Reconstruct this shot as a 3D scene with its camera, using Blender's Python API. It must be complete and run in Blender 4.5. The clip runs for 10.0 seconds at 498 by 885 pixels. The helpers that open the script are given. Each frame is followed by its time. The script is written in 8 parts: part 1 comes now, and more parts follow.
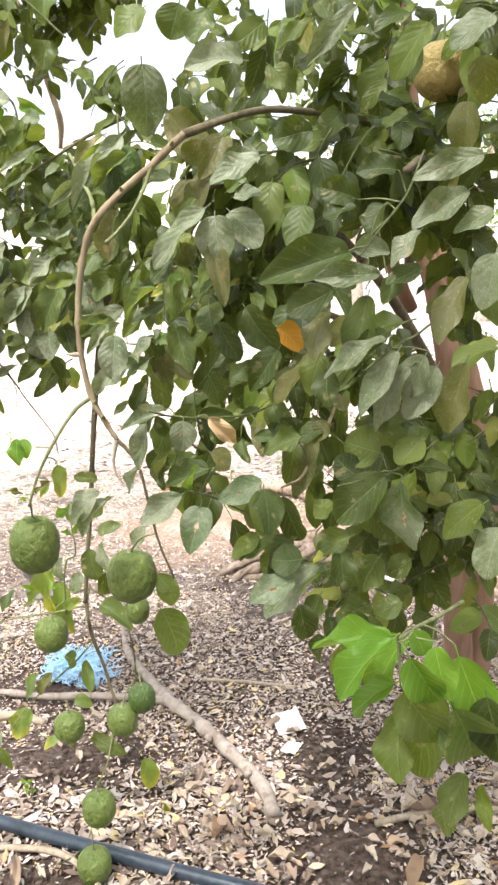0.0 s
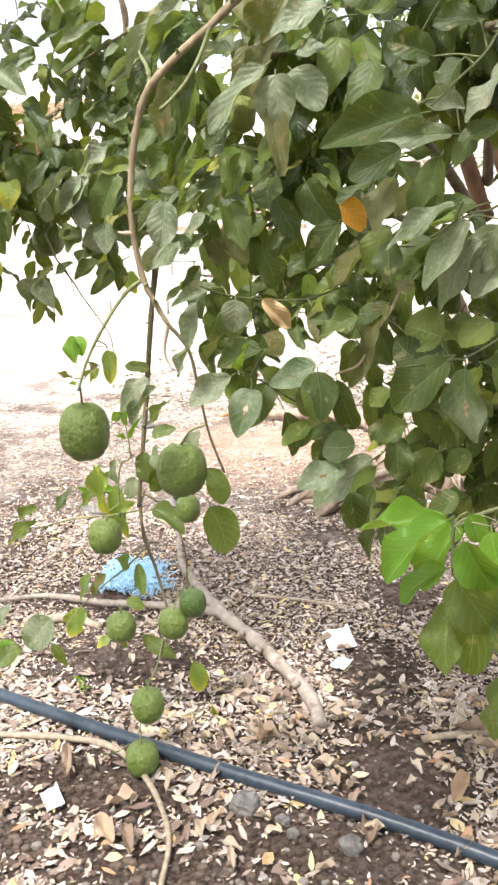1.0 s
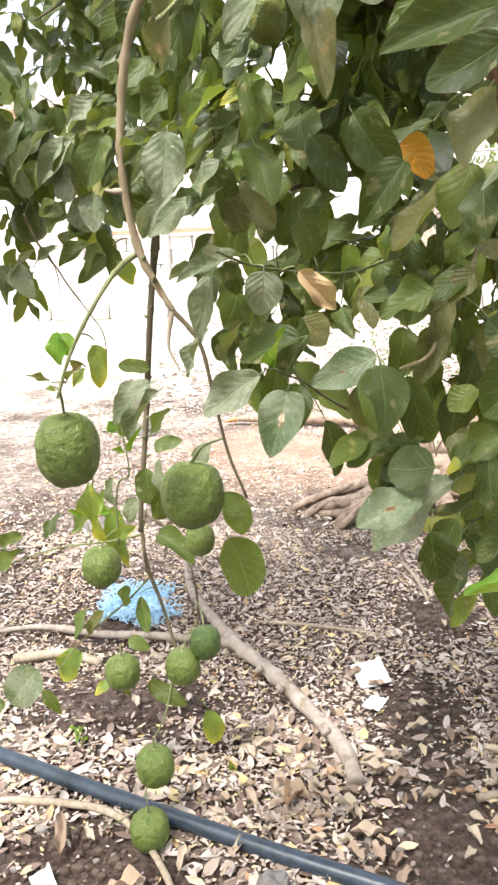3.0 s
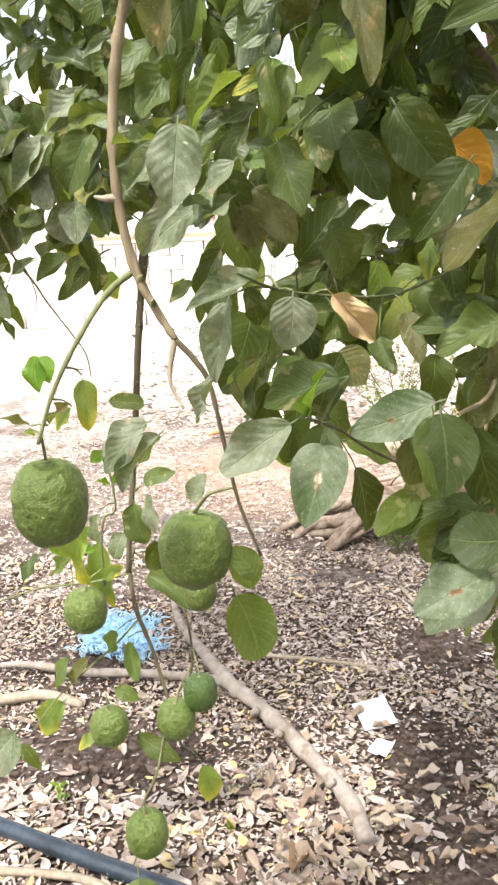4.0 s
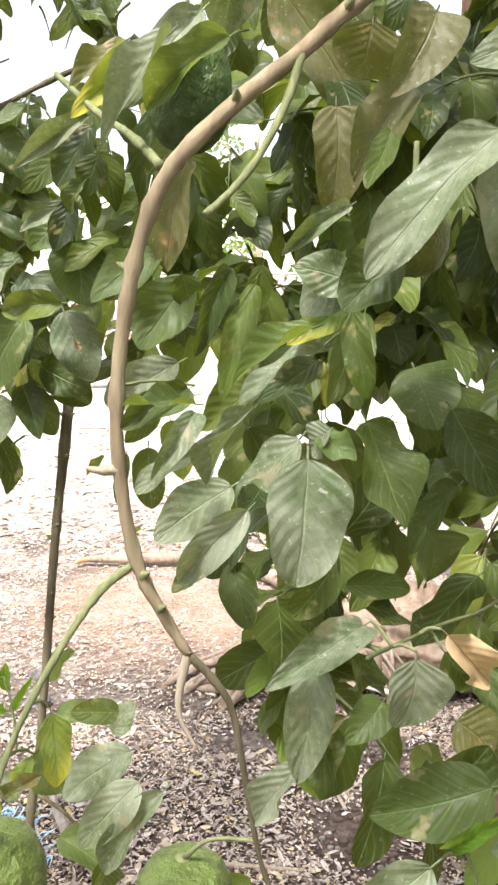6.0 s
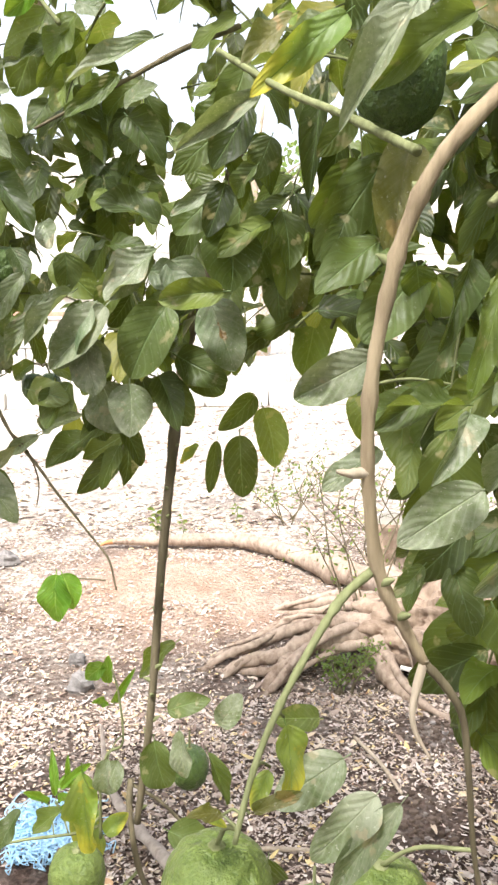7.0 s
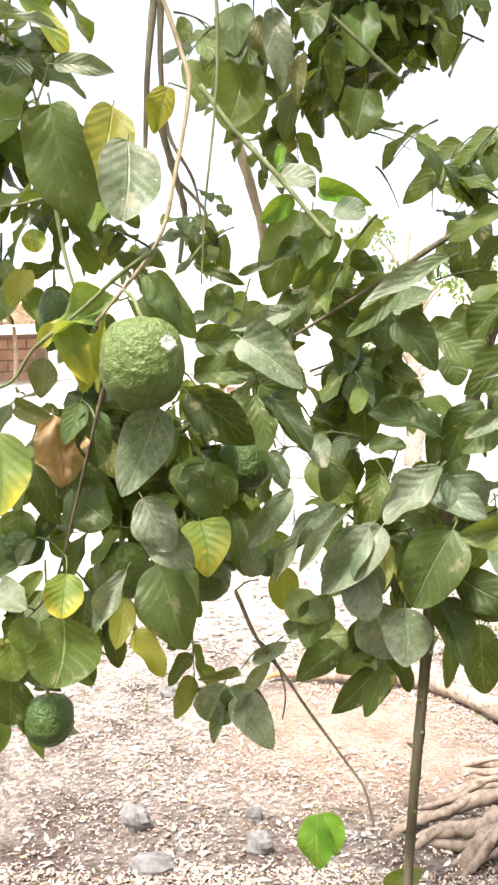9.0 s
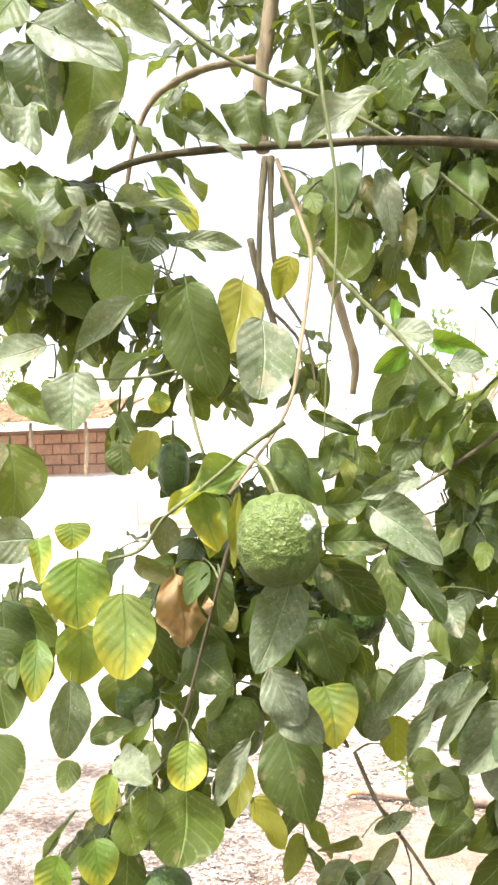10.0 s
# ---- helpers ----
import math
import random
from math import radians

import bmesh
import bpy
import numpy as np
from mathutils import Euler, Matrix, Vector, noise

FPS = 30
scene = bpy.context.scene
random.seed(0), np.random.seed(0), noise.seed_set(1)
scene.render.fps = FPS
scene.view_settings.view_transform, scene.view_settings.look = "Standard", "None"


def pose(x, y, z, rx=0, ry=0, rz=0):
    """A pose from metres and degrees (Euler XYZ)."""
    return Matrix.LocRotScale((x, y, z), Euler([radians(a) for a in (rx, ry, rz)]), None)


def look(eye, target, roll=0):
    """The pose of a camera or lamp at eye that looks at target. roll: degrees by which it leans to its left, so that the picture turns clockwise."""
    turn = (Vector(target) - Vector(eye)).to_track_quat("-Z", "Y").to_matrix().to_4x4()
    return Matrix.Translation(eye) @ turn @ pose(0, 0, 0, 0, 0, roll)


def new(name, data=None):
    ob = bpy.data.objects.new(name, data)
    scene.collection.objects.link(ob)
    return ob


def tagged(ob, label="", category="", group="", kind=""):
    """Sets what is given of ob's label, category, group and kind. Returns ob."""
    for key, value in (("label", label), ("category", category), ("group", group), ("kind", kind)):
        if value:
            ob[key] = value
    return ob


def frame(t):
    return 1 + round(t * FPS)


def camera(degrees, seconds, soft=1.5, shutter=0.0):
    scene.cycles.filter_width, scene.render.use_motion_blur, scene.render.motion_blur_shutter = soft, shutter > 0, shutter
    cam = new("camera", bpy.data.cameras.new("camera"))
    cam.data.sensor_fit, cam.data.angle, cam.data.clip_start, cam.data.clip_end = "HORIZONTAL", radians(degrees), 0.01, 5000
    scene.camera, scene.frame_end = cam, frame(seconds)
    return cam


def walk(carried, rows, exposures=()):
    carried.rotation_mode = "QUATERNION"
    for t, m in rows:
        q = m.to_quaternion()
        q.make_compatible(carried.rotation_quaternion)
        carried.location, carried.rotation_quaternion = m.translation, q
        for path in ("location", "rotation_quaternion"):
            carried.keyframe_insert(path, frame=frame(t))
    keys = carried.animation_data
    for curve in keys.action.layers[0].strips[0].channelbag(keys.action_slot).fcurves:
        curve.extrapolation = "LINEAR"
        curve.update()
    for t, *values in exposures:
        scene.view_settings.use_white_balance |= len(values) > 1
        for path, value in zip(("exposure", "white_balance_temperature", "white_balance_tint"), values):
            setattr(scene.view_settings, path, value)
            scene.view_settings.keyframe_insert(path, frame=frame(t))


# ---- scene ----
cam = camera(35.5, 10.0, soft=2.6)
PATH = [
    (0, (0.164, 0.112, 1.352), (-0.029, 2.061, 0.944), -2.0),
    (0.5, (0.174, 0.141, 1.299), (-0.144, 2.05, 0.794), -1.6),
    (1, (0.176, 0.142, 1.265), (-0.18, 2.03, 0.711), -1.3),
    (1.5, (0.145, 0.161, 1.24), (-0.195, 2.05, 0.676), -1.3),
    (2, (0.107, 0.192, 1.218), (-0.201, 2.082, 0.639), -1.4),
    (2.5, (0.091, 0.278, 1.192), (-0.226, 2.168, 0.618), -1.6),
    (2.7, (0.093, 0.337, 1.201), (-0.245, 2.226, 0.639), -2.0),
    (3.8, (0.054, 0.508, 1.211), (-0.322, 2.4, 0.685), -2.7),
    (4, (0.025, 0.546, 1.215), (-0.278, 2.449, 0.681), -2.4),
    (4.5, (-0.04, 0.619, 1.23), (-0.018, 2.549, 0.706), -1.8),
    (5, (-0.063, 0.657, 1.26), (0.14, 2.596, 0.814), -1.3),
    (5.5, (-0.095, 0.732, 1.326), (0.062, 2.695, 0.977), -0.6),
    (5.8, (-0.128, 0.765, 1.349), (-0.002, 2.735, 1.026), 0.7),
    (6, (-0.151, 0.779, 1.349), (-0.059, 2.753, 1.039), 0.1),
    (6.2, (-0.19, 0.792, 1.351), (-0.094, 2.764, 1.029), 0.1),
    (7.3, (-0.35, 0.839, 1.365), (-0.243, 2.803, 0.999), 0.2),
    (7.5, (-0.362, 0.864, 1.37), (-0.337, 2.831, 1.013), 0.1),
    (8, (-0.386, 0.898, 1.376), (-0.571, 2.862, 1.045), 0.5),
    (8.5, (-0.432, 0.899, 1.416), (-0.656, 2.869, 1.161), -0.0),
    (9, (-0.469, 0.893, 1.479), (-0.722, 2.875, 1.383), -1.0),
    (9.5, (-0.503, 0.894, 1.526), (-0.826, 2.867, 1.558), -1.4),
    (10, (-0.535, 0.888, 1.561), (-0.942, 2.842, 1.693), -1.2),
]
walk(cam, [(t, look(eye, target, roll)) for t, eye, target, roll in PATH], exposures=[(0.0, 0.61), (2.5, 0.61), (4.0, 0.66), (6.0, 0.65), (7.5, 0.64), (8.5, 0.66), (10.0, 0.92)])


# ---- light ----
SUN_ELEV, SUN_AZ = radians(62), radians(205)   # azimuth: clockwise from +y, where the sun stands
world = bpy.data.worlds.new("sky")
scene.world = world
world.use_nodes = True
wn = world.node_tree.nodes
sky = wn.new("ShaderNodeTexSky")
sky.sky_type = "NISHITA"
sky.sun_disc = False
sky.sun_elevation, sky.sun_rotation = SUN_ELEV, SUN_AZ
sky.dust_density, sky.air_density, sky.ozone_density = 4.0, 1.0, 1.0
wn["Background"].inputs[1].default_value = 0.30
haze = wn.new("ShaderNodeHueSaturation")   # milky haze
haze.inputs["Saturation"].default_value = 0.35
world.node_tree.links.new(sky.outputs[0], haze.inputs["Color"])
world.node_tree.links.new(haze.outputs[0], wn["Background"].inputs[0])
sun_data = bpy.data.lights.new("sun", "SUN")
sun_data.energy, sun_data.angle, sun_data.color = 4.6, radians(7.0), (1.0, 0.98, 0.96)
sun_dir = Vector((math.sin(SUN_AZ) * math.cos(SUN_ELEV), math.cos(SUN_AZ) * math.cos(SUN_ELEV), math.sin(SUN_ELEV)))
new("sun", sun_data).matrix_world = look(sun_dir * 30, (0, 0, 0))

# ---- materials ----


class Mat:
    """A small builder for procedural materials."""

    def __init__(self, name, rough=0.6, spec=0.3):
        self.m = bpy.data.materials.new(name)
        self.m.use_nodes = True
        self.t = self.m.node_tree
        self.p = self.t.nodes["Principled BSDF"]
        self.p.inputs["Roughness"].default_value = rough
        self.p.inputs["Specular IOR Level"].default_value = spec
        self.out = self.t.nodes["Material Output"]

    def n(self, kind, **inputs):
        node = self.t.nodes.new("ShaderNode" + kind)
        for key, value in inputs.items():
            self.put(node.inputs[key.replace("_", " ")], value)
        return node

    def put(self, socket, value):
        if isinstance(value, bpy.types.NodeSocket):
            self.t.links.new(value, socket)
        else:
            socket.default_value = value

    def math(self, op, a, b=0.0, c=0.0):
        node = self.t.nodes.new("ShaderNodeMath")
        node.operation = op
        for i, v in enumerate((a, b, c)):
            self.put(node.inputs[i], v)
        return node.outputs[0]

    def mix(self, f, a, b, mode="MIX"):
        node = self.t.nodes.new("ShaderNodeMix")
        node.data_type, node.blend_type = "RGBA", mode
        self.put(node.inputs[0], f)
        self.put(node.inputs[6], a if isinstance(a, bpy.types.NodeSocket) else (*a, 1))
        self.put(node.inputs[7], b if isinstance(b, bpy.types.NodeSocket) else (*b, 1))
        return node.outputs[2]

    def ramp(self, f, stops):
        node = self.t.nodes.new("ShaderNodeValToRGB")
        self.put(node.inputs[0], f)
        e = node.color_ramp.elements
        while len(e) < len(stops):
            e.new(0.5)
        for el, (pos, col) in zip(e, stops):
            el.position, el.color = pos, (*col, 1) if len(col) == 3 else col
        return node.outputs[0]

    def noise(self, scale, detail=3.0, rough=0.5, vec=None):
        node = self.n("TexNoise", Scale=scale, Detail=detail, Roughness=rough)
        if vec is not None:
            self.put(node.inputs["Vector"], vec)
        return node.outputs["Fac"]

    def coord(self, which="Object"):
        return self.n("TexCoord").outputs[which]

    def geo(self, which):
        return self.n("NewGeometry").outputs[which]

    def bump(self, height, strength=0.4, distance=0.01):
        node = self.n("Bump", Strength=strength, Distance=distance, Height=height)
        self.put(self.p.inputs["Normal"], node.outputs[0])

    def color(self, c):
        self.put(self.p.inputs["Base Color"], c)
        return self


def leaf_material(name, stops, vein, dust, through_light, rough=0.46, per_island=False, blotch=None, rim=None, scar=None):
    """Leaf blade: midrib and side veins by the blade's own coordinates, dust, blotches, light that shines through."""
    k = Mat(name, rough, 0.30)
    uv = k.n("SeparateXYZ", Vector=k.coord("UV"))
    u, v = uv.outputs[0], uv.outputs[1]
    au = k.math("ABSOLUTE", k.math("SUBTRACT", u, 0.5))
    rnd = k.geo("Random Per Island") if per_island else k.n("ObjectInfo").outputs["Random"]
    base = k.ramp(rnd, stops)
    pos = k.geo("Position")
    big = k.noise(28.0, 3.0, 0.6, pos)
    base = k.mix(k.math("MULTIPLY", big, 0.55), base, tuple(c * 0.45 for c in stops[0][1]))
    rib = k.math("SUBTRACT", 1.0, k.math("SMOOTH_MIN", k.math("MULTIPLY", au, 40.0), 1.0, 0.2))
    along = k.math("ADD", k.math("MULTIPLY", k.math("SUBTRACT", v, k.math("MULTIPLY", au, 0.75)), 40.0), k.math("MULTIPLY", k.noise(24.0, 2.0, 0.5, pos), 3.2))
    wave = k.math("SINE", along)
    side = k.math("MULTIPLY", k.math("POWER", k.math("MAXIMUM", wave, 0.0), 9.0), k.math("MULTIPLY", k.noise(34.0, 2.0, 0.5, pos), 2.0))
    lines = k.math("MINIMUM", k.math("ADD", k.math("MULTIPLY", rib, 0.7), k.math("MULTIPLY", side, 0.30)), 1.0)
    base = k.mix(lines, base, vein)
    fine = k.noise(160.0, 4.0, 0.7, pos)
    patch = k.noise(17.0, 2.0, 0.5, pos)
    dusty = k.math("MULTIPLY", k.ramp(k.math("ADD", k.math("MULTIPLY", fine, 0.55), k.math("MULTIPLY", patch, 0.6)), [(0.46, (0, 0, 0)), (0.70, (1, 1, 1))]), k.math("MULTIPLY", 1.35, dust))
    base = k.mix(dusty, base, (0.39, 0.395, 0.31))
    specks = k.ramp(k.noise(330.0, 2.0, 0.5, pos), [(0.66, (0, 0, 0)), (0.71, (1, 1, 1))])
    base = k.mix(k.math("MULTIPLY", specks, min(0.75, dust * 3.5)), base, (0.46, 0.46, 0.36))
    if blotch:
        spot = k.ramp(k.noise(46.0, 3.0, 0.6, pos), [(0.62, (0, 0, 0)), (0.67, (1, 1, 1))])
        base = k.mix(k.math("MULTIPLY", spot, 0.6), base, blotch)
    if rim:
        edge = k.math("ADD", k.math("MULTIPLY", v, 0.75), k.math("MULTIPLY", au, 0.55))
        edge = k.math("SUBTRACT", k.math("ADD", edge, k.math("MULTIPLY", k.noise(30.0, 3.0, 0.6, pos), 0.85)), k.math("MULTIPLY", lines, 0.28))
        base = k.mix(k.ramp(k.math("MULTIPLY", edge, 0.6), [(0.53, (0, 0, 0)), (0.86, (1, 1, 1))]), base, rim)
    if scar:
        heart = k.math("ADD", k.math("MULTIPLY", au, 2.6), k.math("MULTIPLY", k.math("ABSOLUTE", k.math("SUBTRACT", v, 0.48)), 1.15))
        heart = k.math("ADD", heart, k.math("MULTIPLY", k.math("SUBTRACT", k.noise(75.0, 4.0, 0.65, pos), 0.5), 0.75))
        base = k.mix(k.ramp(heart, [(0.12, (1, 1, 1)), (0.19, (0, 0, 0))]), base, k.mix(k.ramp(k.noise(110.0, 3.0, 0.6, pos), [(0.42, (0, 0, 0)), (0.58, (1, 1, 1))]), scar, (0.20, 0.11, 0.05)))
    k.color(base)
    puff = k.math("ADD", k.math("MULTIPLY", rib, -0.5), k.math("MULTIPLY", k.math("MULTIPLY", k.math("COSINE", along), k.noise(33.0, 2.0, 0.5, pos)), 0.16))
    k.bump(k.math("ADD", puff, k.math("ADD", k.math("MULTIPLY", fine, 0.2), k.math("MULTIPLY", k.noise(60.0, 3.0, 0.5, pos), 0.45))), 0.50, 0.005)
    tr = k.n("BsdfTranslucent", Color=k.mix(0.6, base, (0.40, 0.48, 0.04)))
    mx = k.n("MixShader", Fac=through_light)
    k.t.links.new(k.p.outputs[0], mx.inputs[1])
    k.t.links.new(tr.outputs[0], mx.inputs[2])
    k.t.links.new(mx.outputs[0], k.out.inputs[0])
    return k.m


G0, G1, G2 = (0.023, 0.040, 0.006), (0.052, 0.084, 0.010), (0.118, 0.170, 0.018)
LEAF = {
    "d": leaf_material("leaf dark green", [(0, G0), (0.40, (0.064, 0.096, 0.013)), (0.8, (0.095, 0.134, 0.030)), (1, (0.156, 0.192, 0.028))], (0.17, 0.25, 0.10), 0.055, 0.22, blotch=(0.30, 0.26, 0.14)),
    "g": leaf_material("leaf green", [(0, G1), (0.5, G2), (1, (0.11, 0.19, 0.05))], (0.24, 0.34, 0.10), 0.10, 0.38, blotch=(0.32, 0.28, 0.12)),
    "p": leaf_material("leaf dusty", [(0, (0.106, 0.146, 0.065)), (1, (0.166, 0.200, 0.102))], (0.31, 0.38, 0.21), 0.42, 0.20, 0.45, blotch=(0.36, 0.30, 0.20)),
    "s": leaf_material("leaf scarred", [(0, (0.092, 0.150, 0.064)), (1, (0.12, 0.175, 0.08))], (0.30, 0.37, 0.20), 0.36, 0.20, 0.45, scar=(0.66, 0.52, 0.38)),
    "b": leaf_material("leaf young", [(0, (0.10, 0.26, 0.018)), (1, (0.15, 0.33, 0.025))], (0.36, 0.52, 0.12), 0.04, 0.42, 0.32),
    "y": leaf_material("leaf yellowing", [(0, (0.12, 0.22, 0.035)), (0.5, (0.18, 0.29, 0.04)), (1, (0.26, 0.33, 0.045))], (0.09, 0.19, 0.035), 0.12, 0.38, blotch=(0.46, 0.36, 0.05), rim=(0.56, 0.47, 0.05)),
    "q": leaf_material("leaf mustard", [(0, (0.22, 0.21, 0.02)), (1, (0.36, 0.32, 0.03))], (0.34, 0.34, 0.06), 0.08, 0.40, blotch=(0.30, 0.16, 0.05)),
    "o": leaf_material("leaf orange", [(0, (0.72, 0.30, 0.02)), (1, (0.78, 0.34, 0.03))], (0.70, 0.40, 0.08), 0.05, 0.25, 0.5),
    "n": leaf_material("leaf olive brown", [(0, (0.11, 0.105, 0.028)), (1, (0.165, 0.145, 0.040))], (0.24, 0.22, 0.09), 0.18, 0.30, blotch=(0.36, 0.22, 0.10)),
    "r": leaf_material("leaf dry", [(0, (0.74, 0.45, 0.22)), (1, (0.82, 0.58, 0.34))], (0.46, 0.25, 0.12), 0.2, 0.2, 0.8),
}
# dark stops put the shade of inner gaps into the leaf colour, bright ones light
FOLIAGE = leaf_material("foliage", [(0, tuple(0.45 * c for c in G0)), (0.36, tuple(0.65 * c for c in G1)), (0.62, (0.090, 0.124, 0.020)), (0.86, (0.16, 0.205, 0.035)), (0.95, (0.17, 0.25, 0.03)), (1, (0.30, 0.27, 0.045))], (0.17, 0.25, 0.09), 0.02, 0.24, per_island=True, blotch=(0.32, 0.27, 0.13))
CANOPY = leaf_material("crown foliage", [(0, G1), (0.5, (0.10, 0.20, 0.04)), (1, (0.16, 0.28, 0.05))], (0.22, 0.34, 0.12), 0.15, 0.42, per_island=True)


def bark_material(name, dark, light, scale=60.0, stretch=6.0, strength=0.7, spots=None):
    k = Mat(name, 0.85, 0.15)
    pos = k.geo("Position")
    mp = k.n("Mapping", Vector=pos, Scale=(scale, scale, scale / stretch))
    grain = k.noise(1.0, 5.0, 0.6, mp.outputs[0])
    big = k.noise(scale * 0.12, 2.0, 0.5, pos)
    f = k.math("ADD", k.math("MULTIPLY", grain, 0.65), k.math("MULTIPLY", big, 0.4))
    c = k.ramp(f, [(0.3, dark), (0.72, light)])
    if spots:
        s = k.ramp(k.noise(scale * 0.45, 2.0, 0.5, pos), [(0.62, (0, 0, 0)), (0.68, (1, 1, 1))])
        c = k.mix(k.math("MULTIPLY", s, 0.7), c, spots)
    k.color(c)
    k.bump(f, strength, 0.006)
    return k.m


BARK = bark_material("bark brown", (0.16, 0.115, 0.072), (0.42, 0.335, 0.22), 90)
BARK_DARK = bark_material("bark dark", (0.075, 0.060, 0.038), (0.21, 0.175, 0.11), 90)
BARK_PINK = bark_material("bark pinkish", (0.15, 0.085, 0.055), (0.33, 0.205, 0.14), 40)
BARK_PALE = bark_material("bark pale", (0.20, 0.155, 0.125), (0.46, 0.395, 0.34), 45, 3.0, 0.9, (0.20, 0.15, 0.11))
BARK_ROOT = bark_material("root bark", (0.15, 0.10, 0.07), (0.48, 0.38, 0.30), 44, 1.8, 1.0, (0.13, 0.085, 0.06))
BARK_STUMP = bark_material("stump bark", (0.13, 0.08, 0.052), (0.43, 0.33, 0.25), 34, 4.0, 1.0, (0.15, 0.09, 0.06))
TWIG_DARK = bark_material("twig dark", (0.06, 0.07, 0.03), (0.17, 0.18, 0.08), 120)
TWIG_GREEN = bark_material("twig green", (0.11, 0.12, 0.05), (0.28, 0.295, 0.15), 120)
STICK = bark_material("dry stick", (0.24, 0.18, 0.12), (0.50, 0.42, 0.33), 80)


def fruit_material(name, a, b, spot, pale_at=None):
    k = Mat(name, 0.42, 0.45)
    pos = k.coord("Object")
    warts = k.n("TexVoronoi", Vector=pos, Scale=150.0)
    warts.feature = "SMOOTH_F1"
    wrinkle = k.noise(125.0, 3.0, 0.6, k.n("Mapping", Vector=pos, Scale=(1.0, 1.0, 0.7)).outputs[0])
    pores = k.noise(480.0, 2.0, 0.5, pos)
    big = k.noise(26.0, 3.0, 0.6, pos)
    c = k.ramp(k.math("ADD", k.math("MULTIPLY", big, 0.6), k.math("MULTIPLY", wrinkle, 0.45)), [(0.36, a), (0.68, b)])
    s = k.ramp(k.noise(70.0, 4.0, 0.65, pos), [(0.66, (0, 0, 0)), (0.72, (1, 1, 1))])
    c = k.mix(k.math("MULTIPLY", s, 0.4), c, spot)
    # wrinkle lows painted darker, like shade in the creases of the peel
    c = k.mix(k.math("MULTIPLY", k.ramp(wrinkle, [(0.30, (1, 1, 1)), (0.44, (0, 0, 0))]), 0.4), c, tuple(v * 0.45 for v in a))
    if pale_at:   # whitish patch on one shoulder
        far = k.n("VectorMath", Vector=pos)
        far.operation = "DISTANCE"
        far.inputs[1].default_value = pale_at
        near = k.math("ADD", k.math("MULTIPLY", far.outputs["Value"], 30.0), k.noise(95.0, 4.0, 0.7, pos))
        c = k.mix(k.ramp(near, [(0.66, (1, 1, 1)), (0.78, (0, 0, 0))]), c, (0.66, 0.69, 0.62))
    k.color(c)
    k.bump(k.math("ADD", k.math("ADD", k.math("MULTIPLY", warts.outputs["Distance"], -0.4), wrinkle), k.math("MULTIPLY", pores, 0.4)), 0.85, 0.005)
    return k.m


FRUIT = fruit_material("citrus peel green", (0.090, 0.136, 0.024), (0.168, 0.212, 0.050), (0.32, 0.36, 0.19))
FRUIT_PATCHED = fruit_material("citrus peel patched", (0.094, 0.142, 0.028), (0.172, 0.215, 0.056), (0.30, 0.34, 0.18), (0.030, -0.022, 0.016))
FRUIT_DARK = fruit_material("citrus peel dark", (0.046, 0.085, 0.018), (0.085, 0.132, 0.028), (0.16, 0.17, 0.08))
FRUIT_TURN = fruit_material("citrus peel turning", (0.08, 0.13, 0.02), (0.20, 0.21, 0.035), (0.30, 0.34, 0.16))
FRUIT_YELLOW = fruit_material("citrus peel yellow", (0.30, 0.22, 0.07), (0.42, 0.31, 0.10), (0.30, 0.20, 0.08))


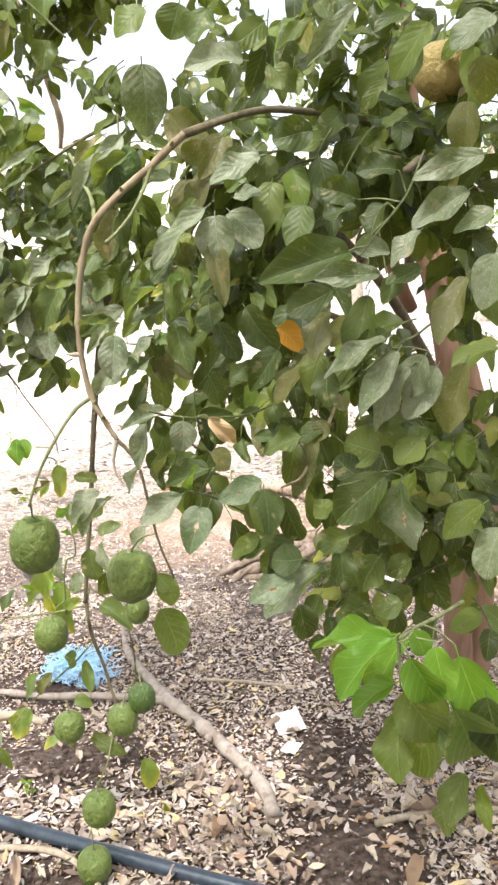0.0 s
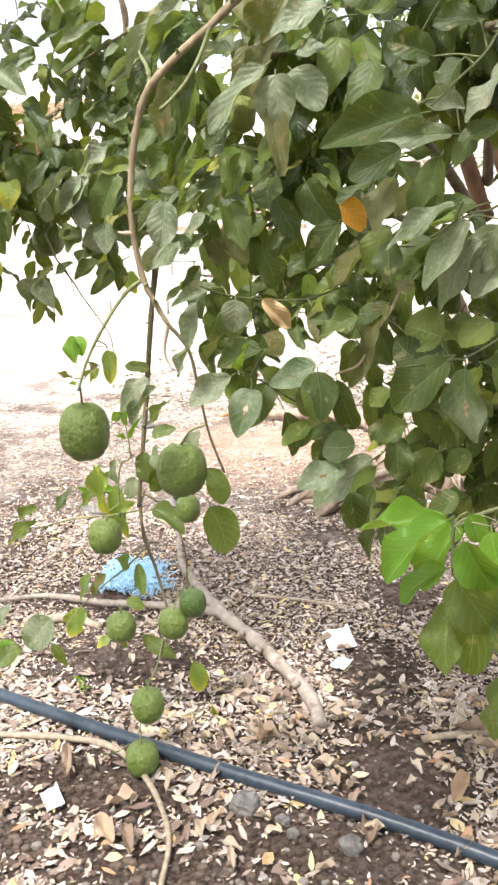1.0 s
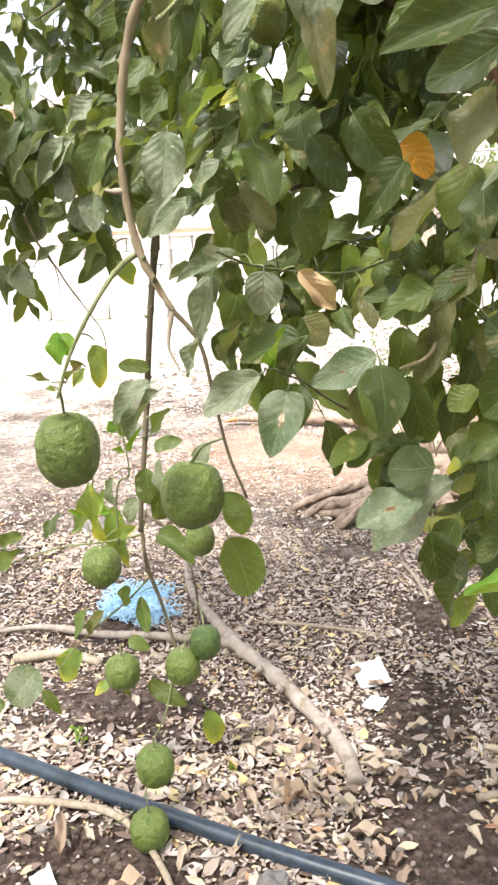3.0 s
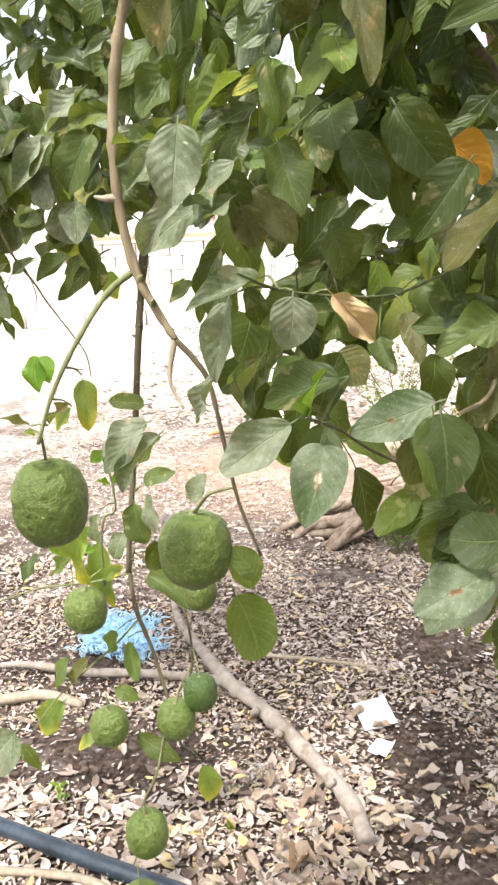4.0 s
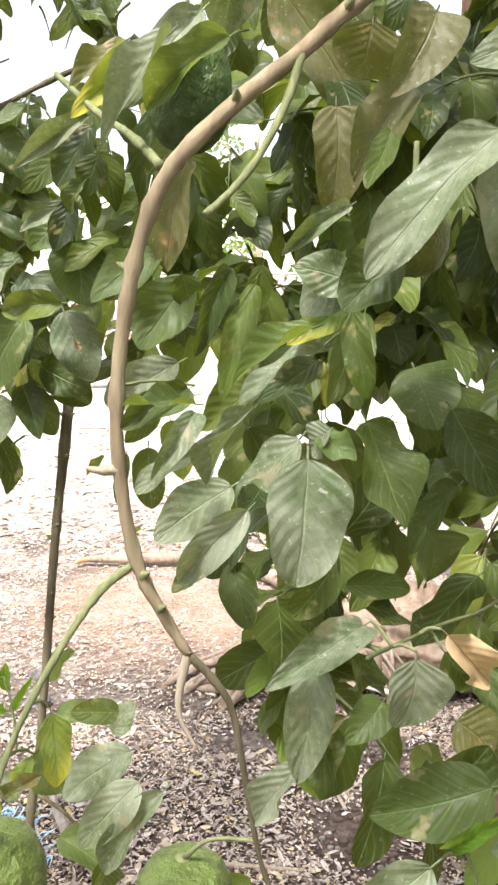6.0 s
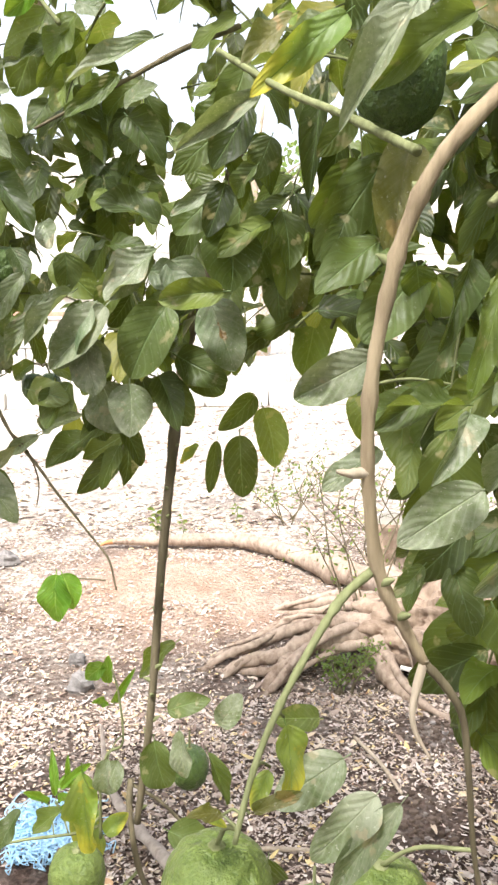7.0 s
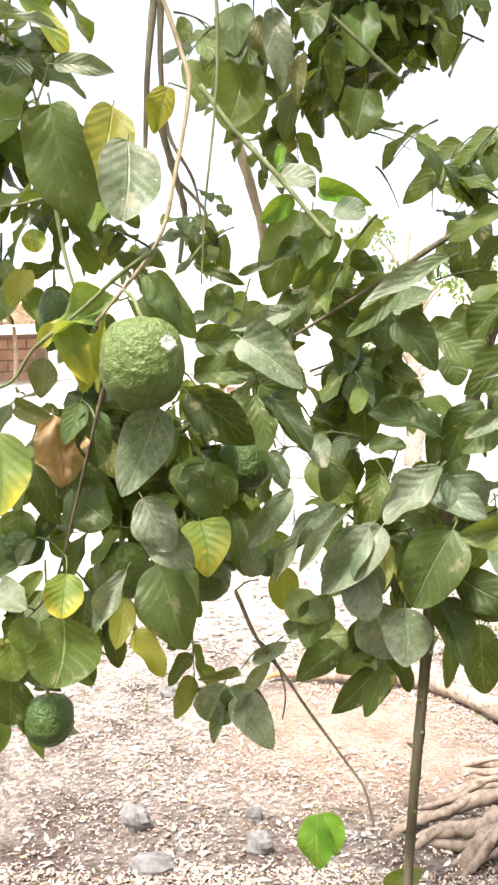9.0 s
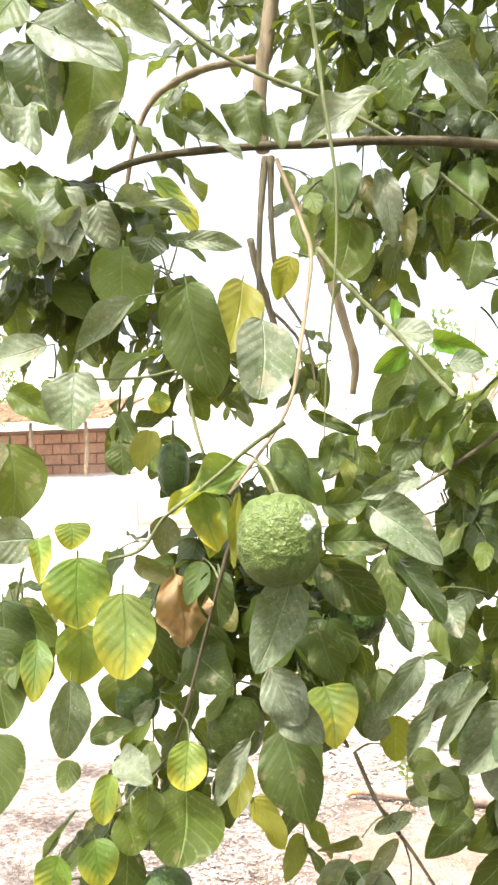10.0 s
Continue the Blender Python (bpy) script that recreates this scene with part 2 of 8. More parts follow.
def ground_material():
    k = Mat("soil and litter", 0.95, 0.1)
    pos = k.geo("Position")
    xyz = k.n("SeparateXYZ", Vector=pos)
    y = xyz.outputs[1]
    fine = k.noise(70.0, 6.0, 0.7, pos)
    crumbs = k.n("TexVoronoi", Vector=pos, Scale=55.0).outputs["Distance"]
    soil = k.ramp(k.math("ADD", k.math("MULTIPLY", fine, 0.7), k.math("MULTIPLY", crumbs, 0.4)), [(0.3, (0.030, 0.019, 0.015)), (0.55, (0.078, 0.049, 0.039)), (0.85, (0.19, 0.13, 0.105))])
    bare = k.ramp(k.noise(6.0, 4.0, 0.6, pos), [(0.3, (0.32, 0.205, 0.145)), (0.7, (0.46, 0.33, 0.25))])
    # red-brown bare earth on the mound
    d = k.n("VectorMath", Vector=pos)
    d.operation = "DISTANCE"
    d.inputs[1].default_value = (-0.444, 4.341, 0.0)
    near = k.ramp(k.math("ADD", k.math("MULTIPLY", d.outputs["Value"], 0.8), k.math("MULTIPLY", k.noise(5.0, 3.0, 0.6, pos), 0.5)), [(0.55, (1, 1, 1)), (0.95, (0, 0, 0))])
    c = k.mix(near, soil, bare)
    # chips of old leaves, which cover the open ground farther off
    chips = k.n("TexVoronoi", Vector=pos, Scale=48.0)
    chip_c = k.ramp(k.n("SeparateXYZ", Vector=chips.outputs["Color"]).outputs[0], [(0.0, (0.26, 0.20, 0.16)), (0.4, (0.50, 0.42, 0.35)), (1.0, (0.76, 0.70, 0.62))])
    cover = k.math("MULTIPLY", k.ramp(k.noise(3.0, 4.0, 0.6, pos), [(0.36, (0.2, 0.2, 0.2)), (0.6, (1, 1, 1))]), k.ramp(k.math("MULTIPLY", y, 0.1), [(0.26, (0.12, 0.12, 0.12)), (0.54, (1, 1, 1))]))
    c = k.mix(k.math("MULTIPLY", cover, k.math("SUBTRACT", 1.0, k.math("MULTIPLY", near, 0.75))), c, chip_c)
    # pale dusty earth of the open yard, whitened to stand in for sun glare
    dust = k.ramp(k.noise(9.0, 5.0, 0.6, pos), [(0.3, (0.52, 0.46, 0.40)), (0.7, (0.74, 0.69, 0.62))])
    c = k.mix(k.ramp(k.math("MULTIPLY", y, 0.1), [(0.52, (0, 0, 0)), (0.78, (0.85, 0.85, 0.85))]), c, dust)
    k.color(c)
    k.bump(k.math("ADD", fine, k.math("MULTIPLY", crumbs, 0.8)), 0.9, 0.02)
    return k.m


GROUND = ground_material()


def litter_material(name, stops, rough=0.85):
    k = Mat(name, rough, 0.15)
    pos = k.geo("Position")
    c = k.ramp(k.geo("Random Per Island"), stops)
    c = k.mix(k.math("MULTIPLY", k.noise(140.0, 3.0, 0.6, pos), 0.35), c, (0.26, 0.18, 0.12))
    k.color(c)
    k.bump(k.noise(220.0, 3.0, 0.6, pos), 0.3, 0.003)
    return k.m


LITTER = litter_material("leaf litter", [(0.0, (0.15, 0.10, 0.09)), (0.24, (0.34, 0.26, 0.215)), (0.52, (0.53, 0.44, 0.385)), (0.76, (0.70, 0.62, 0.575)), (0.91, (0.68, 0.55, 0.38)), (0.96, (0.72, 0.57, 0.26)), (1.0, (0.46, 0.25, 0.16))])
PEBBLES = litter_material("pebbles", [(0.0, (0.045, 0.031, 0.026)), (0.8, (0.12, 0.092, 0.078)), (1.0, (0.32, 0.30, 0.29))], 0.8)


def plain_material(name, a, b, scale, rough=0.8, bump=0.4, spec=0.25, metal=0.0):
    k = Mat(name, rough, spec)
    pos = k.geo("Position")
    f = k.math("ADD", k.math("MULTIPLY", k.noise(scale, 4.0, 0.6, pos), 0.6), k.math("MULTIPLY", k.noise(scale * 0.15, 2.0, 0.5, pos), 0.4))
    k.color(k.ramp(f, [(0.35, a), (0.68, b)]))
    k.p.inputs["Metallic"].default_value = metal
    k.bump(f, bump, 0.004)
    return k.m


PIPE = plain_material("black poly pipe", (0.020, 0.030, 0.044), (0.050, 0.070, 0.095), 60, 0.35, 0.15, 0.5)
ROCK = plain_material("grey rock", (0.10, 0.09, 0.085), (0.27, 0.25, 0.235), 40, 0.85, 0.8)
PAPER = plain_material("white paper", (0.70, 0.69, 0.67), (0.84, 0.84, 0.82), 50, 0.7, 0.15)
CORD = plain_material("blue plastic cord", (0.30, 0.54, 0.76), (0.52, 0.72, 0.88), 90, 0.45, 0.1, 0.4)
STONE_PALE = plain_material("pale masonry", (0.58, 0.55, 0.50), (0.78, 0.75, 0.70), 12, 0.9, 0.5)
BRICK = plain_material("clay block", (0.36, 0.21, 0.14), (0.52, 0.33, 0.23), 18, 0.9, 0.5)
MORTAR = plain_material("mortar", (0.22, 0.15, 0.11), (0.34, 0.25, 0.19), 30, 0.9, 0.5)
STRAW = plain_material("dry thatch", (0.16, 0.10, 0.055), (0.40, 0.28, 0.17), 26, 0.9, 0.6)
WIRE = plain_material("galvanised wire", (0.30, 0.30, 0.31), (0.48, 0.48, 0.49), 60, 0.5, 0.1, 0.5, 0.6)
POLE = plain_material("grey pole", (0.30, 0.28, 0.26), (0.50, 0.47, 0.44), 30, 0.7, 0.3)

# ---- building helpers ----


def to_mesh(name, verts, faces, material, uvs=None, smooth=True):
    me = bpy.data.meshes.new(name)
    me.from_pydata([tuple(v) for v in verts], [], faces)
    if uvs is not None:
        layer = me.uv_layers.new(name="UVMap")
        loops = np.empty(len(me.loops), dtype=np.int32)
        me.loops.foreach_get("vertex_index", loops)
        layer.data.foreach_set("uv", np.asarray(uvs, dtype=np.float32)[loops].ravel())
    me.polygons.foreach_set("use_smooth", [smooth] * len(me.polygons))
    me.materials.append(material)
    me.update()
    return me


def under(ob, parent, label=""):
    """Makes ob a part of parent, keeping world coordinates (all parents only ever shift)."""
    ob.parent = parent
    ob.matrix_parent_inverse = Matrix.Translation(-Vector(parent.get("at", (0, 0, 0)))) if parent.parent is None else Matrix()
    if label:
        ob["label"] = label
    return ob


def thing(name, at, label, category, group="", kind=""):
    ob = new(name)
    ob.location = at
    ob["at"] = at
    ob.empty_display_size = 0.05
    return tagged(ob, label, category, group, kind)


def spline(pts, steps=6):
    """A smooth line through rows of x, y, z, radius."""
    p = [Vector(q) for q in pts]
    p = [p[0] * 2 - p[1]] + p + [p[-1] * 2 - p[-2]]
    out = []
    for i in range(1, len(p) - 2):
        a, b, c, d = p[i - 1:i + 3]
        for s in range(steps):
            t = s / steps
            out.append(0.5 * (2 * b + (c - a) * t + (2 * a - 5 * b + 4 * c - d) * t * t + (3 * b - a - 3 * c + d) * t ** 3))
    return out + [p[-2]]


def tube(pts, sides=7, steps=6, knots=0.0, seed=0):
    """Verts and faces of a round limb along rows of x, y, z, radius, with uneven girth."""
    rnd = random.Random(seed)
    line = spline([Vector(q).to_4d() if len(q) == 3 else Vector(q) for q in pts], steps)
    verts, faces = [], []
    side = None
    for i, q in enumerate(line):
        a, b = line[max(i - 1, 0)], line[min(i + 1, len(line) - 1)]
        way = Vector((b[0] - a[0], b[1] - a[1], b[2] - a[2])).normalized()
        if side is None:
            side = way.orthogonal().normalized()
        side = (side - way * side.dot(way)).normalized()
        other = way.cross(side)
        r = max(q[3], 0.0004) * (1 + knots * (rnd.random() - 0.3) * (3 if rnd.random() < 0.12 else 1))
        for s in range(sides):
            w = 2 * math.pi * s / sides
            rr = r * (1 + knots * 0.5 * (rnd.random() - 0.5))
            verts.append(Vector(q[:3]) + side * math.cos(w) * rr + other * math.sin(w) * rr)
    for i in range(len(line) - 1):
        for s in range(sides):
            t = (s + 1) % sides
            faces.append((i * sides + s, i * sides + t, (i + 1) * sides + t, (i + 1) * sides + s))
    faces.append(tuple(reversed(range(sides))))
    faces.append(tuple(range((len(line) - 1) * sides, len(line) * sides)))
    return verts, faces


RUN = {}   # where each branch runs, for the stalks of its leaves


def limb(parent, name, pts, material, label="", knots=0.18, sides=8, steps=6):
    v, f = tube(pts, sides, steps, knots, len(bpy.data.objects))
    ob = under(new(name, to_mesh(name, v, f, material)), parent, label)
    if name == "branch":
        RUN[ob] = ([Vector(q[:3]) for q in spline([Vector(q) for q in pts], 5)], [])
    return ob


def thorns(branch, count, seed):
    """Short thorns and buds along a stem."""
    rnd = random.Random(seed)
    line = RUN[branch][0]
    V, F = [], []
    for i in range(count):
        q = line[int((i + rnd.random()) / count * (len(line) - 1))]
        a = rnd.uniform(0, 6.28)
        d = Vector((math.cos(a), math.sin(a), 0.5)) * rnd.uniform(0.009, 0.016)
        v, f = tube([(*q, 0.0042), (*(q + d * 0.6), 0.0028), (*(q + d), 0.0006)], 5, 3, 0.2, i)
        F += [tuple(k + len(V) for k in p) for p in f]
        V += v
    under(new("thorn", to_mesh("thorn", V, F, TWIG_GREEN)), branch)["kind"] = "stuff"


def stalks():
    """Thin twigs from each branch to its leaves, one mesh a branch."""
    for branch, (line, ends) in RUN.items():
        V, F = [], []
        for n, e in enumerate(ends):
            q = min(line, key=lambda p: (p - e).length)
            d = (q - e).length
            if d < 0.004 or d > 0.06:
                continue
            mid = (q + e) / 2 + Vector((0, 0.004, 0.06 * d))
            v, f = tube([(*q, 0.0012 + 0.002 * d), (*mid, 0.0011 + 0.001 * d), (*e, 0.0009)], 5, 4, 0.1, n)
            F += [tuple(i + len(V) for i in p) for p in f]
            V += v
        if V:
            under(new("twig", to_mesh("twig", V, F, TWIG_GREEN)), branch)["kind"] = "stuff"


def blade(seed, across=4, along=7, curl=0.25, fold=0.18, wave=0.05, stalk=0.10, crumple=0.0):
    """A citrus leaf blade one unit long along +y, one wide, facing +z, with a short stalk: verts, faces, uvs."""
    rnd = random.Random(seed)
    verts, faces, uvs = [], [], []
    ph, tw = rnd.random() * 6, (rnd.random() - 0.5) * 0.5
    p, q = 0.46 + 0.12 * rnd.random(), 0.52 + 0.24 * rnd.random()   # roundness of the foot, point of the tip
    top = (p / (p + q)) ** p * (q / (p + q)) ** q
    sway = (rnd.random() - 0.5) * 0.12
    for j in range(along + 1):
        w = j / along
        v = 0.5 - 0.5 * math.cos(math.pi * w)
        half = 0.5 * v ** p * (1 - v) ** q / top * (1 + 0.010 * math.sin(ph + 34 * v)) if 0 < j < along else 0.010
        mid = sway * math.sin(math.pi * v)
        for i in range(across + 1):
            u = i / across
            s = (u - 0.5) * 2
            x = s * half
            z = -curl * v * v * 0.8 + fold * abs(s) ** 1.3 * half + tw * (v - 0.5) * x
            z += wave * math.sin(ph + 9 * v + 1.5 * s) * s * s * half * 2
            if crumple:
                z += crumple * noise.noise((s * 1.6 + seed, v * 4.0, 2.0)) * (0.3 + half)
                x *= 1 - crumple * 0.8 * abs(noise.noise((seed, v * 3.0, 7.0)))
            verts.append((x + mid, stalk + v * (1 - stalk), z))
            uvs.append((u, v))
    n = across + 1
    for j in range(along):
        for i in range(across):
            a = j * n + i
            faces.append((a, a + 1, a + n + 1, a + n))
    if stalk > 0:
        k = len(verts)
        for x, y, z in ((-0.018, 0, 0.0), (0.018, 0, 0.0), (0.018, stalk + 0.02, 0.0), (-0.018, stalk + 0.02, 0.0), (0, 0, -0.02), (0, stalk + 0.02, -0.02)):
            verts.append((x, y, z))
            uvs.append((0.5, 0.02))
        faces += [(k, k + 1, k + 2, k + 3), (k, k + 3, k + 5, k + 4), (k + 1, k + 4, k + 5, k + 2)]
    return verts, faces, uvs


BLADES = {}
VARIANTS = (0, 1, 2, 3, 4, 7, 8, 9)


def blade_mesh(tone, variant):
    key = (tone, variant)
    if key not in BLADES:
        rnd = random.Random(variant * 7 + 3)
        wave = {5: 0.16, 6: 0.30}.get(variant, 0.04 + 0.08 * rnd.random())
        v, f, uv = blade(variant, 8, 18, 0.08 + 0.34 * rnd.random(), 0.04 + 0.34 * rnd.random(), wave, 0.10, 0.60 if variant == 6 else 0.03)
        BLADES[key] = to_mesh("leaf", v, f, LEAF[tone], uv)
    return BLADES[key]


def facing(base, tip, normal):
    """Axes of a blade from base to tip that faces about along normal."""
    y = (tip - base).normalized()
    x = y.cross(normal).normalized()
    return x, y, x.cross(y)


LEAF_COUNT = [0]


def leaf(parent, tone, base, tip, width, turn=0.0, tilt=0.0, variant=None):
    """One leaf of its own, from where its stalk starts to its tip; turn rolls it about its length."""
    LEAF_COUNT[0] += 1
    rnd = random.Random(LEAF_COUNT[0])
    b, t = Vector(base), Vector(tip)
    if parent in RUN:
        RUN[parent][1].append(b)
    toward = (Vector((-0.1 if b.x > -0.3 else -0.5, 0.4, 1.5)) - b).normalized() + Vector((0, 0, 0.35))
    x, y, z = facing(b, t, toward)
    length = (t - b).length
    m = Matrix((x, y, z)).transposed().to_4x4()
    m.translation = b
    roll = turn + rnd.uniform(-22, 22)
    w = 0.96 * width / max(math.cos(radians(roll)), 0.6)
    m = m @ Matrix.Rotation(radians(roll), 4, "Y") @ Matrix.Diagonal((w, length, length, 1))
    ob = new("leaf", blade_mesh(tone, VARIANTS[rnd.randrange(8)] if variant is None else variant))
    ob.matrix_basis = m
    return under(ob, parent)


# open air between the leaf masses, where the yard and the fruit show through
GAPS = (
    ((-0.61, 1.95, 1.70), (0.068, 0.22, 0.064)),
    ((-0.42, 1.95, 1.72), (0.036, 0.22, 0.032)),
    ((-0.23, 1.95, 1.58), (0.048, 0.22, 0.056)),
    ((-0.18, 1.95, 1.54), (0.032, 0.22, 0.040)),
    ((-0.33, 1.95, 1.66), (0.028, 0.22, 0.028)),
    ((-0.38, 1.95, 1.45), (0.036, 0.22, 0.016)),
    ((-0.22, 1.95, 1.24), (0.076, 0.22, 0.020)),
    ((-0.61, 1.95, 1.21), (0.048, 0.22, 0.032)),
    ((-0.72, 1.95, 1.75), (0.032, 0.22, 0.076)),
    ((-0.66, 1.95, 1.71), (0.032, 0.22, 0.048)),
    ((-0.48, 1.95, 1.80), (0.048, 0.22, 0.048)),
    ((-0.38, 1.95, 1.72), (0.068, 0.22, 0.044)),
    ((-0.45, 1.95, 1.74), (0.048, 0.22, 0.036)),
    ((-0.34, 1.95, 1.61), (0.040, 0.22, 0.020)),
    ((-0.41, 1.95, 1.43), (0.040, 0.22, 0.032)),
    ((-0.56, 1.95, 1.32), (0.032, 0.22, 0.064)),
    ((-0.62, 1.95, 1.19), (0.036, 0.22, 0.048)),
    ((-0.92, 1.95, 2.14), (0.048, 0.22, 0.048)),
    ((-0.53, 1.95, 1.84), (0.064, 0.22, 0.056)),
    ((-0.41, 1.95, 1.77), (0.056, 0.22, 0.048)),
    ((-0.95, 1.95, 1.55), (0.048, 0.22, 0.040)),
    ((-0.54, 1.95, 1.43), (0.036, 0.22, 0.040)),
    ((-0.60, 1.95, 1.34), (0.032, 0.22, 0.032)),
    ((-0.39, 1.95, 1.41), (0.032, 0.22, 0.024)),
    ((-0.84, 1.95, 1.95), (0.032, 0.22, 0.032)),
    ((-0.55, 1.95, 1.83), (0.096, 0.22, 0.060)),
    ((-0.99, 1.95, 1.64), (0.044, 0.22, 0.084)),
    ((-0.52, 1.95, 1.55), (0.036, 0.22, 0.068)),
    ((-0.55, 1.95, 1.36), (0.044, 0.22, 0.068)),
    ((-1.08, 1.95, 1.33), (0.044, 0.22, 0.044)),
    ((-0.20, 1.66, 1.29), (0.050, 0.22, 0.044)),
    ((-0.21, 1.66, 1.11), (0.050, 0.22, 0.071)),
    ((-0.21, 1.66, 1.38), (0.024, 0.22, 0.024)),
    ((0.18, 1.66, 1.63), (0.026, 0.22, 0.026)),
    ((0.21, 1.66, 1.44), (0.029, 0.22, 0.059)),
    ((-0.61, 1.86, 1.40), (0.045, 0.14, 0.045)),
    ((-0.69, 1.95, 1.23), (0.045, 0.14, 0.045)),
    ((-0.77, 1.80, 1.26), (0.040, 0.14, 0.040)),
    ((-0.64, 2.10, 1.19), (0.050, 0.14, 0.050)),
    ((-0.16, 1.52, 1.24), (0.040, 0.22, 0.052)),
    ((-0.15, 1.50, 1.16), (0.042, 0.22, 0.050)),
    ((0.06, 1.60, 1.61), (0.019, 0.22, 0.019)),
    ((-0.10, 1.90, 1.47), (0.030, 0.22, 0.038)),
    ((-0.19, 1.80, 1.30), (0.041, 0.22, 0.021)),
    ((0.18, 1.75, 1.52), (0.051, 0.36, 0.055)),
    ((0.18, 1.75, 1.39), (0.036, 0.36, 0.059)),
    ((0.25, 1.75, 1.44), (0.024, 0.30, 0.032)),
    ((0.10, 1.50, 1.49), (0.024, 0.36, 0.024)),
)


def in_gap(p):
    return any(sum(((p[i] - c[i]) / r[i]) ** 2 for i in range(3)) < 1 for c, r in GAPS)


def leaf_cloud(parent, name, clumps, material, seed, label="", variants=6, sprays=False):
    """Many leaves in one mesh. Clumps: centre, half sizes, how many, leaf length. In sprays, leaves stand alternately on short twigs."""
    rnd = np.random.RandomState(seed)
    shapes = [blade(i + 20, 4 if sprays else 2, 9 if sprays else 5, 0.10 + 0.09 * i, 0.06 + 0.05 * (i * 3 % 6), 0.08, 0.08) for i in range(variants)]
    shapes = [(np.array(v), f, u) for v, f, u in shapes]
    V, F, U, n = [], [], [], 0
    TV, TF = [], []

    def add(c, way, face, ln):
        nonlocal n
        x = way.cross(face).normalized()
        z = x.cross(way)
        wd = ln * rnd.uniform(0.38, 0.60)
        v, f, u = shapes[rnd.randint(variants)]
        V.append((v * (wd, ln, ln)) @ np.array([tuple(x), tuple(way), tuple(z)]) + np.array(c))
        F.extend(tuple(k + n for k in q) for q in f)
        U.extend(u)
        n += len(v)

    for (cx, cy, cz), (rx, ry, rz), count, size in clumps:
        done = 0
        while done < count:
            while True:
                q = rnd.uniform(-1, 1, 3)
                if q @ q <= 1:
                    break
            c = Vector((cx + q[0] * rx, cy + q[1] * ry, cz + q[2] * rz))
            if sprays and in_gap(c):
                done += 3
                continue
            if not sprays:
                way = Vector((rnd.normal(0, 0.75), rnd.normal(-0.15, 0.6), rnd.normal(-0.55, 0.5))).normalized()
                add(c, way, Vector((rnd.normal(0, 0.6), rnd.normal(-0.7, 0.6), rnd.normal(0.6, 0.5))), size * rnd.uniform(0.65, 1.25))
                done += 1
                continue
            run = Vector((rnd.normal(0, 0.7), rnd.normal(-0.35, 0.6), rnd.normal(-0.45, 0.45))).normalized()
            side = run.cross(Vector((rnd.normal(0, 0.3), rnd.normal(-0.6, 0.3), 1.0))).normalized()
            up = side.cross(run)
            many = min(rnd.randint(3, 7), count - done)
            pts = []
            for k in range(many + 1):
                p = c + run * (size * 0.30 * (k - many / 2)) + Vector((0, 0, -0.10 * size * (k - many / 2) ** 2 / many))
                pts.append((*p, 0.0019 - 0.0012 * k / many))
                if k == 0:
                    continue
                s = 1 if k % 2 else -1
                way = (run * (0.55 if k < many else 1.4) + side * s * rnd.uniform(0.5, 1.1) + Vector((rnd.normal(0, 0.2), rnd.normal(0, 0.2), rnd.normal(-0.45, 0.25)))).normalized()
                face = up + Vector((rnd.normal(0, 0.25), rnd.normal(-0.45, 0.3), rnd.normal(0.5, 0.25)))
                ln = size * rnd.uniform(0.7, 1.2)
                done += 1
                if not in_gap(p + way * (0.55 * ln)):
                    add(p, way, face, ln)
            tv, tf = tube(pts, 4, 2, 0.2, done)
            TF.extend(tuple(k + len(TV) for k in q) for q in tf)
            TV.extend(tv)
    me = to_mesh(name, np.concatenate(V).tolist(), F, material, U)
    ob = under(new(name, me), parent, label)
    ob["kind"] = "stuff"
    if TV:
        under(new("fine_twig", to_mesh("fine_twig", TV, TF, TWIG_DARK)), parent)["kind"] = "stuff"
    return ob


def lumpy(radius, seed, rings=14, seg=20, rough=0.12, stretch=(1, 1, 1), freq=2.0, pinch=0.0, square=2.0, warts=0.0):
    """A ball with uneven skin: verts and faces. square above 2 makes it barrel-shaped, warts add small wrinkled knobs."""
    verts, faces = [], []
    off = Vector((seed * 3.1, seed * 1.7, seed * 0.9))
    for i in range(rings + 1):
        th = math.pi * i / rings
        barrel = (max(math.sin(th), 0.0) ** square + abs(math.cos(th)) ** square) ** (-1 / square)
        for j in range(seg):
            ph = 2 * math.pi * j / seg
            d = Vector((math.sin(th) * math.cos(ph), math.sin(th) * math.sin(ph), math.cos(th)))
            k = radius * (1 + rough * noise.noise(d * freq + off) + rough * 0.5 * noise.noise(d * freq * 2.7 + off))
            if warts:
                e = Vector((d.x, d.y, d.z * 0.7))
                k += radius * warts * ((1 - 2 * abs(noise.noise(e * 8.5 + off))) ** 2 - 0.5 + 0.5 * noise.noise(d * 19 + off)) * (1 - 0.7 * max(d.z, 0) ** 2)
            k *= barrel * (1 - pinch * max(d.z, 0) ** 6)
            verts.append((d.x * k * stretch[0], d.y * k * stretch[1], d.z * k * stretch[2]))
    for i in range(rings):
        for j in range(seg):
            a, b = i * seg + j, i * seg + (j + 1) % seg
            faces.append((a, b, b + seg, a + seg))
    return verts, faces


FRUITS = [0]


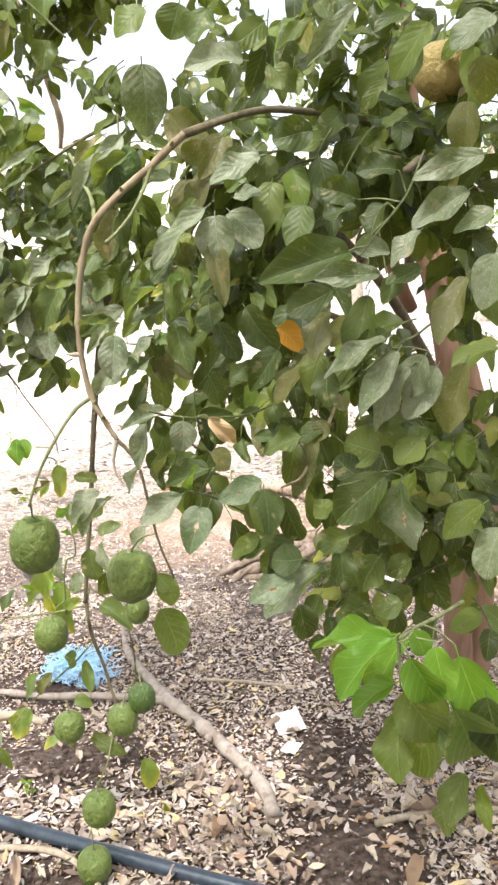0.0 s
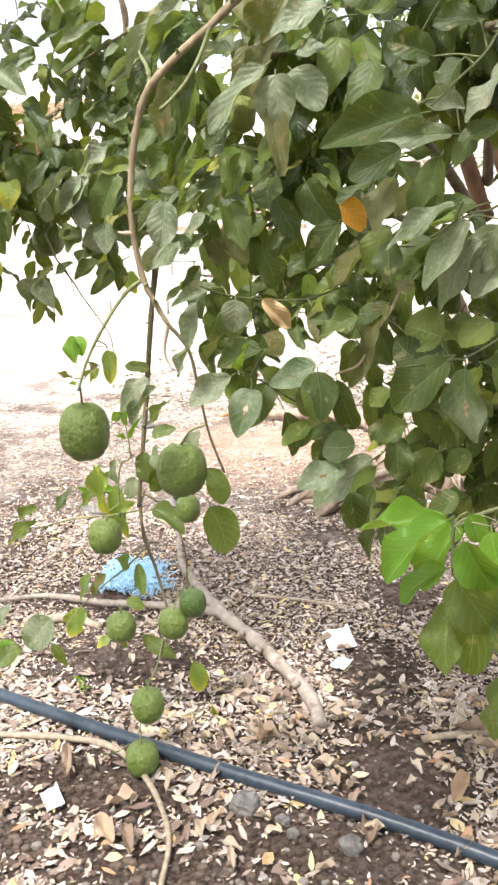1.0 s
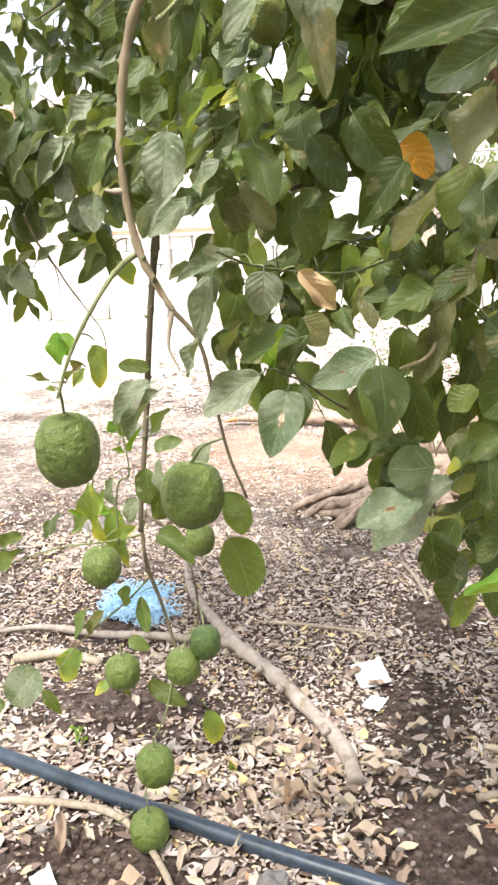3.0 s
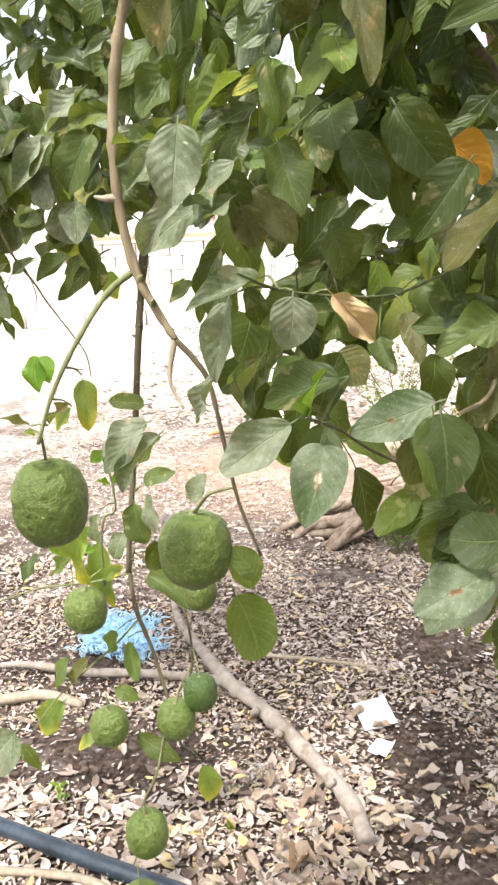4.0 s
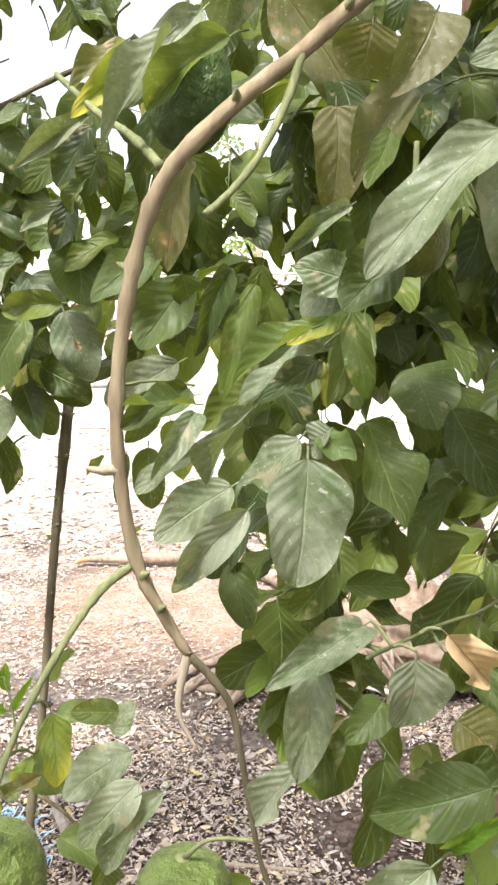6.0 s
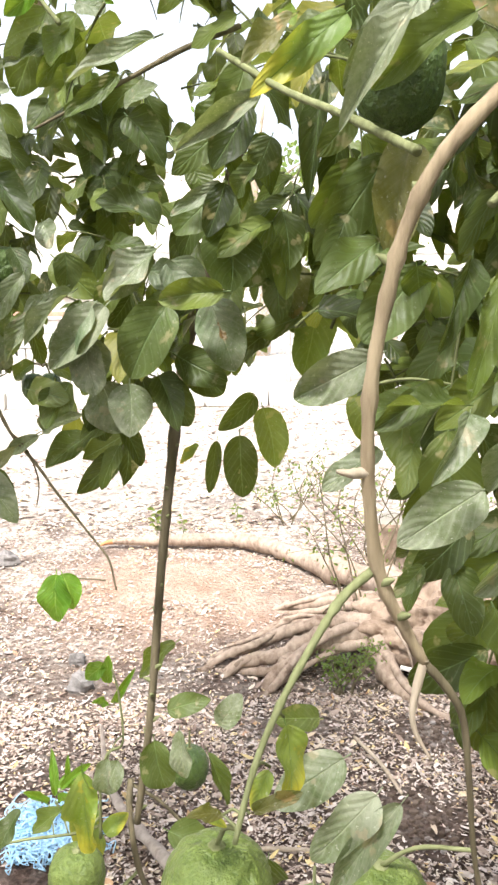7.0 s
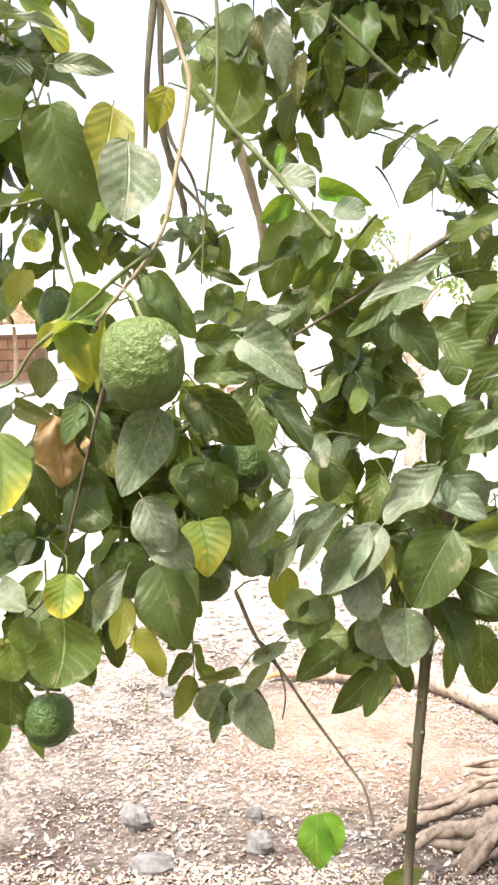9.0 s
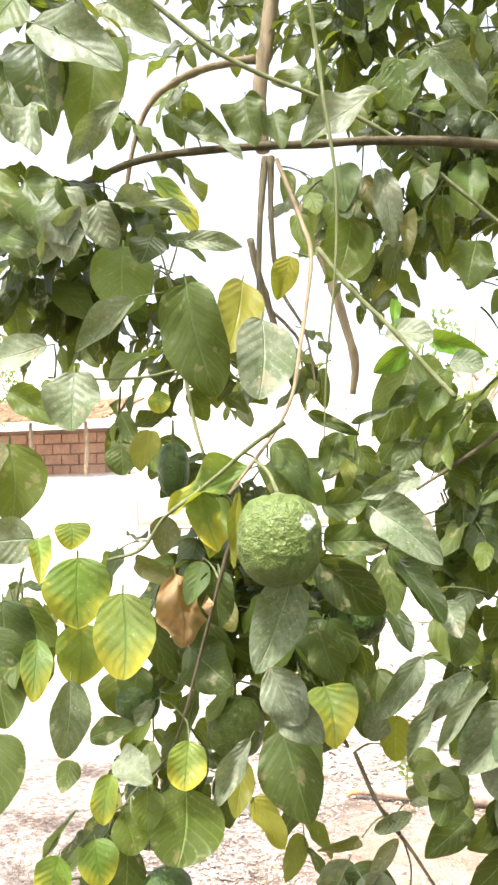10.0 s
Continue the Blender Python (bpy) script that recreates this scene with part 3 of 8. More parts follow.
def fruit(x, y, z, width, height, tone="green", hang=0.05, lean=(0.0, 0.0), label=""):
    """A knobbly citrus fruit that hangs by a short stalk."""
    FRUITS[0] += 1
    mat = {"green": FRUIT, "patched": FRUIT_PATCHED, "dark": FRUIT_DARK, "yellow": FRUIT_YELLOW, "turn": FRUIT_TURN}[tone]
    label = label or {"patched": "large green citrus fruit with a whitish patch on its skin", "green": "green knobbly citrus fruit hanging from a twig", "dark": "dark green knobbly citrus fruit hanging among leaves", "turn": "green and yellow citrus fruit half hidden by leaves", "yellow": "yellowing rough-skinned citrus fruit among the leaves"}[tone]
    top = thing("citrus_fruit", (x, y, z), label, "fruit", "hanging citrus fruit")
    r = width / 2
    v, f = lumpy(1.0, FRUITS[0], 60, 80, 0.035, (r * 0.985, r * 0.985, height / 2 * 0.985), 3.0, 0.10, 2.30, 0.013)
    v = [(a + x, b + y, c + z) for a, b, c in v]
    me = to_mesh("peel", [(a - x, b - y, c - z) for a, b, c in v], f, mat)
    ob = new("peel", me)
    ob.parent = top
    t = z + height * 0.44
    cv, cf = lumpy(1.0, FRUITS[0] + 50, 6, 9, 0.25, (r * 0.16, r * 0.16, r * 0.07), 3)
    under(new("calyx", to_mesh("calyx", [(a + x, b + y, c + t) for a, b, c in cv], cf, TWIG_GREEN)), top)
    near = [q for line, ends in RUN.values() for q in line if q.z > t + 0.035]
    q = min(near, key=lambda p: (p - Vector((x, y, t))).length)
    if (q - Vector((x, y, t))).length < 0.10:
        lean, hang = (q.x - x, q.y - y), q.z - t
    v, f = tube([(x, y, t, 0.0022), (x + lean[0] * 0.4, y + lean[1] * 0.4, t + hang * 0.62, 0.0018), (x + lean[0], y + lean[1], t + hang, 0.0016)], 6, 4, 0.2, FRUITS[0])
    under(new("stalk", to_mesh("stalk", v, f, TWIG_GREEN)), top)
    return top


# ---- ground ----


def height(x, y):
    far = min(max((y - 9.5) / 8.0, 0.0), 1.0)
    left = min(max((-x - 2.5) / 3.0, 0.0), 1.0)
    h = 1.82 * far * far * (3 - 2 * far) * left * left * (3 - 2 * left)
    h += 0.05 * min(max(y - 5.3, 0.0), 6.2)
    rise = min(max((y - 24.0) / 50.0, 0.0), 1.0)
    h += 11.0 * rise * rise * (3 - 2 * rise) * (1 + 0.25 * noise.noise((x * 0.02, y * 0.02, 5)))
    d = math.hypot((x + 0.444) / 0.6, (y - 4.341) / 0.42)
    h += 0.05 * math.exp(-d * d)
    if y < 14:
        h += 0.012 * noise.noise((x * 2.2, y * 2.2, 0)) + 0.006 * noise.noise((x * 9, y * 9, 3))
    return h


def ground_sheet():
    xs = sorted(set([round(-2.0 + 0.05 * i, 3) for i in range(81)] + [s * (2.0 + 0.25 * i * (1 + 0.12 * i)) for i in range(1, 30) for s in (-1, 1)] + [s * d for d in (60, 120, 300, 700) for s in (-1, 1)]))
    ys = sorted(set([round(0.4 + 0.05 * i, 3) for i in range(113)] + [6.0 + 0.25 * i * (1 + 0.1 * i) for i in range(1, 36)] + [0.4 - 0.3 * i * (1 + 0.15 * i) for i in range(1, 22)] + [64, 68, 72, 76, 80, 95, 140, 300, 700, -60, -150, -400]))
    v = [(x, y, height(x, y)) for y in ys for x in xs]
    n = len(xs)
    f = [(j * n + i, j * n + i + 1, (j + 1) * n + i + 1, (j + 1) * n + i) for j in range(len(ys) - 1) for i in range(n - 1)]
    ob = new("ground", to_mesh("ground", v, f, GROUND))
    return tagged(ob, "dry brown earth strewn with pale fallen leaves and chips", "ground", kind="structure")


ground = ground_sheet()

# ---- things on the ground ----


def pipe():
    top = thing("irrigation_pipe", (-0.19, 1.59, 0.02), "black plastic irrigation pipe lying across the littered ground", "pipe")
    pts = [(-2.600, 2.460, 0.020, 0.0175), (-1.604, 2.106, 0.020, 0.0175), (-0.839, 1.843, 0.020, 0.0175), (-0.198, 1.648, 0.020, 0.0175), (0.335, 1.498, 0.020, 0.0175), (1.200, 1.170, 0.020, 0.0175), (2.400, 0.850, 0.020, 0.0175)]
    limb(top, "pipe_body", pts, PIPE, knots=0.0, sides=16)


def cut_branch():
    """The pale barked branch on the ground, with its side arm."""
    top = thing("fallen_branch", (-0.2, 2.2, 0.03), "pale barked cut branch lying bent on the leaf litter", "branch")
    limb(top, "main_limb", [(0.023, 1.848, 0.020, 0.0181), (-0.018, 1.956, 0.030, 0.0189), (-0.151, 2.136, 0.035, 0.0189), (-0.259, 2.269, 0.035, 0.0181), (-0.347, 2.361, 0.036, 0.0198), (-0.446, 2.506, 0.034, 0.0155), (-0.551, 2.669, 0.032, 0.0129), (-0.607, 2.802, 0.050, 0.0086), (-0.640, 2.938, 0.120, 0.0060)], BARK_PALE, knots=0.18, sides=10)
    limb(top, "side_limb", [(-0.342, 2.361, 0.036, 0.0146), (-0.493, 2.380, 0.034, 0.0120), (-0.639, 2.390, 0.030, 0.0112), (-0.772, 2.382, 0.030, 0.0103), (-0.978, 2.422, 0.020, 0.0086), (-1.161, 2.367, 0.015, 0.0052)], BARK_PALE, knots=0.18, sides=9)
    for x, y, s in ((-0.06, 1.98, 1), (-0.18, 2.14, -1), (-0.26, 2.22, 1)):
        limb(top, "knot", [(x, y, 0.04, 0.010), (x + 0.012 * s, y - 0.006, 0.056, 0.007)], BARK_PALE, knots=0.2, sides=7, steps=3)


def far_log():
    top = thing("fallen_log", (0.0, 4.5, 0.05), "long bleached log lying beyond the bare mound", "log")
    limb(top, "log_body", [(-0.875, 5.002, 0.035, 0.0086), (-0.783, 4.959, 0.045, 0.0202), (-0.459, 4.936, 0.055, 0.0302), (-0.167, 4.906, 0.060, 0.0360), (0.025, 4.742, 0.065, 0.0396), (0.218, 4.463, 0.075, 0.0468), (0.430, 4.192, 0.090, 0.0612), (0.623, 3.950, 0.110, 0.0792)], BARK_ROOT, knots=0.32, sides=12)
    v, f = tube([(-0.914, 4.923, 0.030, 0.0043), (-0.886, 4.966, 0.034, 0.0115), (-0.806, 4.987, 0.042, 0.0194)], 8, 4, 0.2, 4)
    under(new("broken_end", to_mesh("broken_end", v, f, plain_material("rusty wood", (0.40, 0.17, 0.07), (0.58, 0.29, 0.14), 60))), top, "reddish splintered end")


def stump():
    """The swollen root crown of a felled tree, with its bare roots."""
    top = thing("tree_stump", (0.515, 3.62, 0.0), "thick weathered stump with bare pale roots spreading over the ground", "stump")
    v, f = lumpy(1.0, 9, 60, 90, 0.34, (0.36, 0.26, 0.19), 2.9, 0.0, 2.0, 0.055)
    under(new("root_crown", to_mesh("root_crown", [(a + 0.616 + 0.15 * c, b + 3.60, c + 0.12) for a, b, c in v], f, BARK_STUMP)), top)
    rnd = random.Random(6)
    for i in range(9):
        x, z = 0.36 + rnd.uniform(-0.10, 0.16), 0.16 + rnd.uniform(-0.06, 0.10)
        dx = rnd.uniform(-0.12, 0.12)
        limb(top, "rootlet", [(x, 3.35, z, 0.006), (x + dx * 0.5, 3.30 - rnd.uniform(0, 0.04), z - 0.05, 0.005), (x + dx, 3.30 - rnd.uniform(0, 0.06), z - 0.14, 0.003)], BARK_ROOT, knots=0.3, sides=5)
    roots = (
        [(0.515, 3.597, 0.080, 0.1100), (0.363, 3.584, 0.120, 0.0800), (0.205, 3.601, 0.150, 0.0520), (0.064, 3.567, 0.155, 0.0400), (-0.045, 3.587, 0.110, 0.0380), (-0.172, 3.548, 0.070, 0.0320), (-0.278, 3.578, 0.030, 0.0300), (-0.357, 3.543, -0.035, 0.0260)],
        [(0.262, 3.541, 0.120, 0.0600), (0.133, 3.487, 0.140, 0.0480), (0.026, 3.491, 0.110, 0.0460), (-0.068, 3.454, 0.080, 0.0430), (-0.193, 3.483, 0.045, 0.0400), (-0.293, 3.495, -0.030, 0.0340)],
        [(0.075, 3.517, 0.110, 0.0400), (-0.018, 3.455, 0.080, 0.0420), (-0.097, 3.375, 0.030, 0.0380), (-0.144, 3.334, -0.040, 0.0340)],
        [(0.153, 3.469, 0.100, 0.0160), (0.023, 3.393, 0.070, 0.0140), (-0.108, 3.345, 0.000, 0.0090)],
        [(0.386, 3.823, 0.090, 0.0500), (0.195, 3.796, 0.060, 0.0300), (0.022, 3.771, 0.090, 0.0240), (-0.123, 3.709, 0.050, 0.0220), (-0.206, 3.730, -0.030, 0.0200)],
        [(0.320, 3.514, 0.100, 0.0700), (0.310, 3.372, 0.050, 0.0460), (0.377, 3.234, 0.010, 0.0320), (0.502, 3.152, -0.030, 0.0220)],
        [(0.463, 3.776, 0.100, 0.0800), (0.304, 3.955, 0.090, 0.0580), (0.081, 4.007, 0.050, 0.0400), (-0.074, 4.088, -0.010, 0.0200)],
        [(0.676, 3.571, 0.100, 0.0900), (0.819, 3.383, 0.060, 0.0600), (1.010, 3.264, 0.010, 0.0400)],
        [(0.103, 3.588, 0.090, 0.0200), (-0.061, 3.629, 0.100, 0.0160), (-0.201, 3.659, 0.040, 0.0130), (-0.306, 3.686, 0.000, 0.0080)],
    )
    for r in roots:
        limb(top, "root", [(x, y, z * 0.95, w * (0.78 - 0.40 * j / len(r))) for j, (x, y, z, w) in enumerate(r)], BARK_ROOT, knots=0.34, sides=14)
        if r[0][3] < 0.03:
            continue
        for k in range(2):   # thinner strands that run along the thick root and cross it
            ph, lean = rnd.uniform(0, 6.3), rnd.uniform(0.7, 1.05)
            strand = []
            for j, (x, y, z, w) in enumerate(r):
                a = ph + 1.1 * j
                strand.append((x + 0.02 * math.sin(a), y + math.cos(a) * w * lean - 0.02, max(z * 0.95 + math.sin(a) * w * lean * 0.8, -0.01), 0.30 * w + 0.002))
            limb(top, "root", strand, BARK_ROOT, knots=0.4, sides=9)
    limb(top, "cut_root", [(0.336, 3.273, 0.115, 0.0080), (0.397, 3.268, 0.100, 0.0090), (0.462, 3.256, 0.085, 0.0100)], STONE_PALE, "white cut root end", knots=0.05)


def far_stump():
    top = thing("small_stump", (0.61, 4.65, 0.0), "short sawn tree stump with a flat pale top", "stump")
    limb(top, "stump_body", [(0.606, 4.670, -0.020, 0.1100), (0.603, 4.662, 0.060, 0.0950), (0.609, 4.660, 0.160, 0.0850), (0.611, 4.655, 0.220, 0.0800)], BARK_STUMP, knots=0.15, sides=14)
    v, f = tube([(0.609, 4.636, 0.221, 0.0760), (0.610, 4.660, 0.226, 0.0700)], 14, 1, 0.05, 2)
    under(new("sawn_face", to_mesh("sawn_face", v, f, STONE_PALE, smooth=False)), top, "pale sawn face")


def rock(x, y, sx, sy, sz, seed, label="rough grey stone half sunk in leaf litter"):
    sx, sy, sz = sx * 0.72, sy * 0.72, sz * 1.0
    v, f = lumpy(1.0, seed, 9, 13, 0.35, (sx, sy, sz), 1.6)
    ob = new("stone", to_mesh("stone", v, f, ROCK, smooth=False))
    ob.location = (x, y, height(x, y) + sz * 0.45)
    tagged(ob, label, "stone", "stones on the ground")


def paper(x, y, w, l, turn, label):
    bm = bmesh.new()
    n = 6
    g = [[bm.verts.new(((i / n - 0.5) * w, (j / n - 0.5) * l, 0.004 + 0.006 * noise.noise((i * 0.5, j * 0.5, x * 9)) + (0.012 if i == n else 0) * (j / n))) for j in range(n + 1)] for i in range(n + 1)]
    for i in range(n):
        for j in range(n):
            bm.faces.new((g[i][j], g[i + 1][j], g[i + 1][j + 1], g[i][j + 1]))
    me = bpy.data.meshes.new("paper_scrap")
    bm.to_mesh(me)
    bm.free()
    me.materials.append(PAPER)
    ob = new("paper_scrap", me)
    ob.matrix_basis = pose(x, y, height(x, y) + 0.014, 4, -5, turn)
    m = ob.modifiers.new("thickness", "SOLIDIFY")
    m.thickness = 0.001
    tagged(ob, label, "paper")


def cord_tangle():
    """A frayed mat of short cord ends."""
    rnd = random.Random(4)
    cx, cy = -0.728, 2.615
    top = thing("cord_tangle", (cx, cy, 0.0), "frayed mat of light blue plastic cord on the ground", "cord")
    for k in range(230):
        x, y = cx + rnd.uniform(-0.10, 0.10), cy + rnd.uniform(-0.10, 0.10)
        pts = []
        for i in range(9):
            pts.append((x, y, 0.010 + rnd.random() * 0.026, 0.0017))
            x += rnd.uniform(-0.024, 0.024)
            y += rnd.uniform(-0.024, 0.024)
        limb(top, "cord", pts, CORD, knots=0.0, sides=4, steps=3)


def stick(pts, label="thin dry stick lying on the ground", mat=None):
    top = thing("stick", pts[0][:3], label, "stick", "sticks on the ground")
    limb(top, "stick_body", pts, mat or STICK, knots=0.15, sides=6)


def litter():
    """Fallen leaves and chips: too many to count."""
    rnd = np.random.RandomState(11)
    patches = ((0.21, 1.69, 0.20, 0.30), (0.16, 2.11, 0.13, 0.22), (0.24, 2.62, 0.15, 0.16), (-0.45, 1.55, 0.26, 0.10), (0.05, 1.46, 0.30, 0.11), (-0.20, 1.34, 0.34, 0.09), (-0.62, 1.36, 0.16, 0.08), (-0.59, 2.08, 0.35, 0.14), (0.38, 3.06, 0.12, 0.12), (-0.44, 4.34, 0.42, 0.28), (-0.04, 4.09, 0.25, 0.16), (-0.05, 3.12, 0.16, 0.10))
    V, F, n = [], [], 0

    def piece(x, y, size, lift):
        nonlocal n
        a, ln, wd = rnd.uniform(0, 6.28), size * rnd.uniform(0.6, 1.3), size * rnd.uniform(0.25, 0.5)
        bend, fold = rnd.uniform(-0.3, 0.5) * ln, rnd.uniform(-0.1, 0.5) * wd
        tx, ty = rnd.normal(0, 0.25), rnd.normal(0, 0.25)
        z = height(x, y) + lift
        ca, sa = math.cos(a), math.sin(a)
        for u, v, w in ((-0.5, 0, 0), (-0.15, 0.5, 0.5), (0.2, 0.42, 0.4), (0.5, 0, 0.1), (0.2, -0.42, 0.4), (-0.15, -0.5, 0.5), (-0.15, 0, 0), (0.2, 0, 0)):
            px, py = u * ln, v * wd
            pz = bend * u * u + fold * w + tx * px + ty * py
            V.append((x + px * ca - py * sa, y + px * sa + py * ca, max(z + pz, z - 0.004)))
        F.extend(((n, n + 6, n + 1), (n + 1, n + 6, n + 7, n + 2), (n + 2, n + 7, n + 3), (n, n + 5, n + 6), (n + 5, n + 4, n + 7, n + 6), (n + 4, n + 3, n + 7)))
        n += 8

    def spread(count, x0, x1, y0, y1, small, large, share):
        for i in range(count):
            x, y = rnd.uniform(x0, x1), rnd.uniform(y0, y1)
            ragged = noise.noise((x * 2.3, y * 2.3, 4)) * 0.35   # the layer thins out unevenly at its rim
            if rnd.rand() > min((y - 0.85 + ragged) / 0.35, (1.35 - x + ragged) / 0.45, (x + 2.05 + ragged) / 0.4):
                continue
            bare = max(1 - ((x - a) / c) ** 2 - ((y - b) / d) ** 2 for a, b, c, d in patches)
            thin = noise.noise((x * 3.1, y * 3.1, 7)) * 0.9 + (0.25 + noise.noise((x * 1.3, y * 1.3, 2)) * 0.8 if x < -0.7 else 0)
            if bare > 0 and rnd.rand() < 0.55 + 0.45 * bare or rnd.rand() < thin:
                continue
            piece(x, y, (large if rnd.rand() < share else small) * rnd.uniform(0.7, 1.3), 0.003 + rnd.rand() * 0.010)

    spread(48000, -1.15, 1.5, 0.75, 2.1, 0.0150, 0.042, 0.14)
    spread(59000, -1.15, 1.5, 2.0, 3.3, 0.0130, 0.030, 0.09)
    spread(25000, -2.2, -1.1, 1.0, 3.2, 0.014, 0.032, 0.10)
    spread(46000, -2.2, 1.6, 3.0, 5.5, 0.014, 0.031, 0.10)
    spread(11000, -2.4, 1.8, 5.3, 9.5, 0.04, 0.07, 0.2)
    ob = new("leaf_litter", to_mesh("leaf_litter", V, F, LITTER, smooth=False))
    tagged(ob, "thick layer of dry tan and cream fallen leaves", "leaf litter", kind="stuff")
    V, F = [], []
    base_v, base_f = lumpy(1.0, 3, 4, 6, 0.3)
    base_v = np.array(base_v)
    for i in range(5200):
        if i < 3400:
            a, b, c, d = patches[rnd.randint(9)]
            x, y = a + rnd.normal(0, 0.7) * c, b + rnd.normal(0, 0.7) * d
        else:
            x, y = rnd.uniform(-1.0, 0.8), rnd.uniform(1.1, 3.4)
        s = 0.003 + 0.010 * rnd.rand() ** 4
        k = len(V)
        V += (base_v * (s * rnd.uniform(0.8, 1.4), s, s * 0.7) + (x, y, height(x, y) + s * 0.3)).tolist()
        F += [tuple(q + k for q in f) for f in base_f]
    ob = new("gravel", to_mesh("gravel", V, F, PEBBLES, smooth=False))
    tagged(ob, "small dark stones and crumbs on bare soil", "gravel", kind="stuff")


def fallen_leaves():
    """Large dry leaves that lie singly on the litter."""
    rnd = random.Random(21)
    tones = [litter_leaf(i) for i in range(5)]
    spots = [(-0.54, 1.55), (-0.43, 1.49), (-0.37, 1.45), (-0.06, 1.77), (-0.10, 1.83), (0.09, 1.71), (0.15, 1.57), (-0.63, 1.41), (-0.36, 1.38), (0.39, 1.83), (0.45, 1.90), (0.35, 1.89), (0.51, 1.77), (-0.20, 1.49), (0.33, 1.60), (0.01, 1.67)]
    spots += [(rnd.uniform(-0.9, 0.7), rnd.uniform(1.2, 2.6)) for i in range(60)] + [(rnd.gauss(0.12, 0.28), rnd.gauss(1.80, 0.16)) for i in range(90)]
    for i, (x, y) in enumerate(spots):
        ob = new("fallen_leaf", tones[i % 5])
        s = rnd.uniform(0.06, 0.105) if i < 16 else rnd.uniform(0.032, 0.062)
        ob.matrix_basis = pose(x, y, height(x, y) + 0.020, rnd.uniform(-8, 8), rnd.uniform(-10, 10), rnd.uniform(0, 360)) @ Matrix.Diagonal((s * rnd.uniform(0.26, 0.40), s, s * 0.9, 1))
        tagged(ob, "dry curled tan leaf fallen on the ground", "leaf", "large fallen leaves")


def litter_leaf(i):
    k = Mat("fallen leaf", 0.85, 0.12)
    pos = k.geo("Position")
    c = k.ramp(k.n("ObjectInfo").outputs["Random"], [(0, (0.30, 0.22, 0.17)), (0.4, (0.52, 0.42, 0.33)), (0.8, (0.66, 0.58, 0.47)), (1, (0.42, 0.28, 0.18))])
    c = k.mix(k.math("MULTIPLY", k.noise(90.0, 4.0, 0.6, pos), 0.55), c, (0.26, 0.17, 0.11))
    k.color(c)
    k.bump(k.noise(150.0, 3.0, 0.6, pos), 0.4, 0.003)
    rnd = random.Random(i + 60)
    v, f, uv = blade(i + 60, 6, 12, rnd.uniform(-0.55, 0.2), rnd.uniform(0.3, 0.7), 0.14, 0.12, 0.22)
    return to_mesh("fallen_leaf", v, f, k.m, uv)


# ---- distance ----


def low_ledge():
    top = thing("low_wall", (-1.0, 9.2, 0.0), "low whitewashed masonry ledge along the far side of the yard", "wall", kind="structure")
    rnd = random.Random(5)
    for i in range(27):
        x = -9.8 + 0.7 * i
        bm = bmesh.new()
        bmesh.ops.create_cube(bm, size=1.0)
        bmesh.ops.scale(bm, vec=(0.68, 0.28, 0.20 + rnd.uniform(-0.02, 0.02)), verts=bm.verts)
        bmesh.ops.bevel(bm, geom=bm.edges[:], offset=0.02, segments=1, affect="EDGES")
        me = bpy.data.meshes.new("block")
        bm.to_mesh(me)
        bm.free()
        me.materials.append(STONE_PALE)
        ob = new("block", me)
        y = 9.3 + 0.06 * (x + 1)
        ob.matrix_basis = pose(x, y, height(x, y) + 0.09, 0, 0, rnd.uniform(-1.5, 1.5))
        under(ob, top)


def chain_fence():
    """Chain-link fence on posts with a rail, beyond the ledge."""
    top = thing("chain_link_fence", (0.0, 11.0, 0.2), "grey chain-link fence on thin posts with a top rail", "fence")
    y0 = 11.0
    z0 = height(0, y0)
    for i in range(5):
        x = -1.45 + 2.2 * i
        limb(top, "post", [(x, y0, z0 - 0.1, 0.03), (x, y0, z0 + 0.8, 0.03), (x, y0, z0 + 1.75, 0.03)], POLE, knots=0.0)
    limb(top, "rail", [(-1.45, y0, z0 + 1.65, 0.02), (3.0, y0, z0 + 1.66, 0.02), (7.65, y0, z0 + 1.65, 0.02)], POLE, knots=0.0)
    limb(top, "rail", [(-1.45, y0, z0 + 0.1, 0.015), (3.0, y0, z0 + 0.1, 0.015), (7.65, y0, z0 + 0.1, 0.015)], POLE, knots=0.0)
    V, F = [], []
    w, hgt, step, r = 15.2, 1.5, 0.10, 0.006
    for s in (-1, 1):
        x = -1.45 - hgt
        while x < 7.65 + hgt:
            a, b = (x, 0.0), (x + s * hgt, hgt)
            if -1.45 <= min(a[0], b[0]) and max(a[0], b[0]) <= 7.65:
                k = len(V)
                for px, pz in (a, b):
                    for dx, dy in ((-r, 0), (0, -r), (r, 0), (0, r)):
                        V.append((px + dx, y0 + 0.035 + dy + 0.004 * s, z0 + 0.12 + pz))
                F += [(k, k + 1, k + 5, k + 4), (k + 1, k + 2, k + 6, k + 5), (k + 2, k + 3, k + 7, k + 6), (k + 3, k, k + 4, k + 7)]
            x += step
    under(new("wire_mesh", to_mesh("wire_mesh", V, F, WIRE)), top)["kind"] = "stuff"


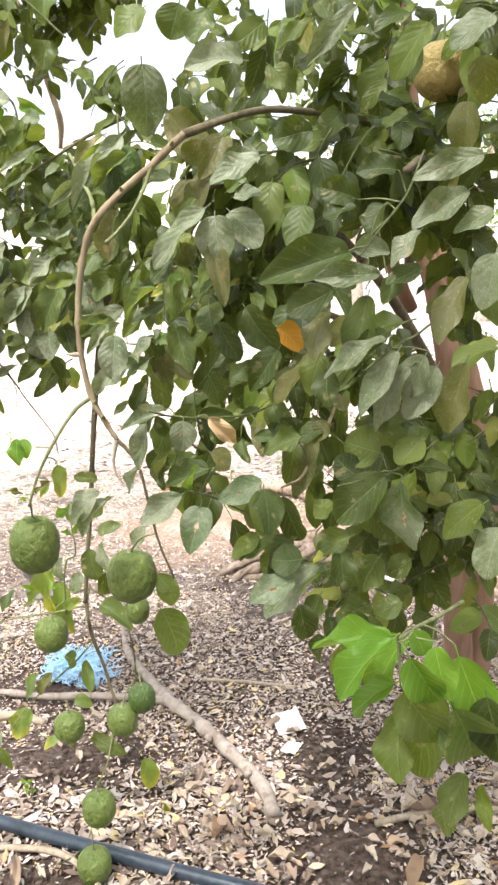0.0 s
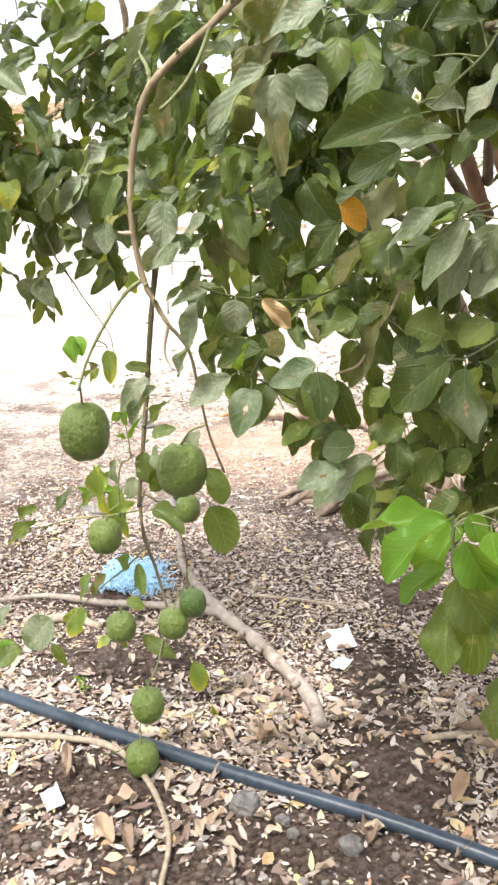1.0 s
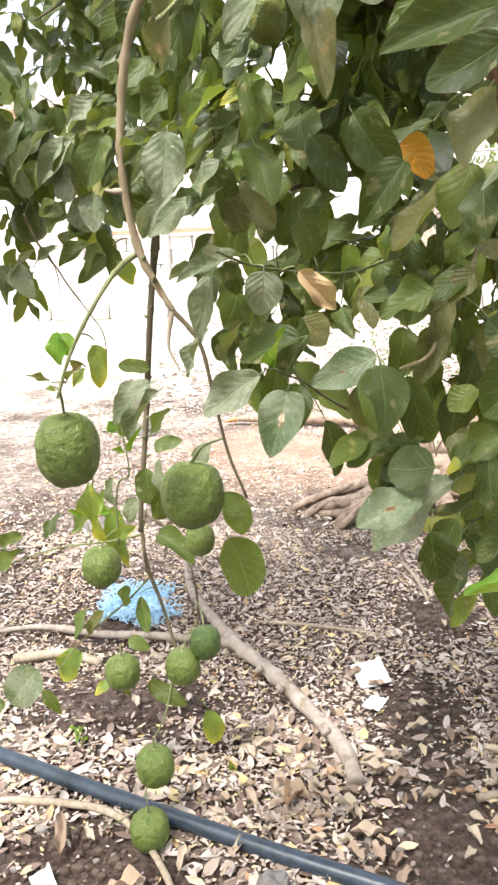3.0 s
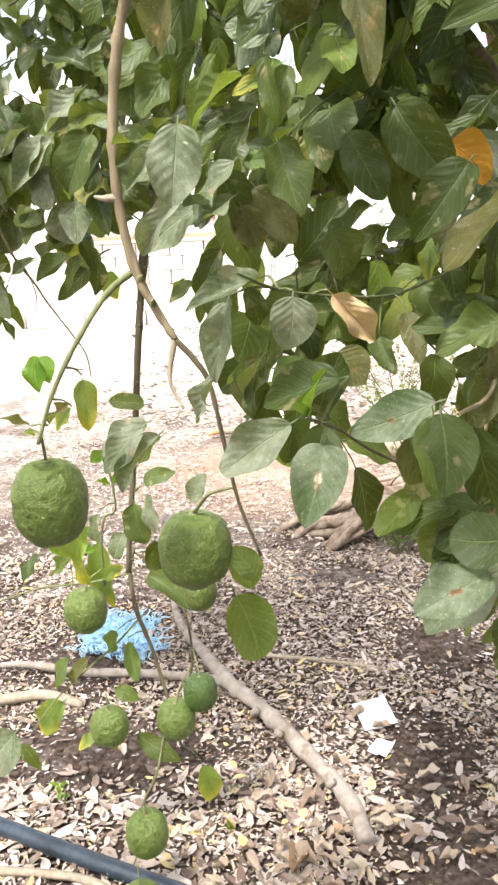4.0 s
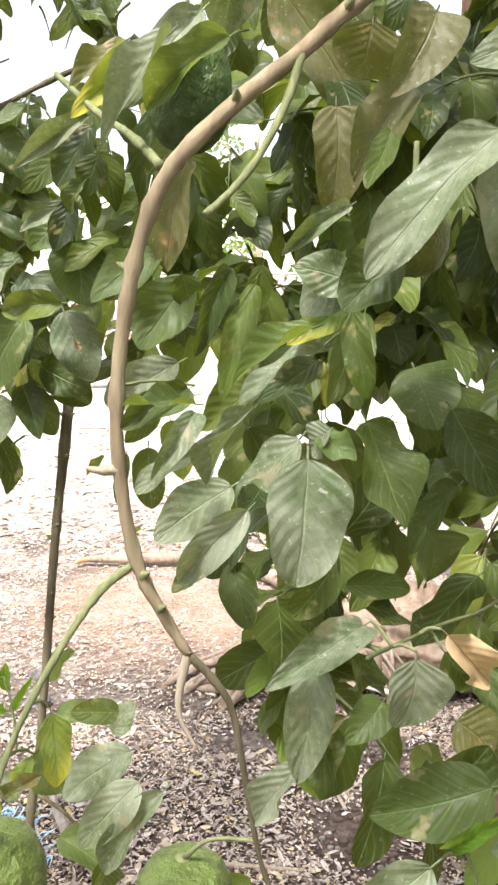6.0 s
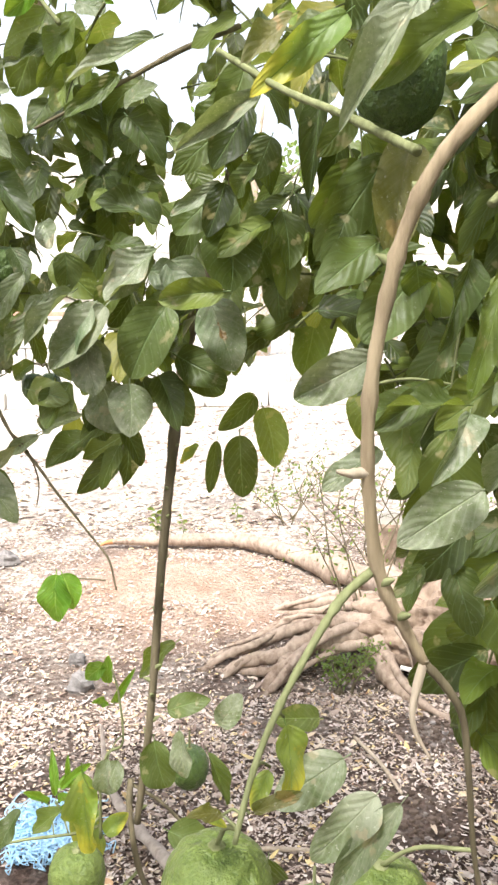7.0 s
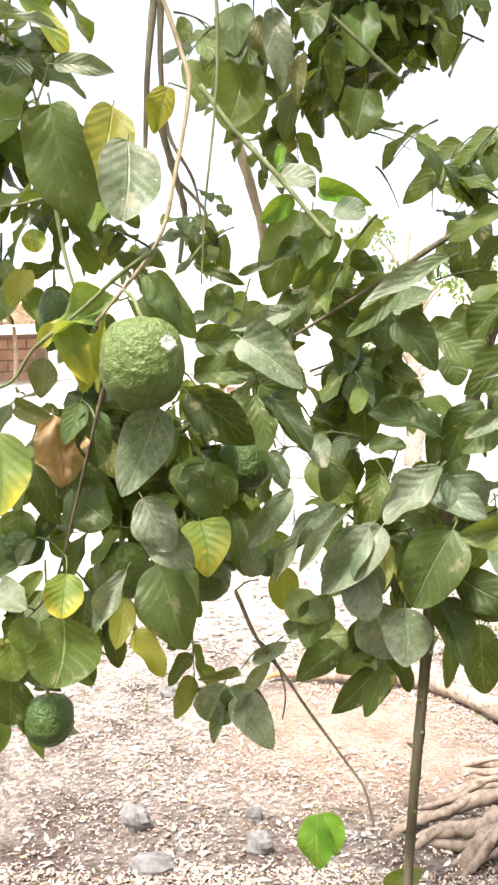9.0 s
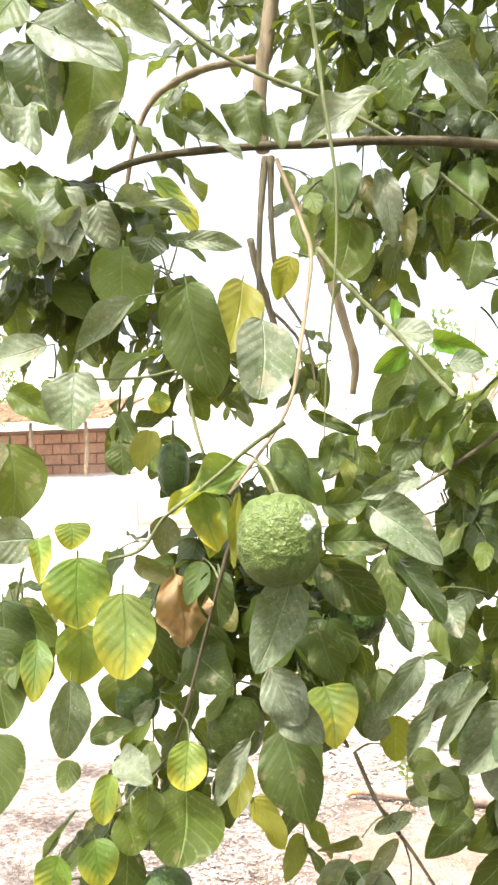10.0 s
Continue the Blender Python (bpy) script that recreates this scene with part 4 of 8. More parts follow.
def shelter():
    """Open shed with a clay-block wall and a thatched roof on a pole."""
    cx, cy = -9.15, 17.2
    z0 = height(cx, cy)
    top = thing("shed", (cx, cy, z0), "small shed with a clay-block wall under a sagging thatched roof", "shed")
    rnd = random.Random(8)
    bw, bh = 0.42, 0.24
    bm = bmesh.new()
    bmesh.ops.create_cube(bm, size=1.0)
    bmesh.ops.scale(bm, vec=(bw - 0.025, 0.2, bh - 0.025), verts=bm.verts)
    bmesh.ops.bevel(bm, geom=bm.edges[:], offset=0.012, segments=1, affect="EDGES")
    me = bpy.data.meshes.new("brick")
    bm.to_mesh(me)
    bm.free()
    me.materials.append(BRICK)
    wall = new("wall", to_mesh("wall", [(cx + a * 2.2, cy + b * 0.09 + 0.02, z0 - 0.1 + c * 1.08) for c in (0, 1) for b in (-1, 1) for a in (-1, 1)], [(0, 1, 3, 2), (4, 6, 7, 5), (0, 4, 5, 1), (2, 3, 7, 6), (0, 2, 6, 4), (1, 5, 7, 3)], MORTAR, smooth=False))
    under(wall, top)
    for j in range(4):
        for i in range(10):
            ob = new("brick", me)
            ob.matrix_basis = pose(cx - 2.0 + bw * i + (bw / 2 if j % 2 else 0), cy - 0.015 + rnd.uniform(-0.01, 0.01), z0 + 0.05 + bh * j, 0, 0, rnd.uniform(-1, 1))
            ob.parent = wall
    for x in (-2.0, 0.75, 2.0):
        limb(top, "pole", [(cx + x, cy - 1.2, z0 - 0.1, 0.045), (cx + x + 0.02, cy - 1.2, z0 + 0.5, 0.045), (cx + x, cy - 1.2, z0 + 1.02, 0.04)], BARK, knots=0.1)
    V, F = [], []
    for i in range(620):
        x, y = cx + rnd.uniform(-2.6, 2.6), cy + rnd.uniform(-1.6, 0.8)
        z = z0 + 1.02 + 0.28 * (y - cy + 1.6) + rnd.uniform(0, 0.10)
        ln, dx = rnd.uniform(0.4, 0.9), rnd.uniform(-0.25, 0.25)
        k = len(V)
        for t in (0, 1):
            for a, b in ((-0.015, 0), (0.015, 0), (0, 0.02)):
                V.append((x + a + dx * t, y - ln * 0.5 * t, z + b - 0.28 * ln * 0.5 * t))
        F += [(k, k + 1, k + 4, k + 3), (k + 1, k + 2, k + 5, k + 4), (k + 2, k, k + 3, k + 5)]
    under(new("thatch", to_mesh("thatch", V, F, STRAW, smooth=False)), top)["kind"] = "stuff"
    v = [(cx + a * 2.6, cy + b, z0 + c) for a in (-1, 1) for b, c in ((-1.6, 1.02), (0.8, 1.69), (0.8, 1.74), (-1.6, 1.07))]
    under(new("roof", to_mesh("roof", v, [(0, 1, 2, 3), (4, 7, 6, 5), (0, 4, 5, 1), (1, 5, 6, 2), (2, 6, 7, 3), (3, 7, 4, 0)], STRAW, smooth=False)), top)


def far_tree(x, y, tall, seed, label="pale dry tree beyond the fence with thin grey-green leaves"):
    z0 = height(x, y)
    rnd = random.Random(seed)
    top = thing("far_tree", (x, y, z0), label, "tree", "trees beyond the yard")
    limb(top, "trunk", [(x, y, z0 - 0.1, 0.16), (x + 0.1, y, z0 + tall * 0.3, 0.12), (x + rnd.uniform(-0.3, 0.3), y, z0 + tall * 0.6, 0.07), (x + rnd.uniform(-0.4, 0.4), y, z0 + tall * 0.9, 0.02)], STICK)
    clumps = []
    for i in range(9):
        a, h = rnd.uniform(0, 6.28), rnd.uniform(0.4, 0.95) * tall
        r = rnd.uniform(0.3, 1.3)
        q = (x + math.cos(a) * r, y + math.sin(a) * r * 0.6, z0 + h)
        limb(top, "limb", [(x, y, z0 + h * 0.75, 0.04), ((x + q[0]) / 2, (y + q[1]) / 2, z0 + h * 0.92, 0.025), (*q, 0.008)], STICK, sides=6)
        clumps.append((q, (0.55, 0.5, 0.4), 70, 0.13))
    leaf_cloud(top, "crown", clumps, CANOPY, seed)


def hill_scrub():
    """Sparse dry bushes on the hillside behind the yard, too many to count."""
    rnd = random.Random(91)
    V, F = [], []
    for i in range(420):
        x, y = rnd.uniform(-26, 26), rnd.uniform(27, 70)
        z, s = height(x, y), rnd.uniform(0.3, 0.9)
        for j in range(9):
            a, b = rnd.uniform(0, 6.28), rnd.uniform(0.3, 1.0)
            v, f = tube([(x, y, z - 0.05, 0.02 * s), (x + math.cos(a) * s * 0.4, y + math.sin(a) * s * 0.4, z + s * b * 0.6, 0.014 * s), (x + math.cos(a) * s, y + math.sin(a) * s, z + s * b, 0.004)], 3, 2, 0.0, j)
            F += [tuple(k + len(V) for k in p) for p in f]
            V += v
    ob = new("dry_scrub", to_mesh("dry_scrub", V, F, STICK))
    tagged(ob, "sparse dry grey bushes scattered over a pale hillside", "scrub", kind="stuff")


def weed(x, y, tall, seed, count=14, tone="b", label="small bright green seedling growing out of the litter"):
    rnd = random.Random(seed)
    z = height(x, y)
    top = thing("seedling", (x, y, z), label, "plant", "seedlings")
    limb(top, "stem", [(x, y, z - 0.01, 0.003), (x + 0.01, y, z + tall * 0.5, 0.0025), (x + rnd.uniform(-0.02, 0.02), y, z + tall, 0.001)], TWIG_GREEN, sides=5)
    for i in range(count):
        h = z + tall * (0.25 + 0.75 * (i + 1) / count)
        a = i * 2.4
        ln = tall * rnd.uniform(0.22, 0.4)
        leaf(top, tone, (x, y, h), (x + math.cos(a) * ln, y + math.sin(a) * ln, h + ln * rnd.uniform(-0.1, 0.6)), ln * 0.42)


def scrub(x, y, tall, spread, seed, label="thin wiry shrub with tiny green leaves", count=11, size=0.019):
    rnd = random.Random(seed)
    z = height(x, y)
    top = thing("shrub", (x, y, z), label, "shrub", "wiry shrubs")
    clumps = []
    for i in range(7):
        dx, dy = rnd.uniform(-spread, spread), rnd.uniform(-spread, spread) * 0.6
        h = tall * rnd.uniform(0.5, 1.0)
        foot = Vector((x + rnd.uniform(-0.3, 0.3) * spread, y + rnd.uniform(-0.3, 0.3) * spread, z))
        pts = [foot]
        for t in (0.3, 0.55, 0.8, 1.0):
            pts.append(foot + Vector((dx * t + rnd.gauss(0, 0.05) * tall, dy * t + rnd.gauss(0, 0.04) * tall, h * t)))
        limb(top, "stem", [(*p, 0.0042 - 0.0007 * j) for j, p in enumerate(pts)], BARK_DARK, sides=5)
        for p in pts[2:]:
            clumps.append((tuple(p), (0.04, 0.04, 0.04), count // 2, size))
            for k in range(2):
                q = p + Vector((rnd.gauss(0, 0.12), rnd.gauss(0, 0.10), rnd.uniform(-0.02, 0.12))) * tall
                limb(top, "stem", [(*p, 0.0018), (*(p.lerp(q, 0.5) + Vector((0, 0, 0.02 * tall))), 0.0014), (*q, 0.0008)], BARK_DARK, sides=4, steps=3)
                clumps.append((tuple(q), (0.035, 0.035, 0.03), count // 3, size))
    leaf_cloud(top, "leaves", clumps, CANOPY, seed)


def terrace():
    """Pale low building beyond the ledge: a terrace wall with a brown coping, posts and a latticed window behind."""
    cx, cy = -3.05, 13.0
    z0 = height(cx, cy)
    top = thing("terrace_house", (cx, cy, z0), "pale low building with a brown-edged terrace and a latticed window", "house")

    def box(name, x, y, z, sx, sy, sz, mat, parent, label=""):
        bm = bmesh.new()
        bmesh.ops.create_cube(bm, size=1.0)
        bmesh.ops.scale(bm, vec=(sx, sy, sz), verts=bm.verts)
        bmesh.ops.bevel(bm, geom=bm.edges[:], offset=min(sx, sy, sz) * 0.08, segments=1, affect="EDGES")
        bmesh.ops.translate(bm, vec=(x, y, z), verts=bm.verts)
        me = bpy.data.meshes.new(name)
        bm.to_mesh(me)
        bm.free()
        me.materials.append(mat)
        return under(new(name, me), parent, label)

    for i in range(6):
        for j in range(3):
            box("stone_block", cx - 1.4 + 0.55 * i + (0.2 if j % 2 else 0), cy, z0 + 0.12 + 0.22 * j, 0.53, 0.3, 0.21, STONE_PALE, top)
    box("coping", cx, cy - 0.02, z0 + 0.75, 3.6, 0.42, 0.07, BRICK, top, "brown clay coping")
    box("back_wall", cx, cy + 1.6, z0 + 1.2, 4.2, 0.2, 2.6, STONE_PALE, top)
    win = box("window", cx + 0.55, cy + 1.47, z0 + 1.35, 0.62, 0.06, 0.7, BRICK, top, "brown window behind a pale lattice")
    for i in range(4):
        box("bar", cx + 0.28 + 0.18 * i, cy + 1.42, z0 + 1.35, 0.03, 0.03, 0.72, STONE_PALE, win)
        box("bar", cx + 0.55, cy + 1.41, z0 + 1.08 + 0.18 * i, 0.64, 0.03, 0.03, STONE_PALE, win)
    for x in (-1.7, -0.3, 1.6):
        limb(top, "post", [(cx + x, cy - 0.6, z0 - 0.1, 0.05), (cx + x, cy - 0.6, z0 + 0.6, 0.05), (cx + x, cy - 0.6, z0 + 1.2, 0.05)], POLE, knots=0.0)

# ---- the citrus tree ----
tree = thing("citrus_tree", (0.66, 2.46, 0.0), "bushy citrus tree with dusty dark green leaves and drooping twigs", "tree")
limb(tree, "trunk", [(0.603, 2.600, -0.030, 0.0620), (0.601, 2.580, 0.100, 0.0480), (0.589, 2.539, 0.350, 0.0430), (0.582, 2.507, 0.650, 0.0400), (0.554, 2.460, 0.950, 0.0370), (0.494, 2.460, 1.300, 0.0320), (0.383, 2.452, 1.650, 0.0250), (0.350, 2.380, 2.100, 0.0180), (0.250, 2.350, 2.600, 0.0100)], BARK_PINK, knots=0.1, sides=12)
limb(tree, "trunk", [(0.680, 2.662, -0.030, 0.0450), (0.691, 2.633, 0.300, 0.0340), (0.673, 2.572, 0.800, 0.0300), (0.542, 2.541, 1.300, 0.0270), (0.445, 2.531, 1.700, 0.0220), (0.381, 2.445, 2.300, 0.0120)], BARK_PINK, knots=0.1, sides=12)
limb(tree, "limb", [(0.430, 2.552, 1.250, 0.0220), (0.298, 2.399, 1.550, 0.0180), (0.197, 2.354, 1.820, 0.0120), (0.200, 2.360, 2.100, 0.0080)], BARK_PINK)
limb(tree, "limb", [(0.584, 2.510, 0.600, 0.0180), (0.395, 2.364, 0.950, 0.0130), (0.304, 1.932, 1.100, 0.0100), (0.233, 1.570, 1.120, 0.0060)], BARK)
limb(tree, "limb", [(0.554, 2.460, 0.950, 0.0180), (0.340, 2.191, 1.300, 0.0130), (0.186, 1.849, 1.450, 0.0100), (0.033, 1.599, 1.520, 0.0070), (-0.028, 1.396, 1.500, 0.0050)], BARK_DARK)
limb(tree, "limb", [(0.425, 2.524, 1.350, 0.0160), (0.368, 2.006, 1.500, 0.0110), (0.348, 1.604, 1.550, 0.0080), (0.287, 1.313, 1.500, 0.0050)], BARK_DARK)
limb(tree, "limb", [(0.559, 2.488, 0.900, 0.0140), (0.248, 2.215, 1.220, 0.0090), (0.067, 1.886, 1.280, 0.0060), (-0.064, 1.586, 1.250, 0.0040)], BARK_DARK)

# arching branch in front
arch = limb(tree, "branch", [(-0.040, 1.345, 1.572, 0.0064), (-0.066, 1.338, 1.550, 0.0060), (-0.091, 1.330, 1.526, 0.0056), (-0.135, 1.318, 1.490, 0.0053), (-0.176, 1.305, 1.448, 0.0052), (-0.196, 1.308, 1.408, 0.0050), (-0.208, 1.310, 1.361, 0.0049), (-0.216, 1.312, 1.305, 0.0048), (-0.216, 1.312, 1.245, 0.0046), (-0.206, 1.318, 1.178, 0.0044), (-0.186, 1.319, 1.135, 0.0042), (-0.170, 1.320, 1.107, 0.0041)], BARK)
arch_b = limb(tree, "branch", [(0.491, 1.750, 1.514, 0.0071), (0.371, 1.674, 1.584, 0.0068), (0.240, 1.590, 1.622, 0.0063), (0.141, 1.506, 1.626, 0.0060), (0.060, 1.421, 1.614, 0.0055), (-0.040, 1.345, 1.572, 0.0064)], BARK_DARK)
twig_a = limb(tree, "branch", [(-0.170, 1.320, 1.107, 0.0034), (-0.152, 1.322, 1.086, 0.0031), (-0.138, 1.325, 1.060, 0.0028), (-0.129, 1.330, 1.008, 0.0024), (-0.116, 1.340, 0.926, 0.0021), (-0.095, 1.350, 0.857, 0.0018)], BARK_DARK)
stub = limb(tree, "branch", [(-0.170, 1.320, 1.110, 0.0036), (-0.177, 1.318, 1.078, 0.0028), (-0.176, 1.316, 1.058, 0.0019), (-0.164, 1.312, 1.036, 0.0010)], STICK)
twig_b = limb(tree, "branch", [(-0.206, 1.321, 1.178, 0.0034), (-0.230, 1.312, 1.161, 0.0031), (-0.250, 1.302, 1.135, 0.0028), (-0.275, 1.290, 1.094, 0.0024), (-0.293, 1.278, 1.055, 0.0021), (-0.306, 1.265, 1.011, 0.0018)], TWIG_GREEN)
side_g = limb(tree, "branch", [(-0.091, 1.328, 1.524, 0.0031), (-0.100, 1.318, 1.495, 0.0029), (-0.118, 1.305, 1.458, 0.0026), (-0.136, 1.292, 1.433, 0.0025), (-0.155, 1.281, 1.414, 0.0026)], TWIG_GREEN)
leaf(arch, "p", (-0.173, 1.458, 1.317), (-0.249, 1.462, 1.276), 0.039)
leaf(arch, "p", (-0.163, 1.480, 1.231), (-0.224, 1.462, 1.205), 0.026)
leaf(arch, "p", (-0.127, 1.214, 1.246), (-0.173, 1.208, 1.198), 0.023)
leaf(arch, "p", (-0.108, 1.125, 1.293), (-0.112, 1.103, 1.234), 0.040)
leaf(arch, "p", (-0.092, 1.278, 1.245), (-0.130, 1.256, 1.219), 0.034, 20)
leaf(arch, "p", (-0.076, 1.259, 1.283), (-0.091, 1.275, 1.266), 0.026)
leaf(arch, "p", (-0.124, 1.226, 1.303), (-0.168, 1.246, 1.252), 0.016, 30)
leaf(arch, "p", (-0.160, 1.280, 1.294), (-0.184, 1.244, 1.260), 0.018)
leaf(arch, "g", (-0.157, 1.286, 1.295), (-0.211, 1.288, 1.297), 0.011, 30)
leaf(arch, "g", (-0.079, 1.288, 1.347), (-0.144, 1.292, 1.322), 0.022, 20)
leaf(arch, "d", (-0.074, 1.316, 1.324), (-0.119, 1.268, 1.304), 0.020)
leaf(arch, "d", (-0.162, 1.388, 1.387), (-0.208, 1.376, 1.329), 0.043)
leaf(arch, "d", (-0.137, 1.360, 1.393), (-0.159, 1.324, 1.332), 0.019)
leaf(arch, "p", (-0.057, 1.285, 1.372), (-0.095, 1.273, 1.384), 0.030)
leaf(arch, "g", (-0.063, 1.278, 1.362), (-0.058, 1.254, 1.304), 0.020)
leaf(arch, "g", (-0.114, 1.344, 1.392), (-0.122, 1.354, 1.352), 0.020)
leaf(arch, "g", (-0.085, 1.273, 1.278), (-0.064, 1.249, 1.267), 0.022, 0, variant=5)
leaf(arch, "g", (-0.056, 1.271, 1.292), (-0.030, 1.231, 1.229), 0.042, 0, variant=5)
leaf(arch, "d", (0.003, 1.284, 1.297), (0.038, 1.268, 1.236), 0.039)
leaf(arch, "d", (0.044, 1.295, 1.319), (0.090, 1.265, 1.251), 0.050)
leaf(arch, "d", (-0.010, 1.275, 1.215), (0.009, 1.291, 1.162), 0.043)
leaf(arch, "d", (0.033, 1.333, 1.233), (-0.014, 1.301, 1.198), 0.024)
leaf(arch, "n", (-0.093, 1.371, 1.259), (-0.049, 1.351, 1.199), 0.038)
leaf(arch, "n", (-0.104, 1.356, 1.240), (-0.085, 1.356, 1.195), 0.036)
leaf(arch, "d", (-0.122, 1.363, 1.200), (-0.164, 1.381, 1.140), 0.032)
leaf(arch, "d", (-0.137, 1.375, 1.164), (-0.127, 1.337, 1.123), 0.031)
leaf(arch, "d", (-0.157, 1.369, 1.164), (-0.184, 1.357, 1.142), 0.016)
leaf(arch, "n", (0.011, 1.231, 1.411), (0.031, 1.189, 1.329), 0.031)
leaf(arch, "d", (-0.042, 1.225, 1.389), (-0.078, 1.219, 1.356), 0.034)
leaf(arch, "d", (0.143, 1.219, 1.456), (0.123, 1.185, 1.394), 0.046)
leaf(arch, "d", (0.163, 1.222, 1.429), (0.207, 1.212, 1.452), 0.035)
leaf(arch, "d", (0.097, 1.255, 1.492), (0.087, 1.211, 1.426), 0.043)
leaf(arch, "p", (0.090, 1.203, 1.516), (0.023, 1.163, 1.492), 0.037)
leaf(arch, "d", (0.080, 1.194, 1.511), (0.062, 1.208, 1.485), 0.031)
leaf(arch, "g", (-0.130, 1.378, 1.556), (-0.207, 1.388, 1.513), 0.033)
leaf(arch, "n", (-0.027, 1.408, 1.578), (-0.034, 1.414, 1.535), 0.058)
leaf(arch, "d", (-0.011, 1.323, 1.320), (-0.005, 1.277, 1.285), 0.049)
leaf(arch, "d", (-0.110, 1.352, 1.307), (-0.162, 1.342, 1.277), 0.034)
leaf(arch, "d", (-0.128, 1.370, 1.275), (-0.091, 1.348, 1.201), 0.035)
leaf(arch, "g", (-0.159, 1.337, 1.297), (-0.214, 1.337, 1.283), 0.026)
leaf(arch, "p", (-0.132, 1.312, 1.238), (-0.194, 1.298, 1.203), 0.039)
leaf(arch, "p", (-0.090, 1.280, 1.278), (-0.139, 1.274, 1.223), 0.033, 20)
leaf(arch, "d", (-0.298, 1.595, 1.367), (-0.369, 1.591, 1.359), 0.031)
leaf(arch, "d", (-0.314, 1.705, 1.469), (-0.355, 1.685, 1.432), 0.044)
leaf(arch, "d", (-0.198, 1.507, 1.436), (-0.220, 1.487, 1.389), 0.028)
leaf(arch, "p", (-0.175, 1.388, 1.562), (-0.233, 1.346, 1.489), 0.024)
leaf(arch, "n", (-0.053, 1.420, 1.523), (-0.055, 1.394, 1.436), 0.049)
leaf(arch, "n", (0.003, 1.401, 1.530), (-0.044, 1.357, 1.465), 0.042)
leaf(arch, "n", (0.016, 1.382, 1.577), (-0.015, 1.344, 1.517), 0.045)
leaf(arch, "g", (-0.025, 1.342, 1.482), (-0.050, 1.294, 1.438), 0.019)
leaf(arch, "p", (-0.054, 1.317, 1.428), (-0.101, 1.291, 1.398), 0.014)
leaf(arch, "g", (-0.174, 1.371, 1.385), (-0.167, 1.379, 1.359), 0.025)
leaf(arch, "d", (-0.187, 1.408, 1.405), (-0.239, 1.370, 1.375), 0.035)
leaf(arch, "n", (-0.168, 1.420, 1.479), (-0.191, 1.374, 1.400), 0.038)
leaf(arch, "g", (-0.118, 1.347, 1.382), (-0.145, 1.305, 1.305), 0.022, 20)
leaf(arch, "p", (-0.064, 1.330, 1.334), (-0.137, 1.312, 1.305), 0.019, 20)
leaf(arch, "g", (-0.044, 1.320, 1.361), (-0.068, 1.292, 1.297), 0.027)
leaf(arch, "p", (-0.054, 1.285, 1.387), (-0.097, 1.291, 1.357), 0.037)
leaf(arch, "y", (-0.051, 1.345, 1.365), (-0.096, 1.309, 1.338), 0.024)
leaf(arch, "d", (-0.163, 1.313, 1.305), (-0.211, 1.293, 1.282), 0.022)
leaf(arch, "d", (-0.259, 1.573, 1.511), (-0.275, 1.573, 1.471), 0.033)
leaf(arch, "d", (-0.272, 1.565, 1.483), (-0.299, 1.581, 1.456), 0.024)
leaf(arch, "d", (-0.120, 1.276, 1.241), (-0.132, 1.238, 1.237), 0.021)

# central spray with the dry leaf and the hole-eaten leaves
spray_c = limb(tree, "branch", [(0.104, 1.356, 1.164, 0.0015), (0.049, 1.304, 1.148, 0.0014), (-0.004, 1.257, 1.152, 0.0013), (-0.049, 1.198, 1.164, 0.0012), (-0.074, 1.146, 1.181, 0.0011)], TWIG_DARK)
spray_d = limb(tree, "branch", [(0.076, 1.331, 0.963, 0.0016), (0.025, 1.267, 1.007, 0.0014), (0.001, 1.202, 1.042, 0.0011), (-0.023, 1.138, 1.069, 0.0010)], BARK_DARK)
spray_e = limb(tree, "branch", [(0.188, 1.362, 1.167, 0.0028), (0.173, 1.322, 1.132, 0.0025), (0.150, 1.284, 1.101, 0.0023), (0.131, 1.245, 1.063, 0.0020), (0.100, 1.201, 1.056, 0.0017)], BARK)
leaf(spray_c, "p", (-0.059, 1.210, 1.175), (-0.115, 1.162, 1.167), 0.025)
leaf(spray_c, "d", (-0.073, 1.180, 1.172), (-0.062, 1.194, 1.133), 0.021, 0, variant=5)
leaf(spray_c, "p", (-0.091, 1.201, 1.160), (-0.107, 1.167, 1.099), 0.029, 25)
leaf(spray_c, "p", (-0.036, 1.193, 1.163), (-0.041, 1.185, 1.115), 0.039)
leaf(spray_c, "r", (-0.010, 1.232, 1.160), (0.036, 1.247, 1.112), 0.028, 0, variant=5)
leaf(spray_c, "d", (-0.005, 1.246, 1.141), (0.016, 1.246, 1.114), 0.028)
leaf(spray_c, "d", (0.035, 1.289, 1.114), (0.046, 1.257, 1.083), 0.022, 0, variant=5)
leaf(spray_c, "n", (0.059, 1.287, 1.137), (0.071, 1.247, 1.098), 0.024)
leaf(spray_c, "n", (-0.064, 1.232, 1.108), (-0.105, 1.248, 1.052), 0.016, 40)
leaf(spray_c, "d", (-0.075, 1.249, 1.099), (-0.085, 1.227, 1.049), 0.026, 30, variant=5)
leaf(spray_c, "p", (-0.097, 1.189, 1.102), (-0.135, 1.205, 1.050), 0.022)
leaf(spray_c, "d", (-0.033, 1.277, 1.092), (-0.061, 1.249, 1.080), 0.029)
leaf(spray_d, "d", (0.009, 1.167, 1.096), (-0.065, 1.165, 1.082), 0.041)
leaf(spray_d, "d", (-0.022, 1.212, 1.046), (-0.001, 1.172, 1.112), 0.043)
leaf(spray_d, "b", (-0.023, 1.161, 1.060), (-0.016, 1.115, 1.109), 0.010)
